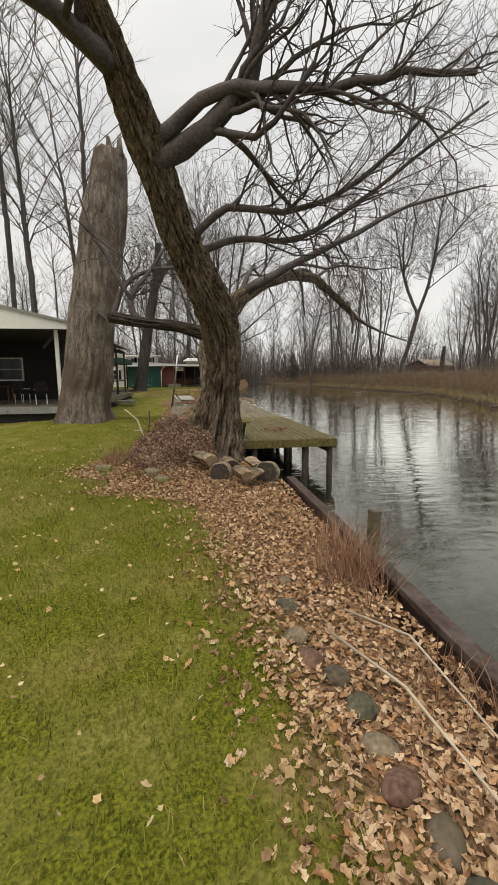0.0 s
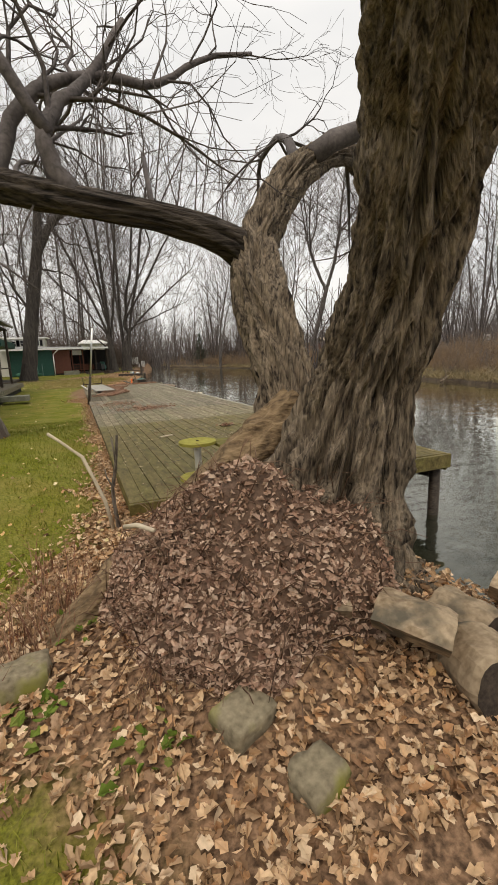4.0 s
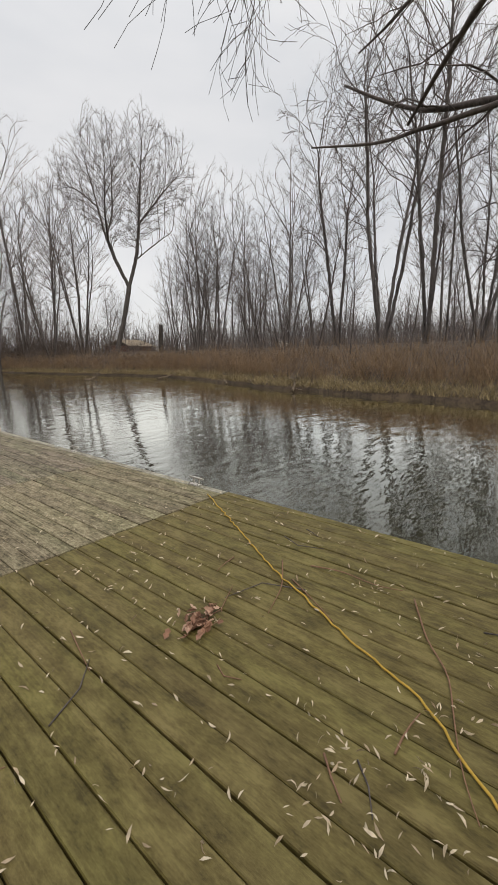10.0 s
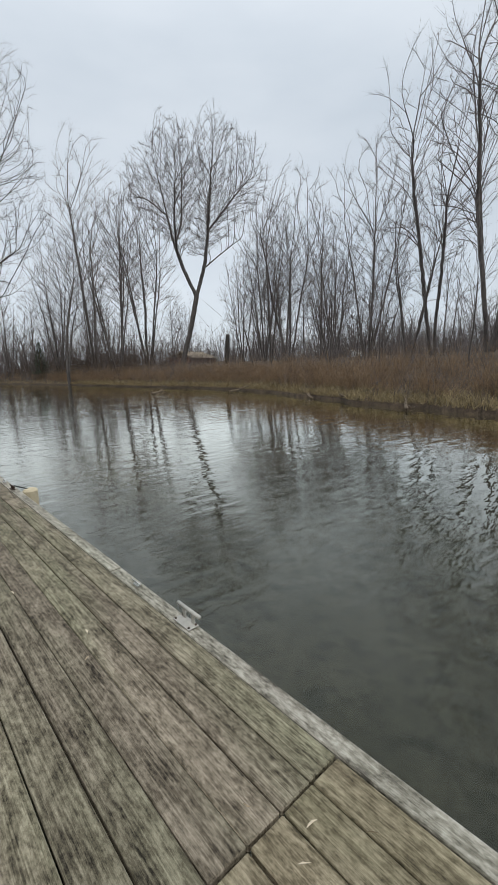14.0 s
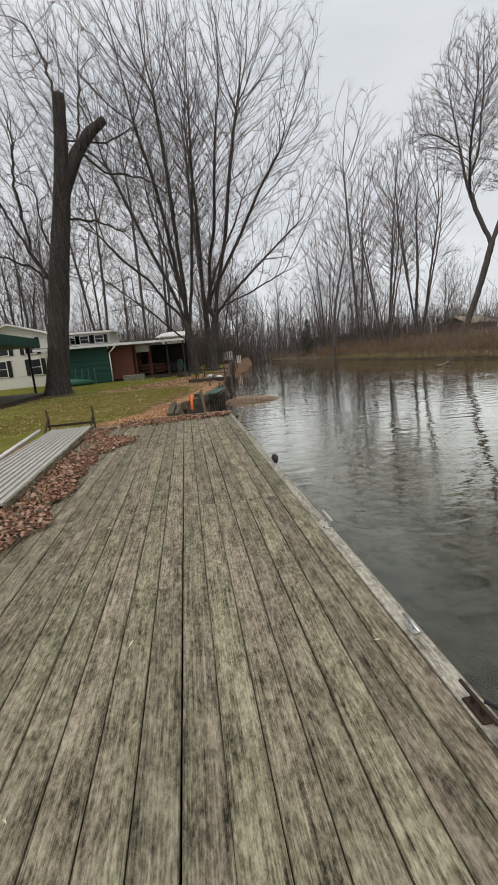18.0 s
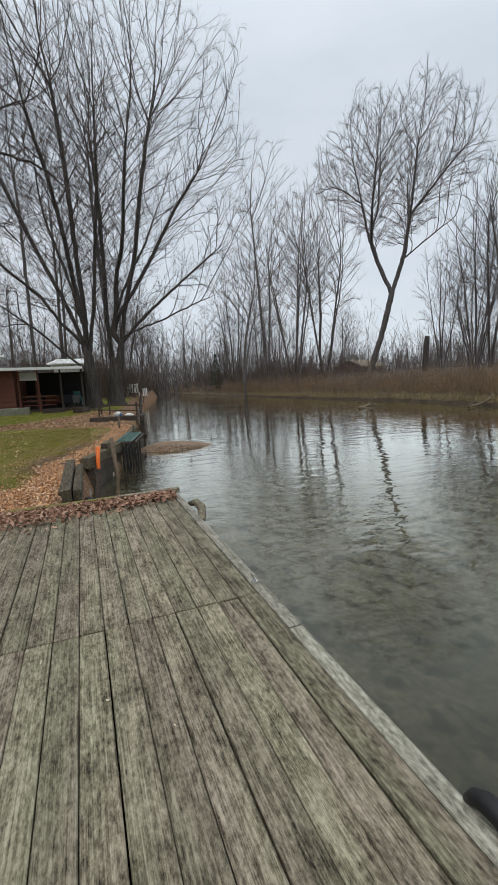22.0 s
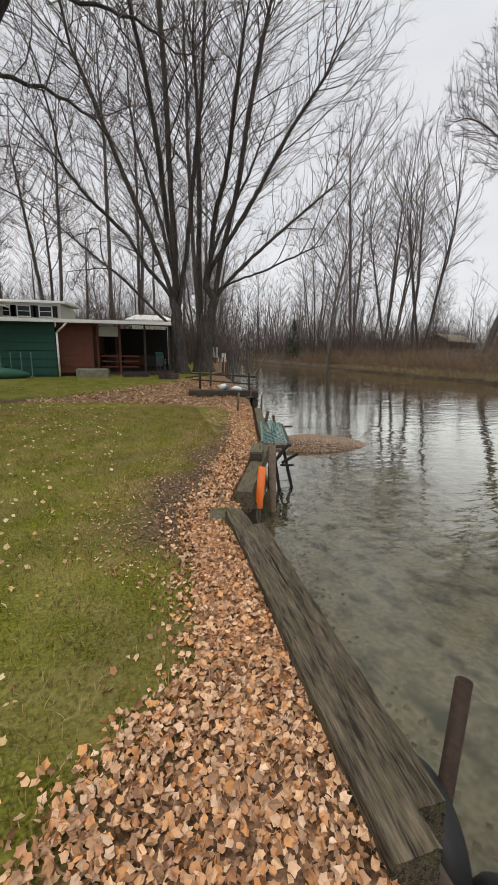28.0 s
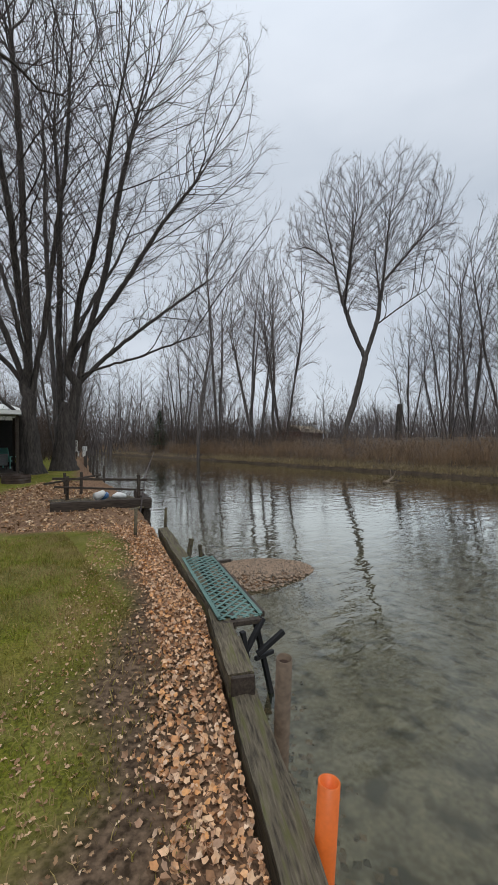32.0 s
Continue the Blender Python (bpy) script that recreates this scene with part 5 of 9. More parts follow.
M_CUTWOOD = material("split_tan_wood", (0.14, 0.095, 0.052), (0.42, 0.31, 0.19), 5.0, 0.85, 0.4, (2, 9, 9), 30.0)
M_MOSSBLOCK = material("mossy_pale_block", (0.11, 0.088, 0.055), (0.32, 0.265, 0.175), 6.0, 0.95, 0.5, fine=35.0, spots=(0.19, 0.185, 0.03), spot_scale=4.0, spot_at=(0.5, 0.66))
M_TARP = plain("green_tarpaulin", (0.03, 0.12, 0.075), 0.5)
M_GRAVEL = coloured_by_piece("bar_gravel", [(0.10, 0.08, 0.06), (0.26, 0.19, 0.135), (0.34, 0.24, 0.165), (0.16, 0.125, 0.095)])


def fissured(name, pts, radii, mat, parent=None, sides=40, step=0.09, ridge=0.10, freq=7.0, seed=0, knots=0.12, flare=None, label="", braid=1.9):
    """A trunk as a tube with braided bark ridges and broad swellings."""
    pts = [Vector(p) for p in pts]
    seg = [(pts[i + 1] - pts[i]).length for i in range(len(pts) - 1)]
    total = sum(seg)
    n = max(int(total / step), 4)
    cum = np.concatenate([[0], np.cumsum(seg)])
    # smooth the skeleton
    def at(s):
        return Vector([float(np.interp(s, cum, [p[k] for p in pts])) for k in range(3)])
    line = [at(total * i / n) for i in range(n + 1)]
    for _ in range(max(2, int(0.25 / step))):
        line = [line[0]] + [(line[i - 1] + 2 * line[i] + line[i + 1]) / 4 for i in range(1, n)] + [line[n]]
    verts, faces, up = [], [], None
    for i, p in enumerate(line):
        s = total * i / n
        r = float(np.interp(s, cum, radii))
        d = (line[min(i + 1, n)] - line[max(i - 1, 0)]).normalized()
        up = d.orthogonal() if up is None else up
        up = (up - d * up.dot(d)).normalized()
        side = d.cross(up)
        for k in range(sides):
            a = 2 * math.pi * k / sides
            c, q = math.cos(a), math.sin(a)
            b = 0.55 - 2.2 * abs(noise.noise((c * freq + seed, q * freq, s * braid))) + 0.5 * noise.noise((c * freq * 2.6, q * freq * 2.6 + seed, s * braid * 2.4))
            w = noise.noise((c * 1.2 + seed * 3, q * 1.2, s * 0.7))
            f = 1 + ridge * b + knots * w
            if flare:
                f += flare[1] * max(0, 1 - s / flare[0]) ** 2 * (1 + 0.7 * math.sin(a * 5 + seed))
            verts.append(p + r * f * (c * up + q * side))
    for i in range(n):
        for k in range(sides):
            a, b = i * sides + k, i * sides + (k + 1) % sides
            faces.append((a, b, b + sides, a + sides))
    faces.append(tuple(n * sides + k for k in range(sides)))
    return mesh_object(name, verts, faces, mat, parent, label, True)


def sprays(big, small, pts, r0, r1, rng, count, length, depth=2, spread=0.8, up=0.1, kids=3, start=0.25, sides=6, wig=0.18, droop=0.0, min_r=0.012, seg=2):
    """A limb along a line of points, and side branches off it."""
    pts = [Vector(p) for p in pts]
    fine = []
    for i in range(len(pts) - 1):
        for k in range(3):
            fine.append(pts[i].lerp(pts[i + 1], k / 3))
    fine.append(pts[-1])
    for _ in range(2):
        fine = [fine[0]] + [(fine[i - 1] + 2 * fine[i] + fine[i + 1]) / 4 for i in range(1, len(fine) - 1)] + [fine[-1]]
    n = len(fine) - 1
    fine = [p + Vector((rng.gauss(0, 1), rng.gauss(0, 1), rng.gauss(0, 1))) * r0 * 0.15 for p in fine]
    rad = [r0 + (r1 - r0) * i / n for i in range(n + 1)]
    big.add(fine, rad, sides, 0.16, rng)
    for c in range(count):
        s = start + (1 - start) * (c + rng.random()) / count
        i = min(int(s * n), n - 1)
        p = fine[i].lerp(fine[i + 1], s * n - i)
        e = (fine[i + 1] - fine[i]).normalized()
        a = e.orthogonal().normalized()
        a.rotate(Matrix.Rotation(rng.uniform(0, 2 * math.pi), 3, e))
        d = (e + a * math.tan(min(spread * rng.uniform(0.6, 1.3), 1.3)) + Vector((0, 0, up - droop * rng.random()))).normalized()
        grow(big, small, p, d, length * rng.uniform(0.6, 1.2) * (1.15 - 0.4 * s), min(rad[i] * 0.42, 0.04 + r0 * 0.12), depth, rng, spread, up - droop, kids, 5, min_r, wig, 0.66, seg)


# ---- old dock ----
dock = thing("dock", "long weathered timber dock with mossy wet near section", "dock")
PLANKS = {}


def plank_mesh(w, length, mat):
    key = (round(w, 3), round(length, 3), mat.name)
    if key not in PLANKS:
        bm = box(w, length, 0.038, None, 0.005)
        me = bpy.data.meshes.new("plank")
        bm.to_mesh(me)
        bm.free()
        me.materials.append(mat)
        PLANKS[key] = me
    return PLANKS[key]


def lay_plank(x, y0, y1, w, mat, rng):
    length = round((y1 - y0) * 20) / 20
    ob = new("plank", plank_mesh(w, length, mat))
    ob.parent = dock
    ob.matrix_basis = pose(x + rng.gauss(0, 0.0012), (y0 + y1) / 2, -0.019 + rng.gauss(0, 0.0018), 0, rng.gauss(0, 0.35), rng.gauss(0, 0.02))


def build_dock():
    rng = random.Random(5)
    y_wet = 5.53
    pitch = (DOCK_W - 0.10) / 27
    lay_x = [-0.10 - pitch * (i + 0.5) for i in range(27)]
    lay_plank(-0.048, 0, y_wet - 0.005, 0.094, M_PLANK_WET, rng)
    for a, b in ((y_wet, 9.95), (9.955, 14.2), (14.205, 18.4), (18.405, DOCK_L)):
        lay_plank(-0.048, a, b - 0.005, 0.092, M_PLANK_EDGE, rng)
    breaks = [y_wet, 7.83, 12.1, 15.75, 18.9, DOCK_L]
    for i, x in enumerate(lay_x):
        lay_plank(x, 0, y_wet - 0.006, pitch - 0.007, M_PLANK_WET, rng)
        mine = list(breaks)
        if i == 7:
            mine[3] = 14.29
        if i % 9 == 4:
            mine[2] = 10.6
        for a, b in zip(mine, mine[1:]):
            lay_plank(x, a + 0.003, b - 0.003, pitch - 0.0055, M_PLANK_TAN if a < 6 else M_PLANK_STAIN if 12 < a < 13 and i > 15 else M_PLANK_DRY, rng)
    for x in (-0.025, -2.1, -DOCK_W + 0.025):
        for a, b in ((0.0, y_wet), (y_wet, DOCK_L)):
            part("side_beam" if x != -2.1 else "joist", box(0.045, b - a - 0.004, 0.2, pose(x, (a + b) / 2, -0.142), 0.004), M_DARKWOOD if x == -2.1 else M_PLANK_WET if a == 0 else M_BEAM, dock)
    part("end_beam", box(DOCK_W + 0.01, 0.05, 0.19, pose(-DOCK_W / 2, -0.027, -0.10), 0.005), M_PLANK_WET, dock, "mossy front beam")
    for k in range(1, 12):
        part("joist", box(DOCK_W - 0.1, 0.045, 0.16, pose(-DOCK_W / 2, k * 1.9, -0.125)), M_DARKWOOD, dock)
    for k in range(12):
        for x in (-0.12, -0.75, -2.0):
            y = 0.10 + k * 1.97
            bm = rod((x, y, -0.045), (x + rng.gauss(0, 0.02), y + rng.gauss(0, 0.02), -2.3), 0.075, 0.08, 12)
            part("post", bm, M_DARKWOOD, dock, smooth=True)
    part("stringer", box(0.09, DOCK_L - 0.3, 0.14, pose(-0.14, DOCK_L / 2, -0.29), 0.004), M_DARKWOOD, dock)


# ---- scatter ----
def leaf_shape(rng, size, narrow):
    """One curled leaf: a folded blade with a few lobes, as points about the origin and faces."""
    w = size * (0.24 if narrow else rng.uniform(0.55, 0.8))
    curl = rng.uniform(-0.5, 0.5) * size
    if narrow:
        bend = rng.uniform(-0.09, 0.09) * size
        pts = [(0, -size / 2, curl * 0.3), (w * 0.5 + bend, -size * 0.12, 0.12 * size), (w * 0.36 + bend, size * 0.2, 0.1 * size), (0, size / 2, curl * 0.4),
               (-w * 0.3 + bend, size * 0.18, 0.02 * size), (-w * 0.45 + bend, -size * 0.15, 0.05 * size)]
        return pts, [(0, 1, 5), (1, 2, 4, 5), (2, 3, 4)]
    fold = rng.uniform(0.05, 0.35) * size
    pts = [(0, -size * 0.5, 0), (w * 0.5, -size * 0.15, fold), (w * 0.3, size * 0.05, fold * 0.6), (w * 0.45, size * 0.28, fold + curl * 0.4), (0, size * 0.55, curl),
           (-w * 0.45, size * 0.28, fold + curl * 0.2), (-w * 0.3, size * 0.05, fold * 0.6), (-w * 0.5, -size * 0.15, fold)]
    return pts, [(0, 1, 2), (0, 2, 4), (2, 3, 4), (0, 4, 6), (4, 5, 6), (0, 6, 7)]


def maple_shape(rng, size):
    """A five-lobed curled leaf with a stalk end."""
    curl, fold = rng.uniform(-0.25, 0.6), rng.uniform(-0.1, 0.5)
    pts = [(0, -0.06 * size, 0)]
    for a, q in ((-90, 0.34), (-48, 0.40), (-22, 0.34), (12, 0.50), (40, 0.36), (90, 0.56), (140, 0.36), (168, 0.50), (202, 0.34), (228, 0.40)):
        q *= size * rng.uniform(0.85, 1.12)
        x, y = q * math.cos(radians(a)), q * math.sin(radians(a))
        pts.append((x * (1 - 0.25 * abs(fold)), y, curl * q * q / size + fold * abs(x)))
    return pts, [(0, k, k + 1 if k < 10 else 1) for k in range(1, 11)]


def scatter_leaves(name, label, mat, places, size, rng, narrow=False, tilt=0.45, lift=0.015, lobed=False):
    verts, faces = [], []
    for x, y, z in places:
        pts, fs = maple_shape(rng, size * rng.uniform(0.55, 1.3)) if lobed else leaf_shape(rng, size * rng.uniform(0.6, 1.25), narrow)
        m = pose(x, y, z + lift * rng.random(), math.degrees(rng.gauss(0, tilt)), math.degrees(rng.gauss(0, tilt)), rng.uniform(0, 360))
        b = len(verts)
        verts += [m @ Vector(p) for p in pts]
        faces += [tuple(i + b for i in f) for f in fs]
    return tagged(mesh_object(name, verts, faces, mat), label, "leaves", kind="stuff")


def on_ground(x, y, lift=0.01):
    return (x, y, float(ground_z(x, y)) + 0.03 * noise.noise((x * 1.3, y * 1.3, 0)) + lift)


def scatter_shrubs(name, label, mat, places, height, stems, width, rng, category="brush", fan=0.35, forks=2, patchy=0.0):
    """Clumps of thin stems that fan out from one foot, each with side shoots."""
    verts, faces = [], []

    def shoot(p, q, w, a):
        b = len(verts)
        dx, dy = math.cos(a) * w / 2, math.sin(a) * w / 2
        verts.extend([(p[0] - dx, p[1] - dy, p[2]), (p[0] + dx, p[1] + dy, p[2]), q])
        faces.append((b, b + 1, b + 2))

    for x, y, z in places:
        tall = height * rng.choice((0.35, 0.5, 0.6, 0.7, 0.8, 0.9, 1.0, 1.25)) * (1 + patchy * (0.9 * noise.noise((x * 0.35, y * 0.35, 3)) + 0.5 * noise.noise((x * 1.1, y * 1.1, 9))))
        for k in range(stems):
            h, a = tall * rng.uniform(0.5, 1.1), rng.uniform(0, 6.283)
            lx, ly = rng.gauss(0, fan) * h, rng.gauss(0, fan) * h
            p = (x + rng.gauss(0, 0.12) * height, y + rng.gauss(0, 0.12) * height, z - 0.05)
            q = (p[0] + lx, p[1] + ly, z + h)
            shoot(p, q, width * rng.uniform(0.6, 1.4), a)
            for f in range(forks):
                s = rng.uniform(0.3, 0.85)
                m = tuple(u + (v - u) * s for u, v in zip(p, q))
                ln = h * rng.uniform(0.2, 0.45)
                shoot(m, (m[0] + rng.gauss(0, 0.6) * ln + lx * 0.3, m[1] + rng.gauss(0, 0.6) * ln + ly * 0.3, m[2] + ln * rng.uniform(0.3, 1.0)), width * 0.6, rng.uniform(0, 6.283))
    return tagged(mesh_object(name, verts, faces, mat), label, category, kind="stuff")


def scatter_blades(name, label, mat, places, height, width, rng, category="grass", lean=0.35):
    verts, faces = [], []
    for x, y, z in places:
        a, h, w = rng.uniform(0, 6.283), height * rng.uniform(0.5, 1.3), width * rng.uniform(0.6, 1.3)
        dx, dy = math.cos(a) * w / 2, math.sin(a) * w / 2
        lx, ly = rng.gauss(0, lean) * h, rng.gauss(0, lean) * h
        b = len(verts)
        verts += [(x - dx, y - dy, z - 0.02), (x + dx, y + dy, z - 0.02), (x + lx * 0.4 + dx * 0.6, y + ly * 0.4 + dy * 0.6, z + h * 0.55), (x + lx * 0.4 - dx * 0.6, y + ly * 0.4 - dy * 0.6, z + h * 0.55), (x + lx, y + ly, z + h)]
        faces += [(b, b + 1, b + 2, b + 3), (b + 3, b + 2, b + 4)]
    return tagged(mesh_object(name, verts, faces, mat), label, category, kind="stuff")


# ---- willow over the dock's near end ----
def build_willow():
    rng = random.Random(11)
    t = thing("willow_tree", "old leaning willow with fissured brown bark and bare crown", "tree")
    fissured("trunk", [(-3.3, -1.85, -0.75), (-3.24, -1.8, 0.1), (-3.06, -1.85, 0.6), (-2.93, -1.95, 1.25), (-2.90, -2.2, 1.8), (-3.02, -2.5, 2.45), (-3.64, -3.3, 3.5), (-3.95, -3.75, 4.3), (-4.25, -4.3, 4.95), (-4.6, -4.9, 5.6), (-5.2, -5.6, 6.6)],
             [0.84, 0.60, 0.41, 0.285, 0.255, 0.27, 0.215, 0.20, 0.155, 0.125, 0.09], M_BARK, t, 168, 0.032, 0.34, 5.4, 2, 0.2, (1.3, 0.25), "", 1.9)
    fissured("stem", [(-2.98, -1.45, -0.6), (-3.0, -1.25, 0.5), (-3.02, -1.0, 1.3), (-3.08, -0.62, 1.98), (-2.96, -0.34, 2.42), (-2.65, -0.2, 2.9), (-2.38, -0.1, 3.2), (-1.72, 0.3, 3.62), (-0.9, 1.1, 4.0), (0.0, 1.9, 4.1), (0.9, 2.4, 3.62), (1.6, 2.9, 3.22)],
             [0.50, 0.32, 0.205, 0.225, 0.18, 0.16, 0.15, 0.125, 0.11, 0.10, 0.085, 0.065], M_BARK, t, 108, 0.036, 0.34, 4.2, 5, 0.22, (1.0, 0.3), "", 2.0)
    fissured("limb", [(-2.98, -0.36, 2.2), (-3.15, -0.38, 2.40), (-3.5, -0.43, 2.5), (-3.9, -0.47, 2.56), (-4.5, -0.48, 2.62), (-5.1, -0.3, 2.74)], [0.13, 0.15, 0.12, 0.104, 0.100, 0.112], M_LIMB, t, 48, 0.05, 0.24, 2.6, 8, 0.16, None, "", 1.0)
    big, small = Tubes(), Tubes()
    S = lambda *a, **k: sprays(big, small, *a, wig=0.26, seg=4, **{"kids": 4, **k})
    S([(-4.25, -4.3, 4.85), (-4.6, -4.75, 4.95), (-5.1, -5.1, 5.05), (-6.2, -5.6, 5.6)], 0.13, 0.05, rng, 8, 1.6)
    S([(-3.9, -3.75, 4.15), (-3.42, -3.9, 4.39), (-2.81, -4.1, 4.85), (-2.6, -4.3, 5.4), (-2.3, -4.5, 6.4)], 0.15, 0.06, rng, 17, 1.5)
    S([(-3.9, -3.85, 4.35), (-3.28, -4.0, 4.85), (-2.7, -4.3, 4.83), (-1.89, -4.7, 4.58), (-1.24, -5.1, 4.64), (-0.6, -5.3, 4.5)], 0.10, 0.025, rng, 22, 1.2, up=0.25)
    S([(-3.5, -3.1, 3.4), (-2.94, -3.2, 4.0), (-2.2, -3.6, 3.68), (-1.39, -4.0, 3.85), (-0.63, -4.4, 4.6)], 0.07, 0.022, rng, 20, 1.1, up=0.25)
    S([(-3.4, -3.0, 3.3), (-2.67, -3.0, 3.6), (-1.99, -3.4, 3.35), (-0.99, -3.8, 3.97), (0.5, -4.0, 5.1)], 0.06, 0.018, rng, 20, 1.2, up=0.25)
    S([(1.5, 2.85, 3.27), (2.3, 3.2, 2.95), (3.1, 3.5, 2.75), (4.2, 3.8, 2.5)], 0.055, 0.012, rng, 6, 0.8, depth=1)
    S([(1.35, 2.7, 3.35), (1.42, 2.66, 3.0), (1.4, 2.63, 2.74)], 0.055, 0.03, rng, 2, 0.25, depth=0)
    S([(1.2, 2.5, 3.48), (1.6, 3.3, 3.72), (1.7, 4.2, 3.9), (1.5, 5.0, 4.4)], 0.05, 0.012, rng, 6, 0.8, up=0.05)
    S([(1.6, 3.3, 3.72), (1.3, 3.9, 3.6), (1.1, 4.4, 3.5), (0.7, 4.9, 3.5)], 0.03, 0.008, rng, 4, 0.6, up=0.0)
    S([(-2.2, -0.1, 3.35), (-1.47, -0.19, 3.77), (-0.3, -0.3, 4.3), (1.42, -0.1, 5.3), (3.7, 0.3, 6.0)], 0.11, 0.02, rng, 15, 1.5, up=0.15, droop=0.2)
    S([(-2.4, -0.1, 3.2), (-1.9, 0.9, 4.1), (-1.6, 2.5, 4.5), (-0.9, 4.2, 4.3)], 0.07, 0.018, rng, 13, 1.3, up=-0.1, droop=0.35)
    S([(-0.9, 1.1, 4.0), (-0.2, 2.2, 4.5), (0.6, 3.2, 4.2), (1.3, 4.2, 3.7)], 0.06, 0.015, rng, 6, 0.9, up=-0.1, droop=0.3)
    S([(0.0, 1.9, 4.1), (0.8, 2.7, 4.7), (1.6, 3.9, 5.1), (2.4, 5.3, 5.2)], 0.05, 0.012, rng, 5, 1.0, up=0.0, droop=0.25)
    # off the cut limb
    S([(-4.5, -0.48, 2.64), (-4.66, -0.47, 2.9), (-4.67, -0.4, 3.15), (-4.45, -0.15, 3.5), (-4.25, 0.05, 3.75), (-3.9, 0.3, 4.4)], 0.078, 0.03, rng, 9, 1.4, up=0.1, droop=0.15)
    S([(-5.05, -0.28, 2.75), (-4.97, -0.22, 3.0), (-4.85, -0.15, 3.35), (-4.6, -0.05, 3.62), (-4.2, 0.1, 3.8), (-3.6, 0.3, 3.92), (-3.2, 0.4, 4.3), (-2.5, 0.6, 4.6)], 0.075, 0.02, rng, 14, 1.1, up=0.05, droop=0.2)
    S([(-4.64, -0.45, 3.05), (-4.95, -0.4, 3.6), (-5.35, -0.3, 4.4), (-5.6, -0.2, 5.2)], 0.05, 0.02, rng, 8, 1.2, up=0.1, droop=0.1)
    S([(-4.9, -0.4, 2.66), (-4.95, 0.9, 3.4), (-4.8, 2.0, 3.8), (-4.5, 2.9, 3.9)], 0.026, 0.006, rng, 12, 0.7, up=-0.05, droop=0.3)
    S([(-3.9, -0.47, 2.56), (-3.75, 0.7, 3.5), (-3.5, 2.0, 4.1), (-3.2, 3.2, 3.7)], 0.03, 0.008, rng, 10, 0.9, up=-0.1, droop=0.4)
    S([(-4.75, -0.42, 2.66), (-4.9, -0.5, 2.35), (-4.95, -0.55, 2.1)], 0.010, 0.004, rng, 3, 0.3, depth=0)
    S([(-4.0, -0.46, 2.5), (-3.95, -0.52, 2.3), (-4.05, -0.6, 2.15)], 0.008, 0.003, rng, 3, 0.3, depth=0)
    for k in range(12):
        x = -3.3 - 1.7 * k / 15 + rng.gauss(0, 0.05)
        S([(x, -0.46, 2.58), (x + rng.gauss(0, 0.15), -0.35 + rng.gauss(0, 0.2), 3.3), (x + rng.gauss(0, 0.3), -0.25 + rng.gauss(0, 0.4), 3.9)], 0.006, 0.002, rng, 2, 0.4, depth=0)
    # suckers on the stem
    for k in range(14):
        S([(-2.75, -1.0, 1.0 + k * 0.02), (-2.6 + rng.gauss(0, 0.1), -0.9 + rng.gauss(0, 0.12), 1.5), (-2.5 + rng.gauss(0, 0.2), -0.8 + rng.gauss(0, 0.25), 2.0)], 0.008, 0.003, rng, 2, 0.3, depth=0)
    big.build("crown", M_TWIG, t)
    small.build("crown_haze", M_TWIG, t)
    # roots and burl at the foot
    fissured("root", [(-3.0, -1.2, 0.95), (-3.45, -1.26, 0.62), (-4.0, -1.42, 0.28), (-4.5, -1.62, 0.05), (-4.95, -1.8, -0.22)], [0.25, 0.25, 0.21, 0.17, 0.10], M_ROOT, t, 56, 0.05, 0.16, 2.6, 14, 0.3, None, "pale fibrous root", 3.2)
    for k, (a, ln, r) in enumerate(((215, 1.0, 0.14), (245, 0.8, 0.12), (80, 0.7, 0.12))):
        c, s = math.cos(radians(a)), math.sin(radians(a))
        p0 = Vector((-3.0 + c * 0.3, -1.6 + s * 0.3, 0.42))
        p2 = Vector((-3.0 + c * ln, -1.6 + s * ln, 0))
        p2.z = float(ground_z(p2.x, p2.y)) - 0.05
        p1 = (p0 + p2) / 2 + Vector((0, 0, 0.12))
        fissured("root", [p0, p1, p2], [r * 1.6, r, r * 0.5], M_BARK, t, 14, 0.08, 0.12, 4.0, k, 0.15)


# ---- dead trunk beside the porch ----
def build_snag():
    t = thing("dead_tree_trunk", "tall broken grey tree trunk with deep furrowed bark", "tree")
    fissured("trunk", [(-6.86, 4.6, -0.25), (-6.80, 4.6, 0.6), (-6.45, 4.65, 3.2), (-5.85, 4.75, 6.6), (-5.62, 4.8, 8.2)], [0.92, 0.79, 0.68, 0.62, 0.48], M_SNAG, t, 128, 0.07, 0.07, 4.6, 4, 0.10, (1.1, 0.16), "", 1.1)
    rng = random.Random(3)
    big = Tubes()
    for k in range(7):
        a = rng.uniform(0, 6.28)
        big.add([(-5.55 + 0.35 * math.cos(a), 4.8 + 0.35 * math.sin(a), 8.0), (-5.55 + 0.38 * math.cos(a), 4.82 + 0.38 * math.sin(a), 8.25 + rng.random() * 0.3)], [0.14, 0.05], 6, 0.3, rng)
    big.build("splinter", M_SNAG, t)
    twig = Tubes()
    sm = Tubes()
    sprays(twig, sm, [(-6.3, 4.2, 3.6), (-5.7, 3.7, 3.1), (-5.0, 3.2, 2.5)], 0.04, 0.012, rng, 5, 0.8, depth=1)
    twig.build("dead_branch", M_TWIG, t)
    sm.build("dead_spray", M_TWIG, t)


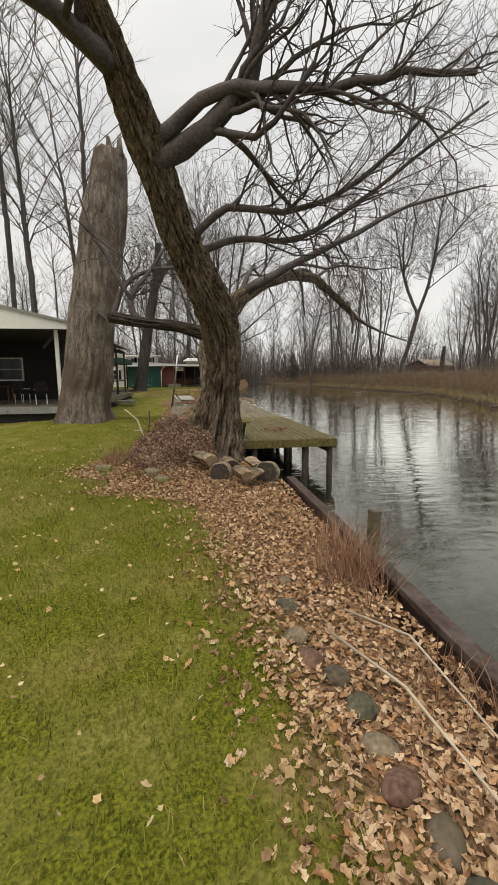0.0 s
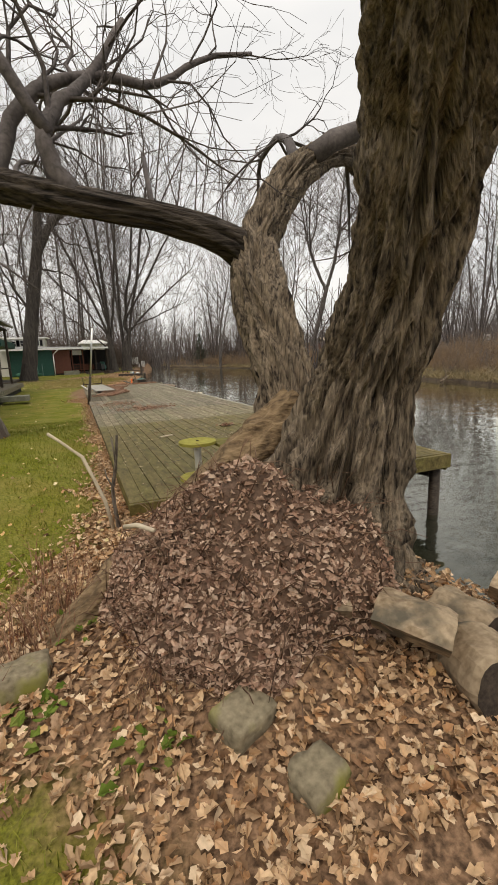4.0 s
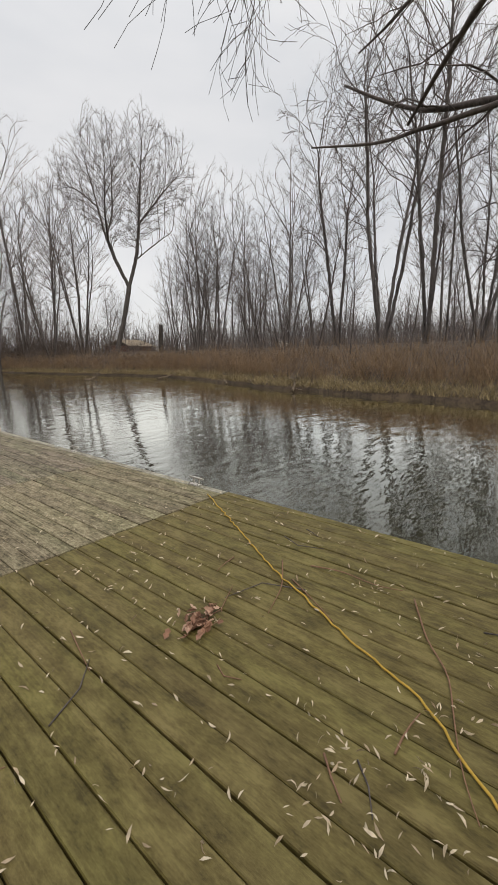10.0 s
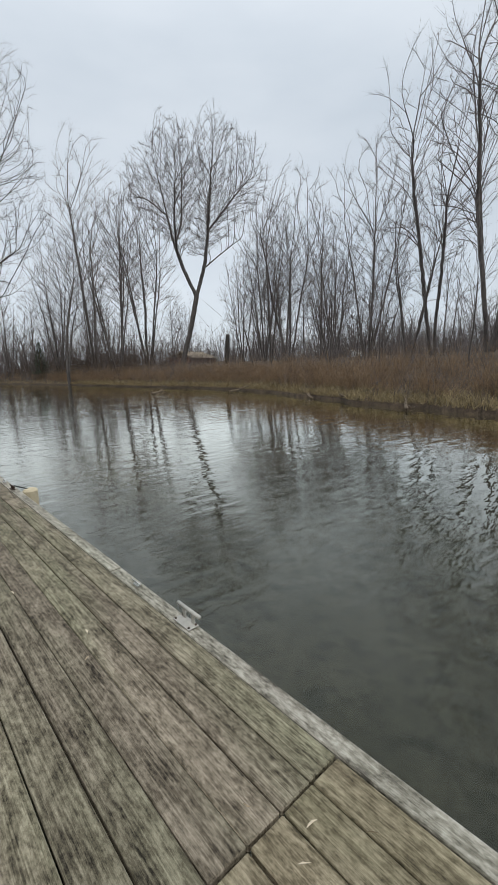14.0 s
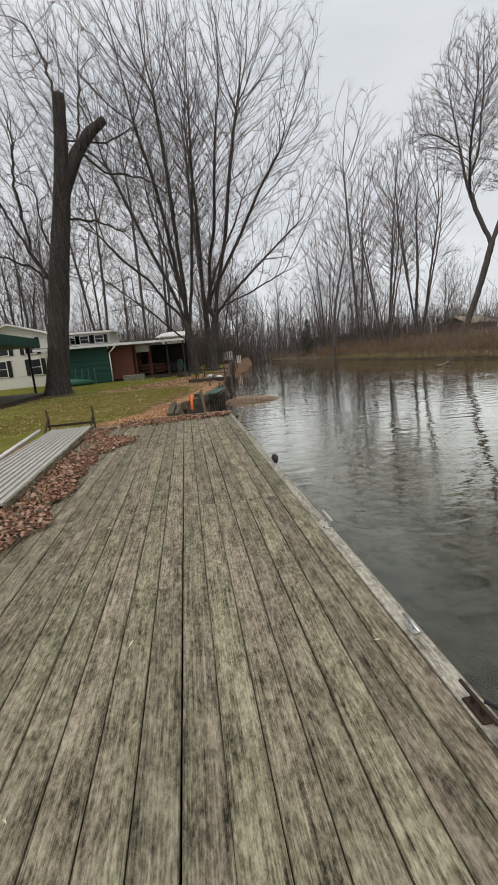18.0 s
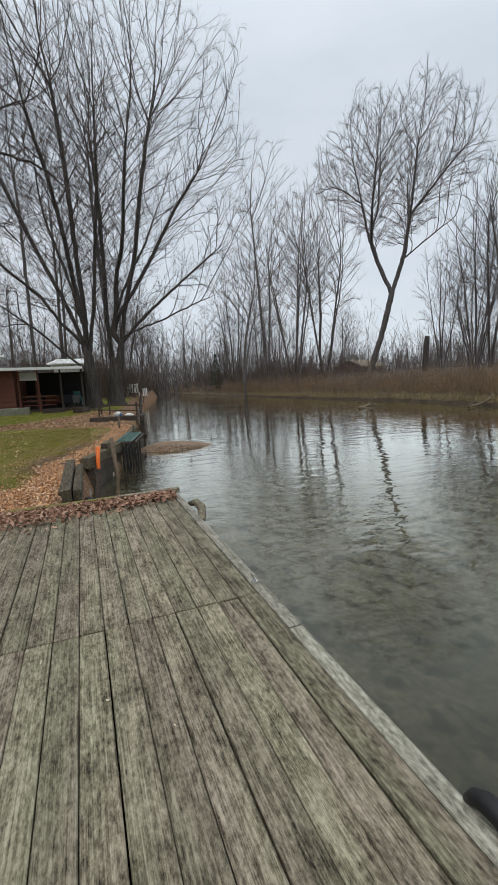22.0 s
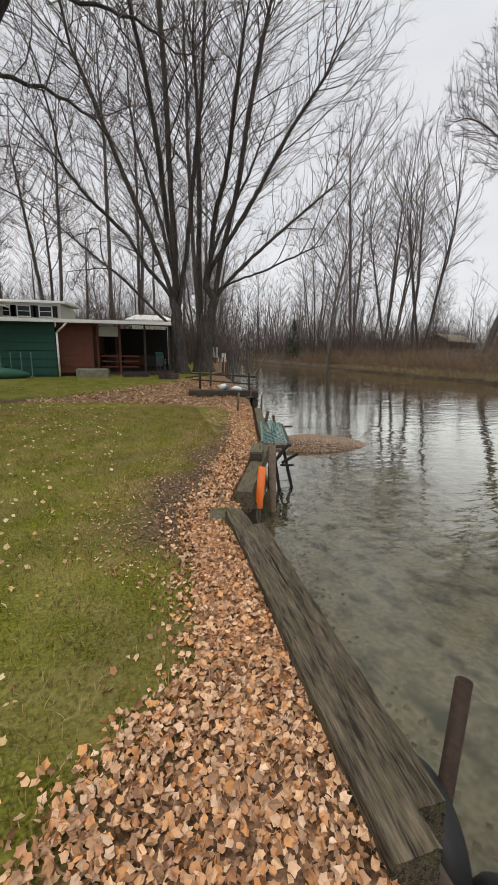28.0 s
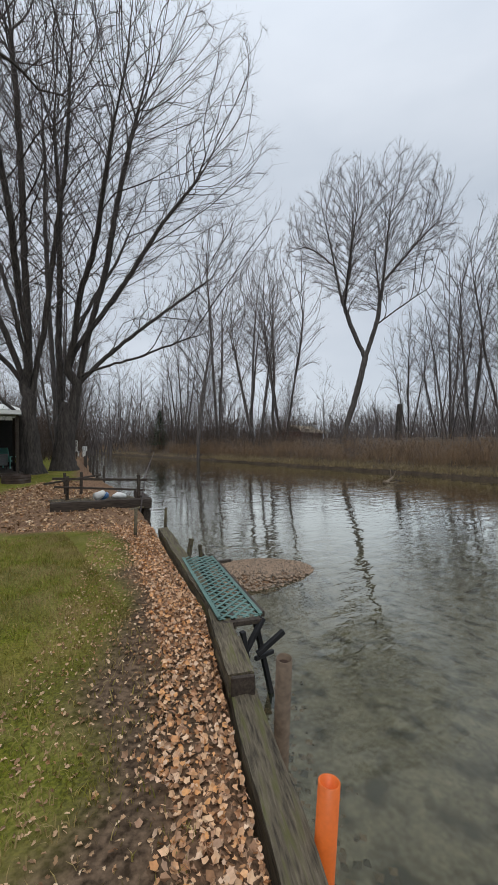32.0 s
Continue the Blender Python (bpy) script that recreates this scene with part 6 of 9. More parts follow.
# ---- lawn edge at the start ----
def rock(name, label, size, at, mat, seed, group, square=False):
    rng = random.Random(seed)
    bm = bmesh.new()
    if square:
        bmesh.ops.create_cube(bm, size=1.0)
        bmesh.ops.subdivide_edges(bm, edges=bm.edges[:], cuts=4, use_grid_fill=True)
        r = 0.86
    else:
        bmesh.ops.create_icosphere(bm, subdivisions=3, radius=0.5)
        r = 1.0
    for v in bm.verts:
        n = v.co.normalized() * 0.5
        v.co = v.co.lerp(n, 1 - r if square else 0)
        v.co *= 1 + 0.22 * noise.noise(v.co * 2.2 + Vector((seed, 0, 0))) + 0.06 * noise.noise(v.co * 7 + Vector((0, seed, 0)))
        v.co = Vector((v.co.x * size[0], v.co.y * size[1], v.co.z * size[2]))
    ob = part(name, bm, mat, None, "", True)
    ob.matrix_world = pose(at[0], at[1], at[2], rng.uniform(-12, 12), rng.uniform(-12, 12), rng.uniform(0, 360))
    return tagged(ob, label, "stone", group)


def build_start_lawn():
    rng = random.Random(21)
    wall = thing("bulkhead_wall", "rusty brown sheet-pile bulkhead along the river bank", "bulkhead", kind="structure")
    for k in range(14):
        y0 = -3.1 - k * 1.2
        part("panel", box(0.05, 1.19, 1.5, pose(-1.93 - 0.006 * (k % 2), y0 - 0.6, -0.93), 0.006), M_SHEET, wall)
    for k in range(6):
        part("cap", box(0.13, 2.79, 0.06, pose(-1.93, -3.1 - 1.4 - k * 2.8, -0.165), 0.006), M_SHEET, wall, "weathered flat cap")
    post = thing("mooring_post", "short weathered square post at the bulkhead", "post")
    part("post", box(0.10, 0.10, 1.6, pose(-1.80, -5.9, -0.62, 0, 2, 8), 0.008), M_BEAM, post)
    stones = ((-2.83, -6.5, 0.16), (-2.9, -6.88, 0.19), (-2.93, -7.22, 0.20), (-2.9, -7.45, 0.19), (-2.8, -7.64, 0.2), (-2.76, -7.88, 0.24), (-2.77, -8.1, 0.2), (-2.76, -8.28, 0.22), (-2.70, -8.5, 0.22), (-2.70, -8.75, 0.26), (-2.72, -9.1, 0.24), (-2.5, -6.6, 0.13))
    for k, (x, y, s) in enumerate(stones):
        rock("edging_stone", "round brown field stone half sunk among fallen leaves", (s * (0.72 + 0.35 * rng.random()), s * (0.62 + 0.3 * rng.random()), s * 0.5), on_ground(x, y, s * 0.06), (M_STONE, M_STONE_RED, M_STONE_TAN, M_STONE_OLIVE)[k * 7 % 4], 30 + k, "edging stones")
    # split firewood: rounds with a dark sawn end, and wedges
    def split_log(x, y, r, ln, turn, tip, lo, hi, dark):
        lr = thing("log_round" if hi - lo > 300 else "log_wedge", "thick sawn log piece with pale ragged bark and a dark end" if dark else "split tan firewood wedge lying among fallen leaves", "log", "cut logs")
        ax = pose(0, 0, 0, tip, 0, turn)
        c = Vector(on_ground(x, y, r * 0.62))
        whole = hi - lo > 300
        n = 26 if whole else 12
        ring = [] if whole else [(0.0, 0.0)]
        for q in range(n):
            a = radians(lo + (hi - lo) * q / (n if whole else n - 1))
            ring.append((math.cos(a), math.sin(a)))
        verts, faces, m = [], [], len(ring)
        for i in range(9):
            s = i / 8 - 0.5
            for u, v in ring:
                g = 1 + 0.10 * noise.noise((u * 2.3 + x * 9, v * 2.3, s * 2)) + 0.05 * noise.noise((u * 8 + y, v * 8, s * 9))
                g *= 0.94 if i in (0, 8) else 1.0
                e = s * ln * (1 + 0.05 * noise.noise((u * 3, v * 3, x)))
                verts.append(c + ax @ Vector((u * r * g, e, v * r * g)))
        for i in range(8):
            for q in range(m):
                a, b = i * m + q, i * m + (q + 1) % m
                faces.append((a, a + m, b + m, b))
        mesh_object("bark" if whole else "billet", verts, faces, M_LIME, lr)
        for k, row in enumerate((0, 8)):
            cap = [verts[row * m + q] for q in range(m)]
            mesh_object("cut_face", cap, [tuple(range(m)) if k == 0 else tuple(reversed(range(m)))], M_DARKWOOD if dark else M_CUTWOOD, lr, "dark sawn end" if dark else "")

    split_log(-3.34, -2.86, 0.20, 0.34, 38, 8, 30, 135, False)
    split_log(-3.06, -3.05, 0.165, 0.30, -14, -6, 0, 360, True)
    split_log(-2.92, -2.80, 0.16, 0.30, 10, 4, 0, 360, True)
    split_log(-2.80, -3.42, 0.19, 0.26, 30, 12, 20, 125, False)
    split_log(-2.58, -3.38, 0.18, 0.28, -26, -8, 40, 140, False)
    split_log(-2.30, -3.06, 0.19, 0.38, -20, -10, 0, 360, True)
    split_log(-2.50, -2.78, 0.17, 0.30, 24, 14, 25, 130, False)
    split_log(-3.59, -2.62, 0.10, 0.16, 62, 0, 30, 120, False)
    # half-sunk blocks and stones under the willow
    rock("mossy_block", "pale squared stone block with yellow-green moss", (0.27, 0.21, 0.24), on_ground(-5.07, -2.08, 0.0), M_MOSSBLOCK, 71, "blocks under the willow", True)
    rock("mossy_stone", "grey mossy stone half sunk in leaves", (0.22, 0.18, 0.17), on_ground(-4.16, -2.81, 0.01), M_MOSSBLOCK, 73, "blocks under the willow", True)
    rock("mossy_stone", "grey mossy stone half sunk in leaves", (0.19, 0.16, 0.15), on_ground(-3.99, -3.12, 0.0), M_MOSSBLOCK, 75, "blocks under the willow", True)
    for x, y, h, c in ((-5.02, -1.72, 0.30, 130), (-4.85, -1.45, 0.26, 90), (-5.2, -1.95, 0.2, 60), (-4.45, -2.5, 0.16, 50)):
        pl = [on_ground(x + rng.gauss(0, 0.09), y + rng.gauss(0, 0.09)) for _ in range(c)]
        scatter_blades("dry_grass", "tuft of brown dry grass under the willow", M_STRAW, pl, h, 0.006, rng, "grass", 0.4)
    # dry shrub and stalks
    for n, (x, y, h, c) in enumerate(((-2.25, -6.55, 0.44, 460), (-2.15, -5.9, 0.32, 160), (-2.2, -7.9, 0.25, 90), (-5.0, -1.0, 0.3, 70), (-3.3, -0.3, 0.5, 90))):
        pl = [on_ground(x + rng.gauss(0, 0.13), y + rng.gauss(0, 0.16)) for _ in range(c)]
        scatter_blades("dry_shrub", "reddish brown withered shrub with thin stalks", M_STRAW, pl, h, 0.007, rng, "shrub", 0.45)
    stalk = Tubes()
    stalk.add([on_ground(-2.55, -7.1, 0.1), on_ground(-2.35, -7.6, 0.2), on_ground(-2.3, -8.3, 0.14)], [0.008, 0.008, 0.005], 6)
    tagged(stalk.build("straw_stalk", M_PALEWOOD), "long dry pale stalk lying on leaves", "stalk")
    stalk = Tubes()
    stalk.add([on_ground(-2.75, -7.3, 0.1), on_ground(-2.6, -8.0, 0.22), on_ground(-2.45, -8.8, 0.1)], [0.008, 0.008, 0.005], 6)
    tagged(stalk.build("straw_stalk", M_PALEWOOD), "long dry pale stalk lying on leaves", "stalk")
    # root mound at the willow's foot, with withered vines and leaves on it
    hump, size = Vector((-3.72, -1.92, -0.25)), Vector((0.9, 0.86, 0.98))

    def hump_at(d):
        d = d.normalized()
        f = 1 + 0.16 * noise.noise(d * 2.1) + 0.07 * noise.noise(d * 6)
        return hump + Vector((d.x * size.x, d.y * size.y, d.z * size.z)) * f

    bm = bmesh.new()
    bmesh.ops.create_icosphere(bm, subdivisions=5, radius=1.0)
    for v in bm.verts:
        v.co = hump_at(v.co)
    tagged(part("root_mound", bm, M_MOUND, None, "", True), "mound of soil and old roots at the willow's foot", "mound")

    def on_hump():
        return Vector((rng.gauss(-0.25, 1), rng.gauss(-0.1, 1), abs(rng.gauss(0.25, 0.6))))

    heap = Tubes()
    pl = []
    for k in range(15000):
        p = hump_at(on_hump())
        pl.append((p.x, p.y, p.z + 0.008))
    scatter_leaves("mound_leaves", "dark reddish leaves caught in the vines", M_MOUNDLEAF, pl, 0.04, rng, False, 1.0)
    for k in range(1300):
        x, y, z = hump_at(on_hump()) + Vector((0, 0, 0.01))
        d = Vector((rng.gauss(0, 1), rng.gauss(0, 1), rng.gauss(0.2, 0.5))).normalized() * rng.uniform(0.1, 0.3)
        heap.add([Vector((x, y, z)), Vector((x, y, z)) + d * 0.5 + Vector((0, 0, 0.04)), Vector((x, y, z)) + d], [0.0035, 0.003, 0.0015], 3)
    tagged(heap.build("vine_heap", M_VINE), "tangle of withered brown vines on the willow's foot", "vines", kind="stuff")
    # weeds
    for n, (x, y) in enumerate(((-4.35, -1.9), (-4.0, -2.3), (-4.1, -0.6), (-4.25, -1.2), (-4.75, -1.75), (-4.2, -2.35), (-4.95, -2.35), (-4.5, -2.75), (-3.75, -2.2))):
        pl = [on_ground(x + rng.gauss(0, 0.08), y + rng.gauss(0, 0.08), 0.03) for _ in range(22)]
        scatter_leaves("green_weed", "small green weed among fallen leaves", M_GREENLEAF, pl, 0.06, rng)
    # dead branch standing at the dock's corner
    br = thing("fallen_branch", "dead forked branch propped at the dock corner", "branch")
    tb = Tubes()
    tb.add([(-4.46, -0.27, -0.2), (-4.52, -0.25, 0.15), (-4.60, -0.19, 0.38), (-4.67, -0.13, 0.56), (-4.74, -0.10, 0.62), (-4.83, -0.06, 0.70), (-4.94, -0.03, 0.79)], [0.017, 0.017, 0.016, 0.018, 0.014, 0.013, 0.015], 8, 0.25, rng)
    tb.build("bough", M_PALEWOOD, br)
    tb = Tubes()
    tb.add([(-4.42, -0.27, -0.2), (-4.44, -0.24, 0.1), (-4.44, -0.23, 0.25), (-4.40, -0.30, 0.45), (-4.385, -0.37, 0.6), (-4.37, -0.44, 0.78)], [0.02, 0.017, 0.016, 0.013, 0.012, 0.012], 8, 0.25, rng)
    tb.build("upright", M_SNAG, br)
    tb = Tubes()
    tb.add([(-4.395, -0.31, 0.5), (-4.40, -0.29, 0.62), (-4.41, -0.28, 0.74)], [0.009, 0.009, 0.008], 7, 0.2, rng)
    tb.add([(-4.44, -0.23, 0.27), (-4.48, -0.22, 0.36), (-4.49, -0.21, 0.44)], [0.008, 0.007, 0.004], 7, 0.2, rng)
    tb.build("fork", M_SNAG, br)
    stick = Tubes()
    stick.add([(-4.49, -1.95, 0.53), (-4.43, -2.04, 0.56), (-4.36, -2.13, 0.55)], [0.013, 0.014, 0.011], 9)
    tagged(stick.build("stick", M_PALEWOOD), "pale dry stick lying on the root mound", "stick")
    # white stick by the lawn, leaning stakes
    pole = thing("leaning_pole", "thin weathered grey pole leaning at the dock edge", "pole")
    part("lower_pole", rod((-4.32, 12.15, -0.3), (-4.14, 12.0, 0.9), 0.05, 0.045, 12), M_DARKWOOD, pole, smooth=True)
    part("upper_pole", rod((-4.14, 12.0, 0.88), (-3.92, 11.78, 2.55), 0.036, 0.034, 12), M_CHROME, pole, smooth=True)


# ---- bench and spool table on the dock ----
def build_dock_things():
    rng = random.Random(77)
    b = thing("picnic_bench", "low moss-green wooden bench with crossed legs", "bench", at=(-2.635, 0.46, 0), turn=1.5)
    for k in range(3):
        w = 0.165
        part("seat_board", box(1.12, w, 0.036, pose(0, -0.18 + k * 0.18, 0.402), 0.006), M_MOSSWOOD, b)
    for sx in (-0.40, 0.40):
        part("cleat_board", box(0.05, 0.50, 0.05, pose(sx, 0, 0.358), 0.004), M_DARKWOOD, b)
        for sgn in (-1, 1):
            part("leg", box(0.05, 0.07, 0.52, pose(sx + 0.03 * sgn, 0, 0.185, sgn * 44, 0, 0), 0.004), M_BEAM_WET, b)
    part("stretcher", box(0.80, 0.04, 0.06, pose(0, 0, 0.19), 0.004), M_DARKWOOD, b)
    s = thing("round_stool", "round mossy stool on a white pipe post", "stool", at=(-3.40, 0.53, 0))
    part("base_disc", rod((0, 0, 0.002), (0, 0, 0.03), 0.23, 0.225, 40), M_MOSSDISC, s, smooth=False)
    part("post", rod((0.0, 0, 0.03), (-0.005, 0.0, 0.42), 0.042, 0.042, 24), M_PVC, s, "chalky white pipe", True)
    part("top_disc", rod((0, 0, 0.42), (0, 0, 0.455), 0.215, 0.22, 40), M_MOSSDISC, s)
    part("bolt", rod((0, 0, 0.453), (0, 0, 0.463), 0.018, 0.016, 8), M_RUST, s)
    chip = part("wood_chip", box(0.05, 0.26, 0.02, None, 0.004), M_PALEWOOD, None)
    chip.matrix_world = pose(-3.20, 3.5, 0.012, 0, 0, -68)
    tagged(chip, "pale split stick lying on the planks", "stick")
    # twigs on the wet planks
    for k in range(22):
        x, y = rng.uniform(-3.6, -0.3), rng.uniform(0.8, 4.6)
        tb = Tubes()
        a, ln = rng.uniform(0, 6.28), rng.uniform(0.15, 0.55)
        d = Vector((math.cos(a), math.sin(a), 0)) * ln
        q = Vector((-d.y, d.x, 0)) * rng.uniform(-0.25, 0.25)
        tb.add([(x, y, 0.008), Vector((x, y, 0.012)) + d * 0.5 + q, Vector((x, y, 0.006)) + d], [0.004, 0.0035, 0.002], 4)
        tagged(tb.build("twig", M_TWIG if k % 2 else M_STRAW), "thin dry twig lying on the dock", "twig", "dock twigs")
    # slack yellow line left on the boards
    line = bent([(x, y, 0.012) for x, y in [(-0.23, 5.61), (-1.06, 4.09), (-1.41, 3.31), (-1.58, 2.84), (-1.87, 2.5), (-2.05, 2.28), (-2.24, 2.06)]], 0.05)
    tb = Tubes()
    tb.add([p + Vector((rng.gauss(0, 0.006), rng.gauss(0, 0.006), 0)) for p in line], [0.0062] * len(line), 7)
    rope = thing("rope", "thin ochre yellow rope lying slack on the planks", "rope")
    tb.build("strand", M_ROPE, rope)
    tb = Tubes()
    tb.add([line[-1] + Vector((0, 0, 0.004)), line[-1] + Vector((0.012, -0.035, 0.004)), line[-1] + Vector((0.014, -0.06, 0.004))], [0.014, 0.018, 0.012], 9)
    tb.build("end_knot", M_ROPE, rope)
    for pts in [[(-0.84, 3.13), (-1.22, 2.92), (-1.33, 2.79), (-1.56, 2.71), (-1.85, 2.6), (-1.99, 2.51)], [(-1.92, 2.82), (-1.83, 2.84), (-1.67, 2.81)], [(-2.09, 3.03), (-2.17, 2.99), (-2.21, 2.89)], [(-0.94, 4.07), (-1.22, 3.86), (-1.52, 3.75)], [(-0.88, 3.86), (-0.8, 3.63), (-0.85, 3.4), (-0.79, 3.22)], [(-1.12, 3.85), (-1.25, 3.59), (-1.35, 3.41)]]:
        tb = Tubes()
        way = bent([(x, y, 0.012) for x, y in pts], 0.06)
        tb.add(way, [0.0055 - 0.0035 * k / len(way) for k in range(len(way))], 5)
        tagged(tb.build("twig", M_STRAW), "long curved dry twig lying on the dock", "twig", "dock twigs")
    # cleats
    def cleat(y, x=-0.05, size=1.0, mat=M_CHROME, label="galvanised mooring cleat on the dock edge"):
        c = thing("mooring_cleat", label, "cleat", "dock cleats", at=(x, y, 0))
        part("base", box(0.05 * size, 0.13 * size, 0.012, pose(0, 0, 0.006), 0.003), mat, c)
        for s in (-1, 1):
            part("horn_post", box(0.018 * size, 0.018 * size, 0.04 * size, pose(0, s * 0.03 * size, 0.03 * size), 0.003), mat, c)
        part("bar", rod((0, -0.11 * size, 0.05 * size), (0, 0.11 * size, 0.05 * size), 0.011 * size, 0.009 * size, 10), mat, c, smooth=True)
    for y in (6.02, 8.98, 14.9):
        big = thing("mooring_bracket", "dull grey metal mooring bracket bolted to the dock edge", "bracket", "dock brackets", at=(-0.045, y, 0))
        part("plate", box(0.075, 0.17, 0.008, pose(0, 0, 0.005), 0.002), M_ALU, big)
        for sx in (-1, 1):
            for sy in (-1, 1):
                part("bolt", rod((sx * 0.025, sy * 0.07, 0.008), (sx * 0.025, sy * 0.07, 0.015), 0.008, 0.007, 6), M_RUST, big)
        for sy in (-1, 1):
            part("lug", box(0.010, 0.03, 0.062, pose(0.022, sy * 0.045, 0.038), 0.002), M_ALU, big)
        part("bar", rod((0.024, -0.115, 0.075), (0.024, 0.115, 0.075), 0.0125, 0.0125, 14), M_ALU, big, smooth=True)
    for y, s in ((9.6, 0.5), (13.55, 0.7), (19.08, 0.55)):
        cleat(y, -0.05, s)
    cleat(13.05, -0.06, 0.95, M_RUST, "dark rusty mooring cleat with rope turns")
    knob = Tubes()
    knob.add([(0.0, 16.97, 0.0), (0.005, 16.99, 0.035), (0.008, 17.03, 0.055), (0.008, 17.08, 0.055), (0.005, 17.12, 0.035), (0.0, 17.15, 0.0)], [0.018, 0.032, 0.038, 0.038, 0.032, 0.018], 12)
    tagged(knob.build("rubber_bumper", M_TYRE), "small black rubber bumper on the dock edge", "bumper")
    f = thing("dock_float", "round yellowed foam float hanging at the dock edge", "float")
    part("body", rod((0.115, 12.93, -0.34), (0.12, 12.93, -0.03), 0.088, 0.092, 32), M_FLOAT, f, smooth=False)
    part("rim", rod((0.12, 12.93, -0.031), (0.12, 12.93, -0.005), 0.092, 0.07, 32), M_FLOAT, f)
    part("rope", rod((-0.04, 13.04, 0.05), (0.1, 12.95, -0.01), 0.008, 0.008, 8), M_BLACK, f, smooth=True)
    bum = Tubes()
    bum.add([(0.03, 21.55, -0.02), (0.085, 21.4, 0.03), (0.10, 21.2, 0.01), (0.06, 21.02, -0.05), (0.03, 20.95, -0.12)], [0.03, 0.05, 0.055, 0.05, 0.03], 10, 0.15, rng)
    tagged(bum.build("dock_bumper", M_PLANK_DRY), "grey worn log bumper on the dock corner", "bumper")
    # boards across the far end
    e = thing("end_curb", "mossy yellow-green timber curb across the dock end", "curb", at=(0, 0, 0))
    part("board", box(0.95, 0.09, 0.07, pose(-0.45, 22.14, 0.035, 0, 0, 3), 0.008), M_PLANK_DRY, e)
    part("board", box(1.3, 0.08, 0.075, pose(-1.55, 22.08, 0.038, 0, 0, 1), 0.008), M_MOSSWOOD, e, "moss-green board")
    # gangway
    g = thing("gangway", "ribbed aluminium gangway lying on the bank", "gangway", at=(-3.52, 18.9, 0.11), turn=2.4)
    for k in range(9):
        part("rib", box(0.06, 5.3, 0.018, pose(-0.36 + k * 0.09, 0, 0.0), 0.006), M_ALU, g)
    part("deck", box(0.84, 5.3, 0.012, pose(0, 0, -0.016)), M_ALU, g)
    for s in (-1, 1):
        part("side_rail", box(0.03, 5.34, 0.09, pose(s * 0.425, 0, -0.03), 0.004), M_PLANK_DRY if s > 0 else M_ALU, g)
    rk = thing("gangway_stand", "dark low stand with two short stakes", "stand", at=(-3.75, 21.85, 0))
    part("crossbar", box(1.0, 0.05, 0.05, pose(0, 0, 0.16), 0.004), M_RUST, rk)
    for s in (-1, 1):
        part("stake", box(0.04, 0.04, 0.62, pose(s * 0.5, 0.12, 0.22, 8, 0, 0), 0.004), M_BEAM, rk)
        part("brace", rod((s * 0.48, -0.35, 0.02), (s * 0.5, 0.15, 0.36), 0.02, 0.02, 8), M_RUST, rk)
    wp = part("white_pole", rod((-4.1, 18.0, 0.06), (-4.35, 21.6, 0.12), 0.035, 0.035, 12), M_PVC, None, "", True)
    tagged(wp, "white plastic pole lying beside the gangway", "pole")


# ---- second bank: beams, tyres, pipes ----
def tyre(at, turn, tilt, r=0.24, w=0.085):
    t = thing("tyre_fender", "old black tyre standing against the bank timbers", "tyre", "bank tyres")
    t.matrix_world = pose(*at, tilt, 0, turn)
    bm = bmesh.new()
    n, m = 40, 14
    vs = []
    for i in range(n):
        a = 2 * math.pi * i / n
        row = []
        for k in range(m):
            b = 2 * math.pi * k / m
            rr = r + w * math.cos(b) * (1.0 + (0.05 if (i % 2 and abs(b) < 1.0) else 0))
            row.append(bm.verts.new((rr * math.cos(a), w * 1.15 * math.sin(b), rr * math.sin(a))))
        vs.append(row)
    for i in range(n):
        for k in range(m):
            bm.faces.new((vs[i][k], vs[(i + 1) % n][k], vs[(i + 1) % n][(k + 1) % m], vs[i][(k + 1) % m]))
    part("casing", bm, M_TYRE, t, "", True)
    for s in (-1, 1):
        bm = bmesh.new()
        ring = [(0.16, 0.07), (0.175, 0.075), (0.175, 0.06), (0.16, 0.055)]
        rows = [[bm.verts.new((q * math.cos(2 * math.pi * i / 32), s * y, q * math.sin(2 * math.pi * i / 32))) for q, y in ring] for i in range(32)]
        for i in range(32):
            for k in range(4):
                bm.faces.new((rows[i][k], rows[(i + 1) % 32][k], rows[(i + 1) % 32][(k + 1) % 4], rows[i][(k + 1) % 4]))
        part("bead", bm, M_TYRE, t, "", True)


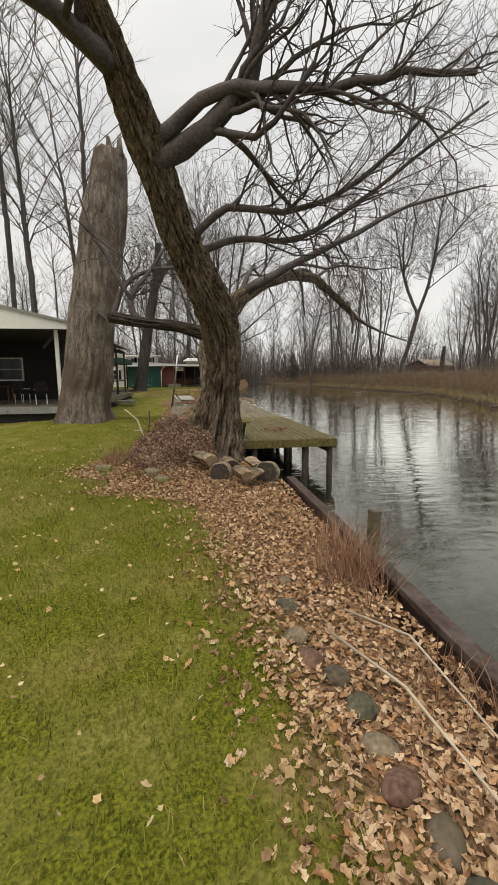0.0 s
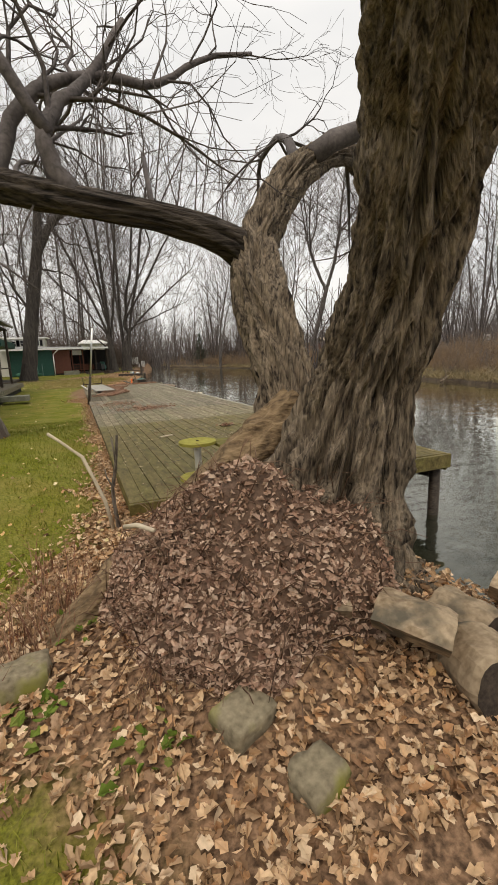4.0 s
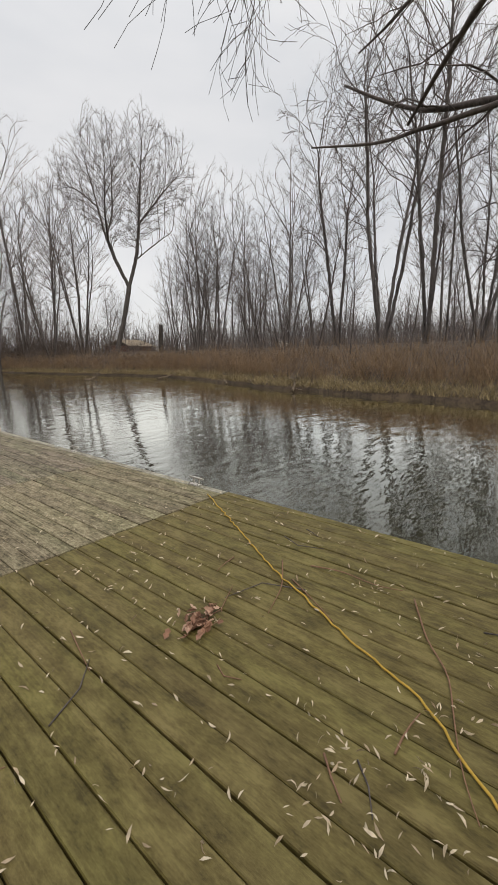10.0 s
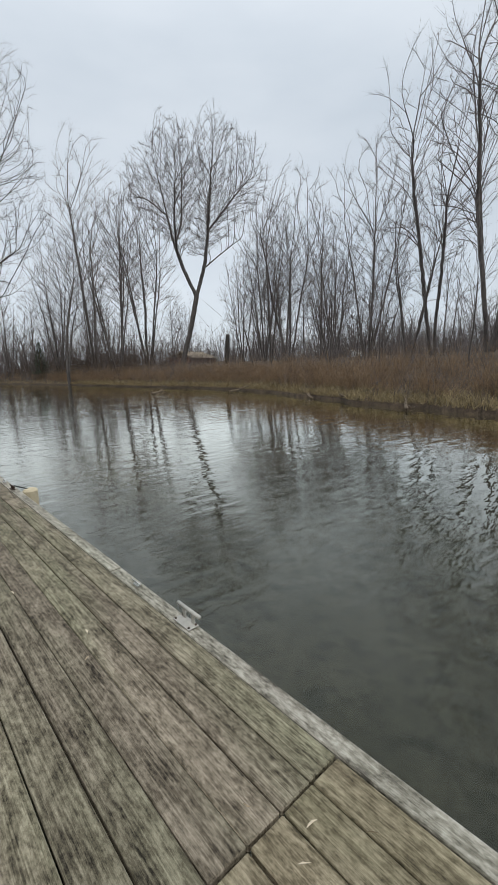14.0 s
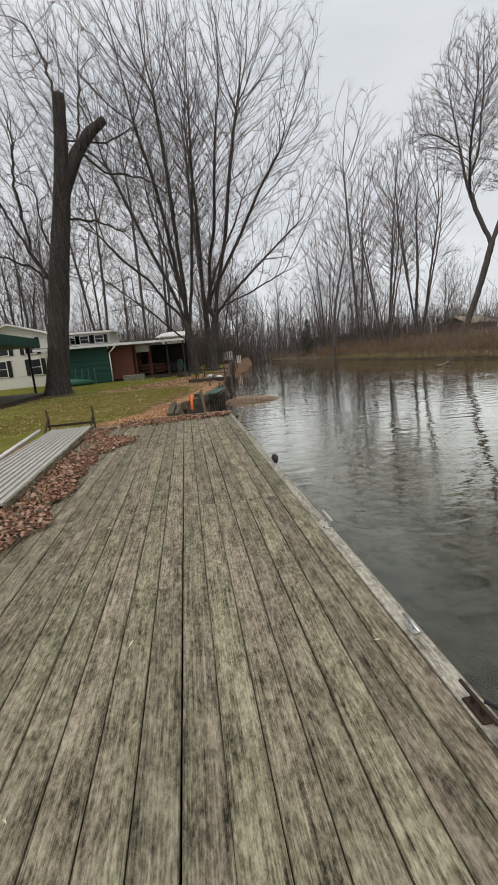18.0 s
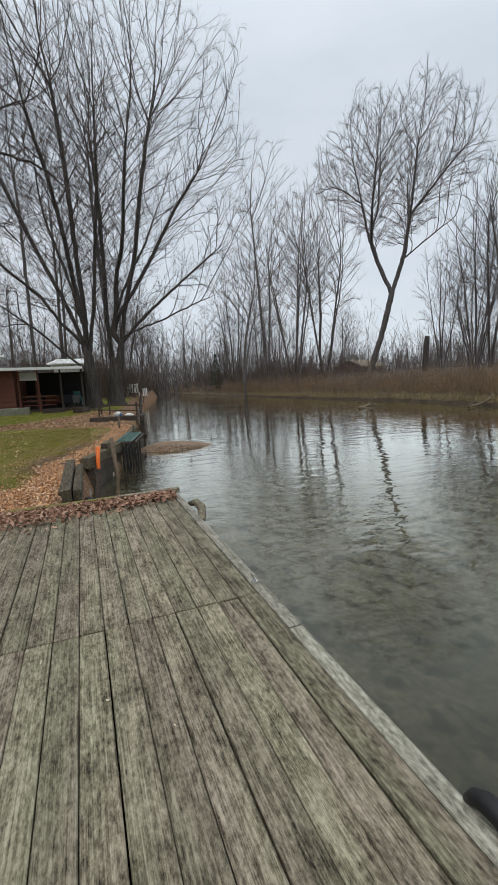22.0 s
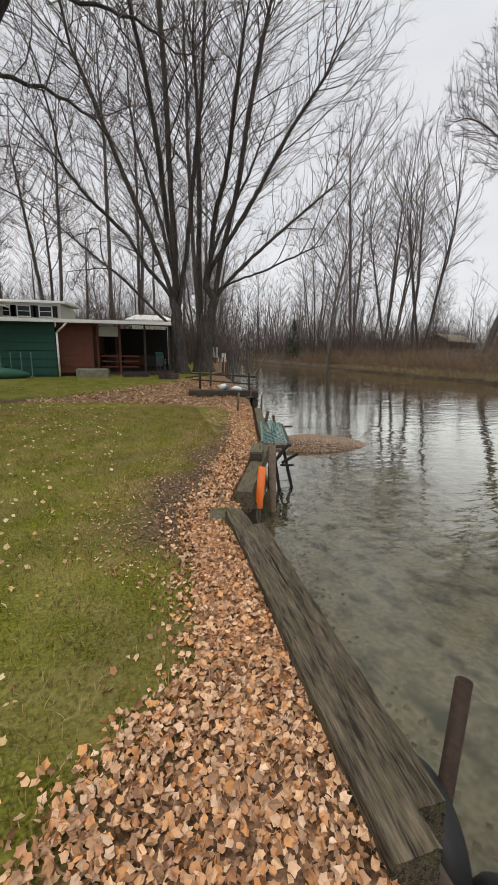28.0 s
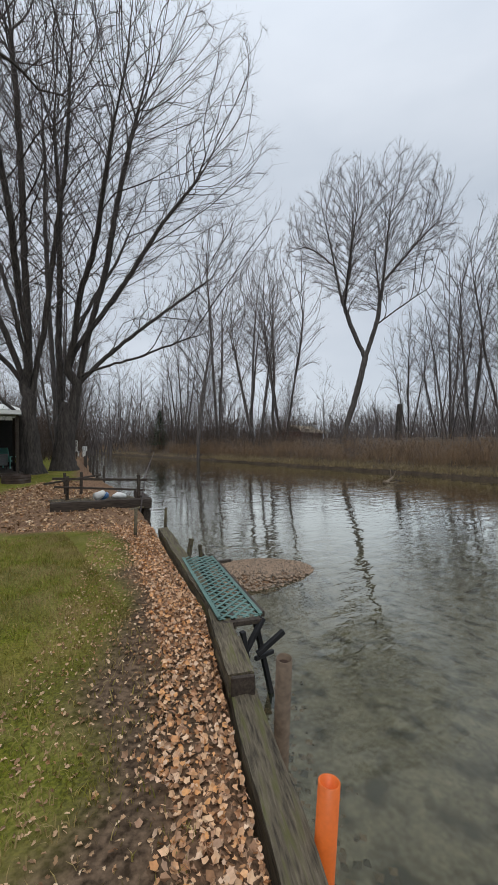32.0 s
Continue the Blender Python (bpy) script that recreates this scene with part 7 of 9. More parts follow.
def timber(name, a, b, w, hgt, parent, mat, seed, roll=0.0, cuts=18):
    """A squared old timber with cracked, worn faces."""
    a, b = Vector(a), Vector(b)
    d = b - a
    bm = bmesh.new()
    bmesh.ops.create_cube(bm, size=1.0, matrix=Matrix.Diagonal((w, d.length, hgt, 1)))
    bmesh.ops.subdivide_edges(bm, edges=[e for e in bm.edges if abs(e.verts[0].co.y - e.verts[1].co.y) > 0.01], cuts=cuts)
    bmesh.ops.subdivide_edges(bm, edges=[e for e in bm.edges if abs(e.verts[0].co.y - e.verts[1].co.y) < 0.01], cuts=4)
    for v in bm.verts:
        c = v.co.copy()
        k = (abs(c.x) / (w / 2)) ** 6 + (abs(c.z) / (hgt / 2)) ** 6
        if k > 1.3:
            v.co.x *= 0.97
            v.co.z *= 0.97
        q = Vector((c.x * 9 + seed, c.y * 1.4, c.z * 9))
        v.co.x += 0.02 * noise.noise(q) + 0.012 * noise.noise(q * 3)
        v.co.z += 0.022 * noise.noise(q + Vector((7, 3, 1))) + 0.012 * noise.noise(q * 3.1)
    bm.normal_update()
    for e in bm.edges:
        if len(e.link_faces) == 2 and e.calc_face_angle(0) > 0.6:
            e.smooth = False
    ob = part(name, bm, mat, parent, "", True)
    ob.matrix_basis = Matrix.Translation((a + b) / 2) @ Matrix.Rotation(math.atan2(-d.x, d.y), 4, "Z") @ Matrix.Rotation(math.atan2(d.z, math.hypot(d.x, d.y)), 4, "X") @ Matrix.Rotation(radians(roll), 4, "Y")
    return ob


def build_second_bank():
    rng = random.Random(91)
    s = thing("bank_timbers", "cracked damp brown timbers edging the bank", "timber", "bank edging")
    timber("timber", (-1.545, 22.95, -0.055), (-1.525, 25.93, -0.055), 0.17, 0.21, s, M_BEAM_WET, 1)
    timber("side_board", (-1.665, 23.05, -0.14), (-1.64, 25.6, -0.14), 0.04, 0.14, s, M_DARKWOOD, 3)
    timber("timber", (-1.385, 23.1, -0.09), (-1.335, 25.7, -0.11), 0.13, 0.18, s, M_BEAM_WET, 9)
    s2 = thing("low_timber", "dark wet timber below the bank edging", "timber", "bank edging")
    timber("timber", (-1.42, 22.2, -0.36), (-1.46, 25.6, -0.36), 0.2, 0.24, s2, M_DARKWOOD, 4)
    timber("timber", (-1.42, 22.2, -0.64), (-1.46, 25.6, -0.64), 0.2, 0.28, s2, M_DARKWOOD, 5)
    s3 = thing("long_bank_beam", "long mossy grey beam edging the bank", "timber", "bank edging")
    timber("beam", (-1.215, 26.83, -0.22), (-0.16, 29.6, -0.21), 0.2, 0.26, s3, M_BEAM, 12, cuts=24)
    timber("beam", (-0.15, 29.62, -0.20), (0.72, 33.5, -0.12), 0.18, 0.24, s3, M_BEAM, 15, cuts=24)
    timber("under_beam", (-1.13, 26.9, -0.5), (0.9, 33.6, -0.46), 0.2, 0.3, s3, M_DARKWOOD, 16, cuts=24)
    timber("under_beam", (-1.11, 26.9, -0.8), (0.94, 33.6, -0.77), 0.2, 0.34, s3, M_DARKWOOD, 17, cuts=24)
    bl = thing("timber_stub", "splintered squared timber stub on the bank beam", "timber")
    timber("stub", (-0.715, 28.19, -0.03), (-0.55, 28.68, -0.01), 0.19, 0.17, bl, M_BEAM, 22, cuts=8)
    part("cut_end", box(0.17, 0.03, 0.15, pose(-0.72, 28.165, -0.03, 0, 0, -20), 0.01), M_DARKWOOD, bl)
    for k in range(7):
        x, y = lerp(k, [0, 6], [-0.30, 0.45]), lerp(k, [0, 6], [29.4, 31.6])
        pk = thing("bank_stake", "dark upright stake holding the bank beam", "stake", "bank stakes")
        part("upright", box(0.07, 0.12, 1.1, pose(x + 0.18, y, -0.62, rng.gauss(0, 3), rng.gauss(0, 3), -18), 0.008), M_DARKWOOD, pk)
    slab = part("concrete_slab", box(0.21, 0.35, 0.10, None, 0.012), M_MOSSROCK, None)
    slab.matrix_world = pose(-1.64, 26.06, -0.10, 3, -4, -8)
    tagged(slab, "mossy grey concrete block between the timbers", "block")
    sk = part("short_board", box(0.08, 0.42, 0.03, None, 0.004), M_BEAM, None)
    sk.matrix_world = pose(-1.47, 26.5, -0.12, -3, 4, 2)
    tagged(sk, "short weathered board beside the timbers", "board")
    tyre((-1.24, 23.32, -0.50), 84, 5, 0.24, 0.075)
    tyre((-1.15, 22.88, -0.60), 70, 12, 0.215, 0.08)

    def pipe(name, label, top, foot, r, mat, category):
        p = thing(name, label, category)
        bm = bmesh.new()
        top, foot = Vector(top), Vector(foot)
        d = (top - foot).normalized()
        u = d.orthogonal().normalized()
        w = d.cross(u)
        n = 28
        ring = [(foot, r), (top, r), (top, r * 0.86), (top - d * 0.35, r * 0.86)]
        rows = [[bm.verts.new(c + rr * (math.cos(2 * math.pi * i / n) * u + math.sin(2 * math.pi * i / n) * w)) for i in range(n)] for c, rr in ring]
        for a, b in zip(rows, rows[1:]):
            for i in range(n):
                bm.faces.new((a[i], a[(i + 1) % n], b[(i + 1) % n], b[i]))
        bm.faces.new(list(reversed(rows[-1])))
        part("tube", bm, mat, p, "", True)
        return p

    pipe("steel_pipe", "rusty black steel pipe leaning from the water", (-1.02, 23.40, 0.19), (-1.22, 23.24, -0.95), 0.036, M_RUST, "pipe")
    pipe("orange_pipe", "bright orange plastic pipe standing at the bank", (-0.915, 27.09, 0.12), (-0.95, 27.10, -0.42), 0.051, M_ORANGE, "pipe")
    bp = pipe("brown_pipe", "stained brown pipe standing at the bank", (-0.53, 27.94, 0.21), (-0.44, 28.12, -0.98), 0.056, M_BROWNPIPE, "pipe")
    part("inner_rust", rod((-0.527, 27.947, 0.155), (-0.528, 27.945, 0.165), 0.047, 0.047, 20), M_RUST, bp)
    # lattice shelf
    lat = thing("lattice_panel", "green plastic lattice panel laid on the bank shelf", "lattice", at=(0.0, 0.0, 0.0))
    o, u, v = Vector((-0.30, 29.30, -0.065)), Vector((0.55, 2.15, 0.03)), Vector((0.42, -0.11, -0.02))
    nu, nv = u.normalized(), v.normalized()
    lu, lv = u.length, v.length
    cell = 0.125
    for sgn in (1, -1):
        k = -int(lv / cell) - 1
        while k * cell < lu:
            p = []
            for tt in (0.0, lv):
                s_ = k * cell + (tt if sgn > 0 else lv - tt)
                p.append((s_, tt))
            (s0, t0), (s1, t1) = p
            def clip(s_, t_, s2, t2, lim):
                return t_ + (lim - s_) * (t2 - t_) / (s2 - s_)
            pts = sorted(((s0, t0), (s1, t1)))
            (sa, ta), (sb, tb_) = pts
            if sb > 0.02 and sa < lu - 0.02:
                if sa < 0:
                    ta, sa = clip(sa, ta, sb, tb_, 0), 0
                if sb > lu:
                    tb_, sb = clip(sa, ta, sb, tb_, lu), lu
                a, b = o + nu * sa + nv * ta, o + nu * sb + nv * tb_
                d = b - a
                if d.length > 0.05:
                    m = Matrix.Translation((a + b) / 2 + Vector((0, 0, 0.004 * sgn))) @ Matrix.Rotation(math.atan2(-d.x, d.y), 4, "Z")
                    part("slat", box(0.03, d.length, 0.007, m), M_LATTICE, lat)
            k += 1
    for a, b in ((o, o + u), (o + v, o + u + v)):
        d = b - a
        part("border", box(0.04, d.length, 0.012, Matrix.Translation((a + b) / 2 + Vector((0, 0, 0.008))) @ Matrix.Rotation(math.atan2(-d.x, d.y), 4, "Z")), M_LATTICE, lat)
    sh = thing("bank_shelf", "dark timber brackets carrying the lattice shelf", "shelf", at=(0.03, 0.3, -0.11))
    part("ledger", box(0.46, 0.06, 0.05, pose(-0.14, 28.93, -0.005, 0, 0, -15), 0.005), M_DARKWOOD, sh)
    part("bracket", box(0.34, 0.05, 0.05, pose(0.12, 28.76, -0.20, 0, -32, -10), 0.005), M_BLACK, sh)
    part("bracket", box(0.36, 0.05, 0.05, pose(-0.02, 28.84, -0.12, 0, -48, 10), 0.005), M_BLACK, sh)
    part("leg", box(0.05, 0.05, 0.95, pose(0.15, 28.9, -0.5, 0, -14, 0), 0.005), M_BLACK, sh)
    part("leg", box(0.05, 0.05, 0.95, pose(-0.1, 28.8, -0.5, 0, -10, 0), 0.005), M_BLACK, sh)
    part("brace", box(0.3, 0.04, 0.04, pose(0.1, 28.84, -0.35, 0, 8, 20), 0.005), M_BLACK, sh)
    part("beam", box(0.06, 2.2, 0.06, pose(0.47, 30.1, -0.03, 0, 0, -14), 0.005), M_DARKWOOD, sh)
    part("end_post", box(0.06, 0.06, 0.34, pose(0.42, 31.35, 0.12, 0, 10, 0), 0.005), M_BEAM, sh)
    part("end_post", box(0.05, 0.05, 0.26, pose(0.58, 31.3, 0.06, 4, -6, 0), 0.005), M_BEAM, sh)
    part("outrigger", box(0.3, 0.06, 0.04, pose(0.8, 31.0, -0.04, 0, 0, 0), 0.005), M_DARKWOOD, sh)
    # gravel on the bar
    verts, faces = [], []
    octa = ((1, 0, 0), (-1, 0, 0), (0, 1, 0), (0, -1, 0), (0, 0, 1), (0, 0, -1))
    tri = ((0, 2, 4), (2, 1, 4), (1, 3, 4), (3, 0, 4), (2, 0, 5), (1, 2, 5), (3, 1, 5), (0, 3, 5))
    for k in range(7500):
        x, y = 2.4 + rng.gauss(0, 0.95), 32.45 + rng.gauss(0, 0.58)
        z = float(ground_z(x, y))
        if z < WATER_Z - 0.06 or z > -0.3:
            continue
        r = rng.uniform(0.012, 0.04)
        b = len(verts)
        verts += [(x + c[0] * r * rng.uniform(0.7, 1.4), y + c[1] * r * rng.uniform(0.7, 1.4), z + 0.01 + c[2] * r * 0.7) for c in octa]
        faces += [tuple(i + b for i in f) for f in tri]
    for k in range(1800):
        y = rng.uniform(23.2, 31)
        x = float(np.interp(y, SHORE_Y, SHORE_X)) + 0.25 + abs(rng.gauss(0, 0.35))
        z = float(ground_z(x, y))
        r = rng.uniform(0.012, 0.045)
        b = len(verts)
        verts += [(x + c[0] * r * rng.uniform(0.7, 1.4), y + c[1] * r * rng.uniform(0.7, 1.4), z + 0.01 + c[2] * r * 0.7) for c in octa]
        faces += [tuple(i + b for i in f) for f in tri]
    tagged(mesh_object("gravel", verts, faces, M_GRAVEL), "brown gravel on the small river bar and shore", "gravel", kind="stuff")
    # low landing with rails
    pf = thing("old_landing", "small derelict timber landing with leaning rails", "landing")
    timber("front_beam", (-0.9, 36.75, 0.09), (1.5, 36.45, 0.07), 0.18, 0.24, pf, M_DARKWOOD, 31)
    timber("side_beam", (1.42, 36.5, 0.05), (1.75, 38.5, 0.05), 0.16, 0.3, pf, M_DARKWOOD, 32)
    timber("side_beam", (1.42, 36.52, -0.3), (1.75, 38.5, -0.3), 0.18, 0.34, pf, M_DARKWOOD, 33)
    timber("side_beam", (1.44, 36.54, -0.66), (1.78, 38.5, -0.66), 0.18, 0.34, pf, M_DARKWOOD, 34)
    for k in range(7):
        part("deck_board", box(2.2, 0.19, 0.035, pose(0.35, 36.85 + k * 0.23, 0.06, 0, 0, -7), 0.004), M_BEAM_WET, pf)
    for x, y, hgt in ((-0.45, 37.15, 0.6), (1.2, 36.55, 0.62), (0.1, 38.3, 0.62), (-0.3, 38.5, 0.6)):
        part("rail_post", box(0.07, 0.07, hgt, pose(x, y, 0.2 + hgt / 2, 0, rng.gauss(0, 2), 0), 0.004), M_DARKWOOD, pf)
    part("rail", box(2.3, 0.06, 0.06, pose(0.3, 36.75, 0.72, 0, 2.5, -12), 0.004), M_DARKWOOD, pf)
    part("rail", box(2.2, 0.05, 0.05, pose(0.3, 36.8, 0.48, 0, 4, -13), 0.004), M_DARKWOOD, pf)
    part("rail", box(1.6, 0.05, 0.05, pose(-0.1, 38.35, 0.62, 0, -6, 12), 0.004), M_DARKWOOD, pf)
    part("loose_board", box(1.0, 0.14, 0.03, pose(0.75, 36.2, -0.05, 0, -6, 12), 0.004), M_BEAM, pf)
    jug = thing("plastic_jug", "white and blue plastic jug on the landing", "jug", at=(0.35, 37.2, 0.1), turn=30)
    part("bottle", rod((-0.12, 0, 0.13), (0.14, 0, 0.2), 0.11, 0.09, 20), M_WHITE, jug, smooth=True)
    part("blue_end", rod((0.1, 0, 0.13), (0.26, 0, 0.14), 0.12, 0.08, 20), M_BLUE, jug, smooth=True)
    bag = rock("plastic_bag", "crumpled white plastic bag on the landing", (0.5, 0.3, 0.2), (0.95, 37.5, 0.17), M_WHITE, 8, "")
    tagged(bag, "", "bag")
    st = Tubes()
    st.add([(1.1, 36.1, -0.1), (1.5, 36.9, 0.8), (2.2, 38.2, 1.35)], [0.022, 0.018, 0.008], 7, 0.1, rng)
    tagged(st.build("leaning_stick", M_TWIG), "long bare stick leaning over the landing", "stick")
    for x, y, hgt in ((0.1, 33.3, 0.55), (0.95, 34.0, 0.4)):
        p = part("short_post", rod((x, y, -0.25), (x + 0.02, y, hgt - 0.1), 0.035, 0.03, 10), M_BEAM, None, "", True)
        tagged(p, "short weathered post near the landing", "post", "short posts")
    for k in range(7):
        y = 46 + k * 3.2
        x = float(np.interp(y, SHORE_Y, SHORE_X)) + 0.4
        p = part("river_post", rod((x, y, -1.8), (x + rng.gauss(0, 0.05), y, 0.3 + rng.random() * 0.7), 0.07, 0.06, 10), M_DARKWOOD, None, "", True)
        tagged(p, "dark wooden post at the water's edge", "post", "river posts")
    fp = thing("fire_ring", "low rusty steel fire ring on the lawn", "fire ring", at=(-1.2, 43.8, float(ground_z(-1.2, 43.8))))
    bm = bmesh.new()
    n = 36
    rows = [[bm.verts.new((r * math.cos(2 * math.pi * i / n), r * math.sin(2 * math.pi * i / n), z)) for i in range(n)] for r, z in ((0.5, -0.04), (0.5, 0.3), (0.485, 0.3), (0.485, 0.02), (0.02, 0.02))]
    for a, b in zip(rows, rows[1:]):
        for i in range(n):
            bm.faces.new((a[i], a[(i + 1) % n], b[(i + 1) % n], b[i]))
    part("ring", bm, M_SHEET, fp)
    for z in (0.1, 0.2):
        bm = bmesh.new()
        rows = [[bm.verts.new((r * math.cos(2 * math.pi * i / n), r * math.sin(2 * math.pi * i / n), z + dz)) for i in range(n)] for r, dz in ((0.5, -0.012), (0.512, 0), (0.5, 0.012))]
        for a, b in zip(rows, rows[1:]):
            for i in range(n):
                bm.faces.new((a[i], a[(i + 1) % n], b[(i + 1) % n], b[i]))
        part("rib", bm, M_RUST, fp)


# ---- buildings ----
def window(parent, x, y, z, w, h, facing="y", shutters=False, mat_frame=None):
    """A framed window on a wall that looks to -y (facing 'y') or +x (facing 'x')."""
    win = part("window", box(w, 0.03, h), M_GLASS, parent)
    m = pose(x, y, z) if facing == "y" else pose(x, y, z, 0, 0, 90)
    win.matrix_basis = m
    f = mat_frame or M_WHITE
    for sx in (-1, 1):
        part("frame", box(0.07, 0.07, h + 0.1, pose(sx * (w / 2 + 0.03), 0, 0)), f, win)
        if shutters:
            part("shutter", box(0.28, 0.05, h + 0.08, pose(sx * (w / 2 + 0.22), -0.02, 0)), M_BLACK, win)
    for sz in (-1, 0, 1):
        part("frame" if sz else "glazing_bar", box(w, 0.06, 0.06 if sz else 0.035, pose(0, -0.005, sz * (h / 2 + 0.02))), f, win)
    return win


def sided_wall(parent, x0, x1, y, z0, z1, mat, depth=0.16, step=0.2, name="wall"):
    """A wall of lapped boards that looks to -y, each board a piece of its own."""
    wall = part(name, box(x1 - x0, depth, z1 - z0, pose((x0 + x1) / 2, y + depth / 2, (z0 + z1) / 2)), mat, parent)
    k = z0
    while k < z1 - 0.05:
        h = min(step, z1 - k)
        part("siding_board", box(x1 - x0, 0.024, h * 0.96, pose((x0 + x1) / 2, y - 0.008, k + h / 2, -4, 0, 0)), mat, wall)
        k += step
    return wall


def slab(parent, name, x0, x1, y0, y1, z0, z1, mat, label=""):
    return part(name, box(x1 - x0, y1 - y0, z1 - z0, pose((x0 + x1) / 2, (y0 + y1) / 2, (z0 + z1) / 2)), mat, parent, label)


def roof_sheet(parent, name, corners, thick, mat, label=""):
    bm = bmesh.new()
    top = [bm.verts.new(c) for c in corners]
    low = [bm.verts.new((c[0], c[1], c[2] - thick)) for c in corners]
    bm.faces.new(top)
    bm.faces.new(list(reversed(low)))
    for i in range(len(top)):
        j = (i + 1) % len(top)
        bm.faces.new((top[j], top[i], low[i], low[j]))
    return part(name, bm, mat, parent, label)


def porch_chair(x, y, z, turn, mat=None):
    c = thing("porch_chair", "metal porch chair standing in the dark porch", "chair", "porch chairs", at=(x, y, z), turn=turn)
    mt = mat or M_WHITE
    part("seat", box(0.46, 0.44, 0.03, pose(0, 0, 0.42), 0.008), M_BLACK, c)
    part("backrest", box(0.46, 0.03, 0.42, pose(0, 0.22, 0.7, -8, 0, 0), 0.008), M_BLACK, c)
    for sx in (-1, 1):
        for sy in (-1, 1):
            part("leg", rod((sx * 0.2, sy * 0.19, 0), (sx * 0.2, sy * 0.19, 0.42), 0.014, 0.014, 8), mt, c)
        part("arm", rod((sx * 0.24, -0.2, 0.6), (sx * 0.24, 0.22, 0.62), 0.014, 0.014, 8), mt, c)


def build_porch_house():
    h = thing("porch_cottage", "low cottage with a deep dark porch under a white gable", "house")
    x0, x1, y0, y1 = -18.0, -8.0, 6.6, 22.0
    slab(h, "porch_deck", x0, x1 + 0.7, y0, y1, 0.22, 0.42, M_PLANK_DRY, "grey painted deck boards")
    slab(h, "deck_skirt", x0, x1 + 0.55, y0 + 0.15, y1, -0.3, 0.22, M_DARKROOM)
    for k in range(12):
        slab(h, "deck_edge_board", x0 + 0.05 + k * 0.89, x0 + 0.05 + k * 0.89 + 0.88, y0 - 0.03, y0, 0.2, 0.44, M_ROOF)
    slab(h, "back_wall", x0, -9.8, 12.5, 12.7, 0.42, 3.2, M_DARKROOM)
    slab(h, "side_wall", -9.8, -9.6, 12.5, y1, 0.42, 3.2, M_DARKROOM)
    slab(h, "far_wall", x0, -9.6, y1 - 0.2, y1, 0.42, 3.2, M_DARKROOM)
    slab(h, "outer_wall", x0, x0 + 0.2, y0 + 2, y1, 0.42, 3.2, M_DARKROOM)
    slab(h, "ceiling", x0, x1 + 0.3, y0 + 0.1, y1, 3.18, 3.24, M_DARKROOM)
    window(h, -12.0, 12.46, 1.9, 1.2, 1.0)
    window(h, -15.0, 12.46, 1.9, 1.2, 1.0)
    for x in (-8.15, -11.3, -14.6):
        part("porch_post", box(0.12, 0.12, 2.78, pose(x, y0 + 0.2, 1.80), 0.008), M_BLACK if x < -9 else M_WHITE, h)
    for k in range(4):
        part("porch_post", box(0.11, 0.11, 2.78, pose(x1 + 0.25, y0 + 4.4 + k * 3.4, 1.80), 0.008), M_DARKWOOD, h)
    for k in range(3):
        part("rail", box(0.05, 3.2, 0.06, pose(x1 + 0.25, y0 + 6.1 + k * 3.4, 1.25), 0.004), M_DARKWOOD, h)
    part("post_brace", box(0.08, 0.08, 0.8, pose(-8.35, y0 + 0.2, 2.85, 0, 40, 0)), M_BLACK, h)
    ridge_x = -13.0
    # roof: two slopes, white gable end board
    roof_sheet(h, "roof", [(x1 + 0.6, y0 - 0.3, 3.42), (x1 + 0.6, y1 + 0.3, 3.42), (ridge_x, y1 + 0.3, 4.75), (ridge_x, y0 - 0.3, 4.75)], 0.09, M_ROOF)
    roof_sheet(h, "roof", [(ridge_x, y0 - 0.3, 4.75), (ridge_x, y1 + 0.3, 4.75), (x0 - 0.6, y1 + 0.3, 3.42), (x0 - 0.6, y0 - 0.3, 3.42)], 0.09, M_ROOF)
    bm = bmesh.new()
    pts = [(x1 + 0.55, 3.18), (x1 + 0.55, 3.36), (ridge_x, 4.68), (x0 - 0.55, 3.36), (x0 - 0.55, 3.18)]
    f = [bm.verts.new((x, y0 - 0.22, z)) for x, z in pts]
    b = [bm.verts.new((x, y0 - 0.12, z)) for x, z in pts]
    bm.faces.new(list(reversed(f)))
    bm.faces.new(b)
    for i in range(5):
        bm.faces.new((f[i], f[(i + 1) % 5], b[(i + 1) % 5], b[i]))
    part("gable_board", bm, M_WHITE, h, "white painted gable board")
    part("step", box(1.2, 0.6, 0.2, pose(-7.0, 14.5, 0.12), 0.01), M_CONCRETE, h)
    for x, y, a in ((-9.4, 8.6, 200), (-10.4, 9.4, 160), (-12.2, 9.0, 185), (-13.6, 9.4, 170)):
        porch_chair(x, y, 0.42, a)
    tb = thing("porch_table", "small dark table on the porch", "table", at=(-11.4, 9.8, 0.42))
    part("tabletop", box(0.9, 0.6, 0.03, pose(0, 0, 0.72), 0.005), M_BROWN, tb)
    for sx in (-1, 1):
        for sy in (-1, 1):
            part("leg", box(0.05, 0.05, 0.71, pose(sx * 0.4, sy * 0.25, 0.355)), M_BROWN, tb)
    cr = thing("wood_crate", "pale wooden crate on the porch deck", "crate", at=(-12.4, 7.4, 0.42))
    for k in range(3):
        part("slat", box(0.7, 0.02, 0.09, pose(0, -0.2, 0.06 + k * 0.12)), M_TANROOF, cr)
        part("slat", box(0.7, 0.02, 0.09, pose(0, 0.2, 0.06 + k * 0.12)), M_TANROOF, cr)
    for s in (-1, 1):
        part("end_panel", box(0.02, 0.4, 0.36, pose(s * 0.35, 0, 0.18)), M_TANROOF, cr)


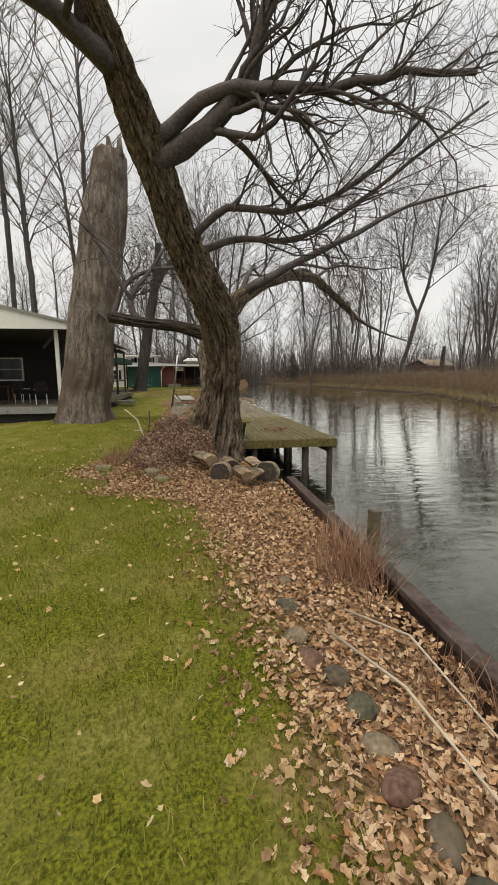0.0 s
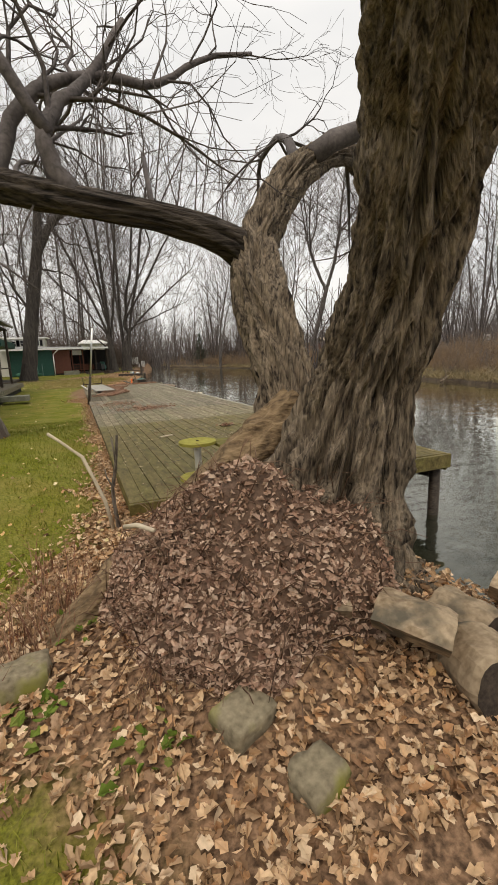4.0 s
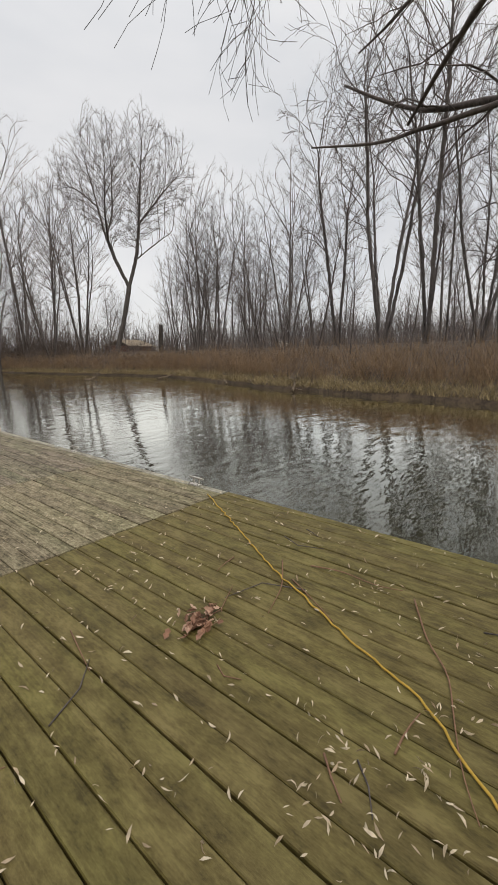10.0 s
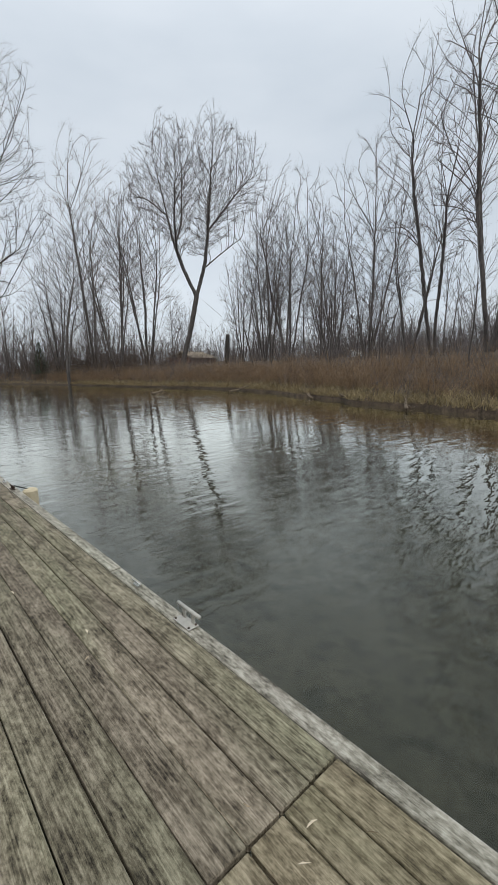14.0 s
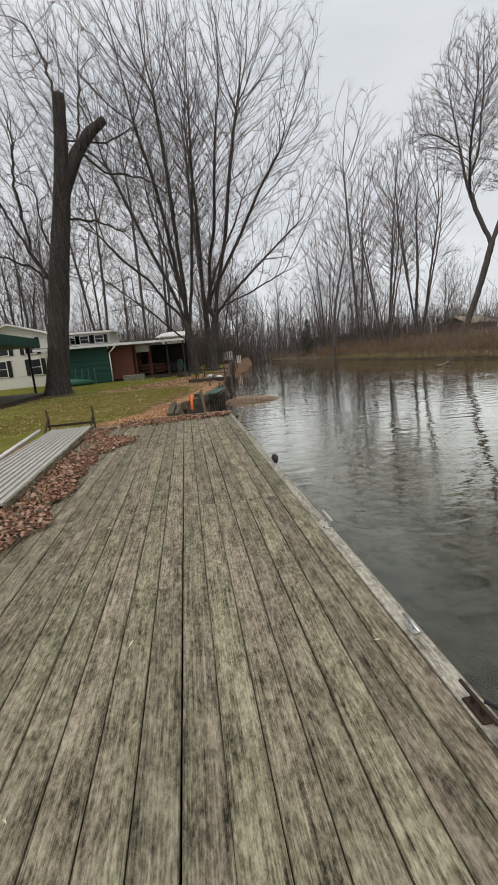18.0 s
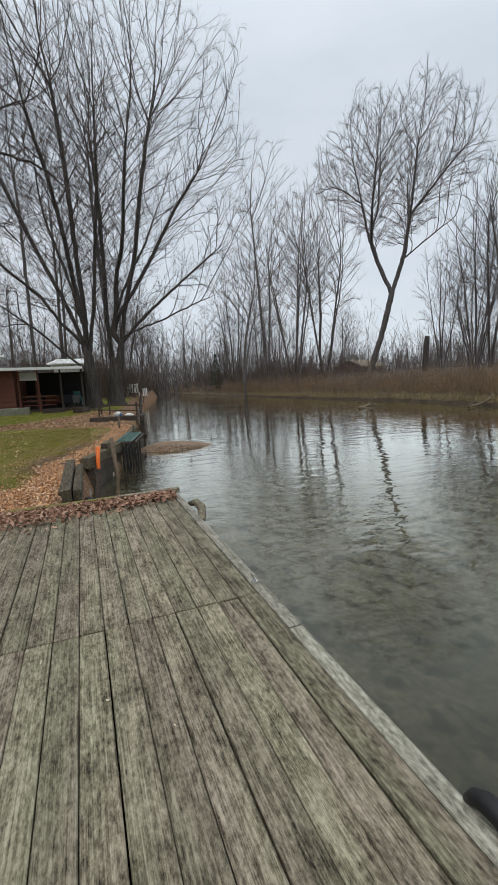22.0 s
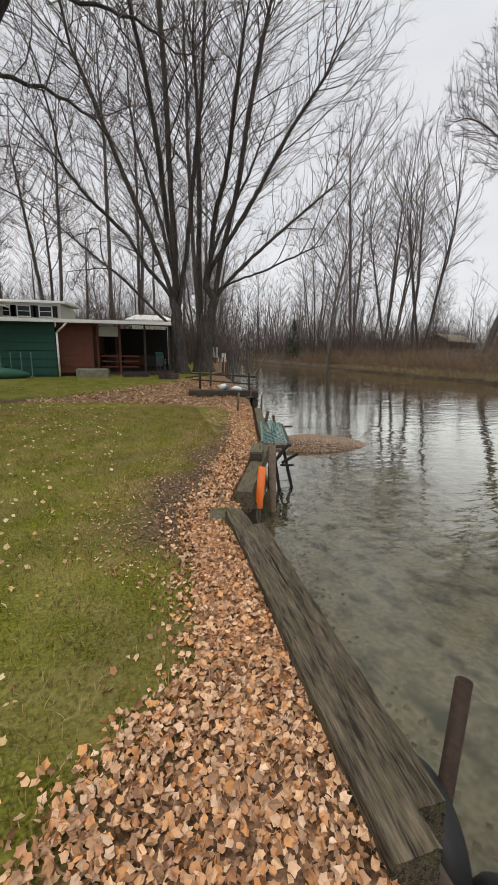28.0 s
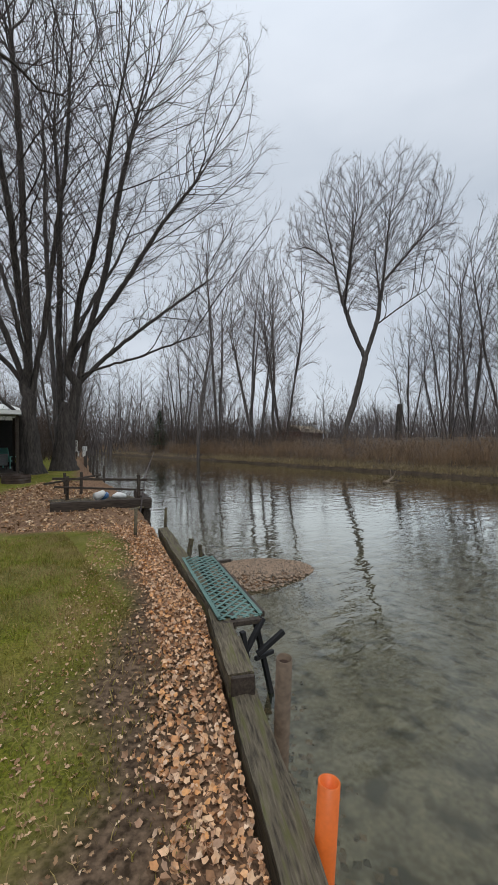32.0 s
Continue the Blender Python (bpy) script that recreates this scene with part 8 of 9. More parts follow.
def build_house_row():
    g = 0.12
    w = thing("white_house", "two-storey cream clapboard house with black shutters", "house")
    sided_wall(w, -16.6, -11.0, 47.0, g - 0.4, 4.1, M_SIDING)
    slab(w, "side_wall", -11.16, -11.0, 47.17, 57, g - 0.4, 4.1, M_SIDING)
    slab(w, "far_wall", -16.6, -11.0, 57, 57.2, g - 0.4, 4.1, M_SIDING)
    slab(w, "outer_wall", -16.6, -16.44, 47.17, 57, g - 0.4, 4.1, M_SIDING)
    bm = bmesh.new()
    f = [bm.verts.new((x, 47.0, z)) for x, z in ((-16.6, 4.1), (-11.0, 4.1), (-13.8, 4.95))]
    b = [bm.verts.new((v.co.x, 47.16, v.co.z)) for v in f]
    bm.faces.new(f)
    bm.faces.new(list(reversed(b)))
    for i in range(3):
        bm.faces.new((f[(i + 1) % 3], f[i], b[i], b[(i + 1) % 3]))
    part("gable", bm, M_SIDING, w)
    roof_sheet(w, "roof", [(-10.6, 46.6, 4.08), (-10.6, 57.5, 4.08), (-13.8, 57.5, 5.05), (-13.8, 46.6, 5.05)], 0.1, M_WHITE)
    roof_sheet(w, "roof", [(-13.8, 46.6, 5.05), (-13.8, 57.5, 5.05), (-17.0, 57.5, 4.08), (-17.0, 46.6, 4.08)], 0.1, M_WHITE)
    for x, z in ((-14.9, 1.75), (-12.4, 1.75), (-14.6, 3.35), (-12.6, 3.35)):
        window(w, x, 46.95, z, 0.75, 1.15, "y", True)
    part("corner_board", box(0.12, 0.06, 4.2, pose(-11.0, 46.97, 2.0)), M_WHITE, w)
    up = thing("rear_house", "white upper storey of a house behind the cottages", "house")
    sided_wall(up, -11.7, -7.6, 53.0, g, 4.4, M_SIDING)
    slab(up, "side_wall", -7.76, -7.6, 53.17, 59, g, 4.4, M_SIDING)
    roof_sheet(up, "roof", [(-12.0, 52.5, 4.5), (-7.2, 52.5, 4.5), (-7.2, 59.5, 4.75), (-12.0, 59.5, 4.75)], 0.14, M_WHITE)
    for x in (-11.0, -9.8, -8.5):
        window(up, x, 52.95, 3.85, 0.7, 0.62, "y", True)
    c = thing("green_cottage", "low cottage with dark green and red-brown boarded walls", "house")
    sided_wall(c, -10.6, -6.62, 45.2, g - 0.3, 2.85, M_GREEN, step=0.4, name="green_wall")
    sided_wall(c, -6.6, -4.9, 45.6, g + 0.2, 2.85, M_BROWN, step=0.3, name="brown_wall")
    slab(c, "brown_side", -5.06, -4.9, 45.77, 52, g - 0.3, 2.85, M_BROWN)
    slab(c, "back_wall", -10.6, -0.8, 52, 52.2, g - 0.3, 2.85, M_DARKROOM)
    slab(c, "base_wall", -6.58, -4.9, 45.64, 45.8, g - 0.4, g + 0.2, M_DARKROOM)
    roof_sheet(c, "roof", [(-11.6, 44.3, 2.98), (-0.9, 45.4, 2.9), (-0.7, 52.6, 3.2), (-11.6, 52.6, 3.5)], 0.12, M_ROOF, "pale grey low roof")
    part("fascia", box(10.7, 0.05, 0.16, pose(-6.25, 44.82, 2.86, 0, -0.4, 5.9)), M_WHITE, c)
    part("downspout", rod((-6.5, 45.05, 0.1), (-6.5, 45.05, 2.3), 0.05, 0.05, 10), M_WHITE, c, "white downspout", True)
    part("downspout_elbow", rod((-6.5, 45.05, 2.3), (-6.0, 44.85, 2.75), 0.05, 0.05, 10), M_WHITE, c, "", True)
    for x, y in ((-4.7, 45.9), (-3.6, 46.0), (-2.3, 46.1), (-1.0, 46.3), (-1.0, 49), (-3.9, 48)):
        part("porch_post", box(0.11, 0.11, 2.8, pose(x, y, 1.45)), M_BROWN if x < -3 else M_DARKWOOD, c)
    slab(c, "porch_floor", -4.88, -0.8, 46, 52, 0.2, 0.34, M_DARKWOOD)
    for k in range(3):
        part("porch_rail", box(1.9, 0.05, 0.07, pose(-3.6, 46.05, 0.62 + k * 0.28)), M_BROWN, c)
    part("entry_step", box(1.5, 1.0, 0.55, pose(-4.9, 44.9, 0.28), 0.02), M_CONCRETE, c, "tan concrete step")
    for k in range(3):
        part("stair", box(1.3, 0.3, 0.1, pose(-2.8, 45.4 - k * 0.3, 0.34 - k * 0.1)), M_DARKWOOD, c)
    for k in range(4):
        part("trellis", rod((-9.0 + k * 0.45, 44.6, 0.1), (-9.0 + k * 0.45, 44.6, 1.35), 0.025, 0.025, 8), M_LATTICE, c)
    for k, (x, y, w, h, m, nm, lb) in enumerate(((-4.2, 49.6, 0.9, 0.9, M_DARKWOOD, "porch_cabinet", "dark wooden cabinet standing in the porch"), (-3.0, 50.8, 1.3, 0.75, M_BROWN, "porch_bench", "red-brown bench against the porch wall"),
                                                  (-2.0, 47.6, 0.6, 0.85, M_BLACK, "barbecue_grill", "black covered grill in the porch"), (-1.6, 49.2, 0.7, 0.7, M_ROOF, "storage_box", "grey storage box in the porch"))):
        tg = thing(nm, lb, nm.split("_")[1], at=(x, y, 0.342))
        part("body", box(w, 0.5, h * 0.72, pose(0, 0, h * 0.64), 0.02), m, tg)
        part("lid", box(w + 0.06, 0.54, 0.05, pose(0, 0, h + 0.02), 0.01), M_DARKWOOD if m is M_BROWN else m, tg)
        for sx in (-1, 1):
            for sy in (-1, 1):
                part("leg", box(0.06, 0.06, h * 0.3, pose(sx * (w / 2 - 0.05), sy * 0.2, h * 0.15)), M_DARKWOOD, tg)
    sg = part("white_panel", box(1.0, 0.04, 0.5, pose(-4.2, 46.6, 2.45), 0.01), M_WHITE, c, "white board under the porch eave")
    pv = thing("far_pavilion", "pale pavilion with a low hipped roof", "house")
    for x in (-3.2, -0.4):
        for y in (60, 64):
            part("post", box(0.14, 0.14, 3.6, pose(x, y, 2.0)), M_WHITE, pv)
    slab(pv, "upper_wall", -3.2, -0.4, 60, 64, 3.1, 3.9, M_SIDING)
    roof_sheet(pv, "roof", [(-3.8, 59.4, 3.95), (0.2, 59.4, 3.95), (-0.6, 62, 4.5), (-3.0, 62, 4.5)], 0.1, M_WHITE)
    roof_sheet(pv, "roof", [(-3.0, 62, 4.5), (-0.6, 62, 4.5), (0.2, 64.6, 3.95), (-3.8, 64.6, 3.95)], 0.1, M_WHITE)
    tp = rock("tarpaulin", "crumpled dark green tarpaulin heaped by the cottage", (2.4, 0.8, 0.6), (-8.9, 44.0, 0.35), M_TARP, 6, "")
    tp.rotation_euler = (0, 0, 0.1)
    tagged(tp, "", "tarpaulin")
    cn = thing("green_canopy", "flat dark green canopy on thin posts over a low deck", "canopy")
    slab(cn, "roof", -19, -9.2, 30.5, 38.4, 2.75, 3.22, M_GREEN)
    for x in (-9.8, -15):
        for y in (31, 38.1):
            part("post", box(0.1, 0.1, 2.7, pose(x, y, 1.45)), M_BLACK, cn)
    slab(cn, "deck", -19, -9.0, 29.8, 38.4, -0.1, 0.16, M_DARKWOOD)
    lg = timber("log", (-11.0, 27.2, 0.15), (-8.6, 27.8, 0.12), 0.4, 0.36, None, M_DARKWOOD, 41)
    tagged(lg, "dark squared log lying on the lawn", "log")
    car = thing("parked_car", "dark car with a pale roof parked behind the house", "car", at=(-19.5, 47, 0.1), turn=80)
    part("body", box(4.2, 1.75, 0.7, pose(0, 0, 0.65), 0.12, None, 3), M_BLACK, car)
    part("cabin", box(2.2, 1.55, 0.55, pose(-0.2, 0, 1.25), 0.16, None, 3), M_WHITE, car)
    for sx in (-1.35, 1.35):
        for sy in (-0.8, 0.8):
            part("wheel", rod((sx, sy - 0.1, 0.32), (sx, sy + 0.1, 0.32), 0.32, 0.32, 20), M_TYRE, car)
    ch = thing("plastic_chair", "pale teal plastic lawn chair by the porch", "chair", at=(-1.25, 50.3, 0.345), turn=150)
    part("seat", box(0.55, 0.5, 0.05, pose(0, 0, 0.36, 6, 0, 0), 0.02), M_TEAL, ch)
    part("backrest", box(0.55, 0.05, 0.75, pose(0, 0.3, 0.68, -16, 0, 0), 0.02), M_TEAL, ch)
    for sx in (-1, 1):
        part("arm", box(0.08, 0.55, 0.04, pose(sx * 0.3, 0, 0.58), 0.01), M_TEAL, ch)
        for sy in (-0.2, 0.22):
            part("leg", box(0.06, 0.06, 0.58, pose(sx * 0.28, sy, 0.28)), M_TEAL, ch)
    wb = thing("white_garden_chair", "white slatted garden chair at the far bank end", "chair", at=(4.6, 67.5, 0.35), turn=165)
    for k in range(5):
        part("back_slat", box(0.2, 0.04, 1.1, pose(-0.56 + k * 0.28, 0.3, 0.95, -8, 0, 0), 0.01), M_WHITE, wb)
    part("seat", box(1.5, 0.6, 0.06, pose(0, 0, 0.45), 0.01), M_WHITE, wb)
    for sx in (-0.7, 0.7):
        for sy in (-0.26, 0.26):
            part("leg", box(0.08, 0.08, 0.5, pose(sx, sy, 0.2)), M_WHITE, wb)
    for k in range(3):
        p = part("white_stake", box(0.12, 0.06, 1.0, pose(5.9 + k * 0.35, 68.5 + k, 0.75)), M_WHITE, None)
        tagged(p, "white painted stake near the far bank", "stake", "white stakes")
    fr = thing("far_house", "distant low house with a wide tan roof", "house", at=(80, 126, 2.2), turn=25)
    slab(fr, "wall", -8, 8, -4, 4, -1, 2.4, M_BROWN)
    roof_sheet(fr, "roof", [(-9, -5, 2.3), (9, -5, 2.3), (7, 0, 4.4), (-7, 0, 4.4)], 0.15, M_TANROOF)
    roof_sheet(fr, "roof", [(-7, 0, 4.4), (7, 0, 4.4), (9, 5, 2.3), (-9, 5, 2.3)], 0.15, M_TANROOF)
    sh = thing("far_shed", "small white shed beyond the far bank", "shed", at=(63, 50.5, 2.3), turn=-30)
    slab(sh, "wall", -0.7, 0.7, -0.6, 0.6, -0.4, 1.0, M_WHITE)
    roof_sheet(sh, "roof", [(-0.9, -0.8, 1.0), (0.9, -0.8, 1.0), (0.9, 0.8, 1.3), (-0.9, 0.8, 1.3)], 0.08, M_ROOF)
    hb = thing("far_barn", "dark distant house roof behind the trees", "house", at=(52, 3, 2.3), turn=-70)
    slab(hb, "wall", -5, 5, -3, 3, -1, 2.2, M_DARKROOM)
    roof_sheet(hb, "roof", [(-5.6, -3.6, 2.1), (5.6, -3.6, 2.1), (5.6, 0, 4.2), (-5.6, 0, 4.2)], 0.15, M_DARKROOM)
    roof_sheet(hb, "roof", [(-5.6, 0, 4.2), (5.6, 0, 4.2), (5.6, 3.6, 2.1), (-5.6, 3.6, 2.1)], 0.15, M_DARKROOM)


# ---- named trees ----
def build_maple():
    rng = random.Random(8)
    for side, (x, label) in enumerate(((-0.4, "huge bare maple with slender fanned branches"), (1.35, "huge bare forked maple beside its twin"))):
        t = thing("maple_tree", label, "tree", "twin maples", at=(x, 48.3 + 1.2 * side, float(ground_z(x, 48.3))))
        out = -1 if side == 0 else 1
        fissured("trunk", [(0, 0, -0.3), (0, 0, 0.8), (0.05 * out, 0, 2.0), (0.08 * out, 0, 3.6)], [0.72, 0.54, 0.46, 0.2], M_BARK_DARK, t, 36, 0.15, 0.1, 6.0, 6 + side, 0.1, (0.9, 0.3))
        if side == 0:
            mains = ((-0.03, 0.02, 21), (0.10, -0.05, 20), (-0.30, 0.1, 17), (-0.12, -0.22, 17), (-0.16, 0.26, 16), (-0.55, -0.05, 11), (-0.8, 0.12, 8))
            pts = crown_points(61, 5600, (-2.6, 0, 17.6), (7.6, 7.2, 12.8), 0.5)
        else:
            mains = ((0.20, 0.02, 21), (0.0, 0.14, 20), (0.42, -0.05, 17), (0.10, -0.24, 17), (0.30, 0.24, 15), (0.72, 0.04, 12), (0.95, -0.12, 8))
            pts = crown_points(62, 5600, (3.2, 0, 18.0), (8.6, 7.2, 11.8), 0.5)
        limbs = []
        for k, (dx, dy, h) in enumerate(mains):
            z0 = 1.2 if k < 2 else rng.uniform(2.4, 5.5)
            line = [(0.06 * out, 0, z0)]
            for q in (0.12, 0.3, 0.5, 0.75, 1.0):
                line.append((dx * h * q ** 1.1 + rng.gauss(0, 0.14), dy * h * q + rng.gauss(0, 0.14), z0 + (h - z0) * q))
            limbs.append(line)
        pos, par, way = colonise(60 + side, limbs, pts, 0.33, 2.8, 0.5, 0.16, 1.9, 80, 0.07, 0.95, (0, 0, 2.0))
        wood_of(t, pos, par, way, 0.0068, 2.15, 0.03, 70 + side, 0.75, 2, M_BARK_DARK, M_TWIG, sides=10)


def build_sawn_tree():
    rng = random.Random(18)
    t = thing("pollarded_tree", "dark bare tree with a sawn-off top limb", "tree", at=(-8.4, 37.6, float(ground_z(-8.4, 37.6))))
    fissured("trunk", [(0, 0, -0.3), (0.15, 0, 1.0), (0.6, 0, 3.6), (1.1, 0, 6.4), (1.65, 0, 9.0), (2.05, 0, 11.2), (2.3, 0.1, 13.2), (2.5, 0.1, 15.2)], [0.74, 0.6, 0.55, 0.52, 0.46, 0.40, 0.33, 0.28], M_BARK_DARK, t, 32, 0.2, 0.09, 6.0, 9, 0.12, (0.9, 0.25))
    fissured("cut_stub", [(2.0, 0.1, 10.6), (2.9, 0.2, 12.4), (3.7, 0.2, 13.4), (4.6, 0.3, 14.1)], [0.34, 0.32, 0.28, 0.2], M_BARK_DARK, t, 24, 0.2, 0.09, 6.0, 3, 0.12)
    limbs = ([(-0.3, 0, 6.6), (-1.4, 0, 8.4), (-2.6, 0.2, 10.4), (-4.4, 0.4, 13.6)], [(-0.3, 0, 6.9), (-1.6, -0.2, 8.0), (-3.4, -0.4, 8.7), (-5.6, -0.6, 8.9)],
             [(-0.2, 0, 8.2), (-1.2, 0.2, 10.2), (-1.5, 0.2, 12.4), (-3.2, 0.2, 13.4)], [(0.0, 0, 9.4), (-0.15, 0.1, 12.0), (0.0, 0.1, 14.6), (-0.9, 0.2, 18.6), (-2.4, 0.3, 21.5)],
             [(1.8, 0.3, 14.7), (2.6, 0.3, 15.3), (3.4, 0.4, 15.9)], [(0.5, 0.1, 10.6), (2.0, 0.2, 10.4), (3.8, 0.3, 9.4), (5.0, 0.3, 7.6)],
             [(0.0, 0, 7.4), (1.4, -0.3, 7.0), (3.0, -0.8, 5.6), (4.2, -1.2, 4.6)], [(0.7, 0.2, 14.0), (0.5, 0.4, 16.6), (0.4, 0.4, 19.6)],
             [(1.6, 0.2, 13.4), (2.4, 0.0, 13.0), (4.0, -0.3, 12.8), (5.6, -0.6, 11.6)], [(-1.6, 0.1, 8.8), (-2.6, 0.3, 12.2), (-3.0, 0.5, 16.0)])
    lean = lambda p: np.array((p[0] + 0.17 * p[2], p[1], p[2] * 0.87))
    pts = np.vstack([crown_points(81, 4200, (-1.8, 0, 14.5), (5.8, 5.0, 8.4), 0.5), crown_points(82, 1300, (2.6, -0.2, 12.8), (4.0, 3.4, 5.6), 0.5)])
    pos, par, way = colonise(83, [[(0.8, 0, 5.0), (1.1, 0, 6.4), (1.65, 0, 9.0), (2.05, 0.1, 11.2), (2.3, 0.1, 13.4)]] + [[lean(p) for p in line] for line in limbs] + [[(2.0, 0.1, 10.6), (2.9, 0.2, 12.4), (3.7, 0.2, 13.4), (4.6, 0.3, 14.1)], [(2.3, 0.1, 13.2), (2.5, 0.1, 15.1)]],
                             np.vstack([lean(pts.T).T, crown_points(85, 900, (3.3, 0.2, 13.4), (3.0, 2.4, 3.0), 0.4)]), 0.34, 2.8, 0.52, 0.1, 0.8, 70, 0.2, 0.5, (0.1, 0, 6.0))
    wood_of(t, pos, par, way, 0.009, 2.2, 0.03, 84, 0.7, 3, M_BARK_DARK, M_TWIG, sides=10)


def build_fork_tree():
    t = thing("cottonwood_tree", "tall bare cottonwood with a wide forked crown", "tree", at=(35.7, 63.2, 1.4), turn=-47)
    limbs = [[(-0.6, 0, -0.6), (0.0, 0, 2.1), (1.25, 0, 6.2), (2.28, 0, 10.5)],
             [(2.28, 0, 10.5), (0.5, -0.3, 14.7), (-0.7, -0.5, 18.5), (-1.6, -0.6, 23.3), (-2.4, -0.6, 27.0)],
             [(2.28, 0, 10.5), (3.7, 0.3, 15.0), (4.4, 0.5, 19.8), (4.85, 0.5, 24.0), (5.2, 0.5, 28.2)],
             [(-0.5, -0.4, 17.5), (0.5, 0.5, 21.2), (0.7, 1.0, 26.8)],
             [(-1.4, -0.6, 21.9), (-3.8, -1.0, 24.0), (-5.9, -1.2, 24.7)],
             [(4.4, 0.5, 19.8), (8.0, 1.0, 24.0), (10.7, 1.2, 26.8)],
             [(3.7, 0.3, 14.7), (6.9, -0.5, 16.7), (9.3, -0.8, 18.1)],
             [(3.9, 0.4, 16.5), (4.0, 3.0, 20.0), (3.6, 5.0, 25.0)], [(-0.2, -0.4, 16.5), (0.4, -3.4, 20.5), (1.2, -5.0, 25.0)]]
    pts = crown_points(91, 6200, (2.6, 0, 25.0), (10.6, 8.8, 9.4), 0.42, lambda x, y, z: z > 13.5 + 1.05 * math.hypot(x - 2.4, y * 0.8))
    pos, par, way = colonise(92, limbs, pts, 0.4, 3.4, 0.6, 0.12, 1.8, 70, 0.08, 0.95, (2.3, 0, 9.0))
    wood_of(t, pos, par, way, 0.0115, 2.32, 0.04, 93, 0.8, 4, M_BARK_GREY, M_TWIG_FAR, sides=9)


# ---- woods ----
def build_woods():
    rng = random.Random(40)
    kinds = [far_tree(100, 20, 1, "slender bare tree in the riverside wood", 0.06, 3.0, 0.3, 520),
             far_tree(101, 22, 2, "bare twin-stemmed tree in the riverside wood", 0.12, 4.0, 0.28, 680),
             far_tree(102, 18, 4, "bare many-stemmed tree in the riverside wood", 0.22, 4.4, 0.26, 700),
             far_tree(103, 24, 1, "tall straight bare tree in the riverside wood", 0.04, 2.8, 0.40, 520),
             far_tree(104, 14, 5, "bare clump of thin leaning stems", 0.26, 3.4, 0.22, 560),
             far_tree(105, 17, 2, "leaning bare tree in the riverside wood", 0.16, 4.0, 0.3, 660, -0.24),
             far_tree(106, 11, 1, "thin bare sapling in the riverside wood", 0.10, 1.6, 0.25, 260, 0.0, 0.008)]
    first = {}

    def plant(k, x, y, s=1.0, lift=0.0):
        z = float(ground_z(x, y)) - 0.15 + lift
        s *= 1.3
        m = Matrix.LocRotScale((x, y, z), Euler((rng.gauss(0, 0.03), rng.gauss(0, 0.03), rng.uniform(0, 6.28))), (s, s, s * rng.uniform(0.92, 1.1)))
        if k not in first:
            first[k] = True
            kinds[k].matrix_basis = m
        else:
            copy_thing(kinds[k], Matrix.LocRotScale(m.translation, m.to_quaternion(), m.to_scale()) @ Matrix.Diagonal((1 / kinds[k].scale[0], 1 / kinds[k].scale[1], 1 / kinds[k].scale[2], 1)))

    # two leaning trees left of the cottonwood, known clumps
    for k, x, y, s in ((2, 29.9, 74.5, 1.15), (1, 36.0, 86, 1.15), (2, 38.4, 79.6, 1.25), (5, 23.5, 80, 1.2), (0, 44, 90, 1.5), (1, 33.5, 92, 1.4), (2, 26, 91, 1.0), (1, 40.5, 26.5, 1.0), (2, 44, 36, 0.98), (2, 39.5, 21.0, 1.35), (1, 36.5, 15.5, 1.15), (2, 36, 11, 0.95), (1, 35.0, 6, 0.9), (2, 47, 43, 0.8), (4, 50, 47, 0.95), (2, 46, 56, 0.95), (1, 43.5, 52, 0.88), (4, 50, 60, 1.0), (2, 42.5, 47.5, 0.95), (2, 47.5, 63, 0.72)):
        plant(k, x, y, s)
    for k, x, y, s in ((1, -11.0, 27, 1.2), (0, -14.5, 25, 1.25), (3, -17.5, 30, 1.2), (1, -20, 24, 1.1)):
        plant(k, x, y, s)
    # far bank, right
    for i in range(30):
        y = rng.uniform(-50, 62)
        x = float(np.interp(y, FAR_Y, FAR_X)) + 8.5 + abs(rng.gauss(0, 13))
        if abs(x - 36) < 6 and 54 < y < 72:
            continue
        plant(rng.choice((0, 0, 1, 1, 3, 3, 3, 6, 6, 2)), x, y, rng.uniform(0.5, 0.8) * (0.85 if y > 45 else 1))
    # thin clumps along the bank
    for i in range(20):
        y = rng.uniform(8, 46)
        x = float(np.interp(y, FAR_Y, FAR_X)) + rng.uniform(5, 17)
        plant(rng.choice((4, 4, 6, 6, 6, 2)), x, y, rng.uniform(0.4, 0.68))
    # far bank, upstream and beyond
    for i in range(26):
        y = rng.uniform(76, 160)
        x = float(np.interp(y, FAR_Y, FAR_X)) + 3 + abs(rng.gauss(0, 26))
        plant(rng.choice((0, 1, 2, 4, 5, 6, 6)), x, y, rng.uniform(0.6, 0.95))
    for i in range(16):
        y = rng.uniform(95, 160)
        x = rng.uniform(-30, float(np.interp(y, SHORE_Y, SHORE_X)) - 1)
        plant(rng.choice((0, 1, 2, 3, 4, 6)), x, y, rng.uniform(0.55, 0.8))
    # wood behind the houses
    for i in range(30):
        y = rng.uniform(63, 100)
        x = rng.uniform(-60, min(3.0, float(np.interp(y, SHORE_Y, SHORE_X)) - 3))
        plant(rng.choice((0, 0, 1, 2, 3, 3, 4)), x, y, rng.uniform(0.75, 1.05))
    for k, x, y, s in ((3, 1.9, 56.0, 1.0), (2, 3.0, 63, 0.75), (3, -5, 63, 1.0), (2, 4.2, 70, 0.7), (4, 6.0, 77, 0.8), (2, 8.0, 86, 0.7), (5, 9.5, 94, 0.75), (2, 12.5, 104, 0.75), (4, 15.0, 112, 0.9), (1, 2.0, 75, 0.7)):
        plant(k, x, y, s)
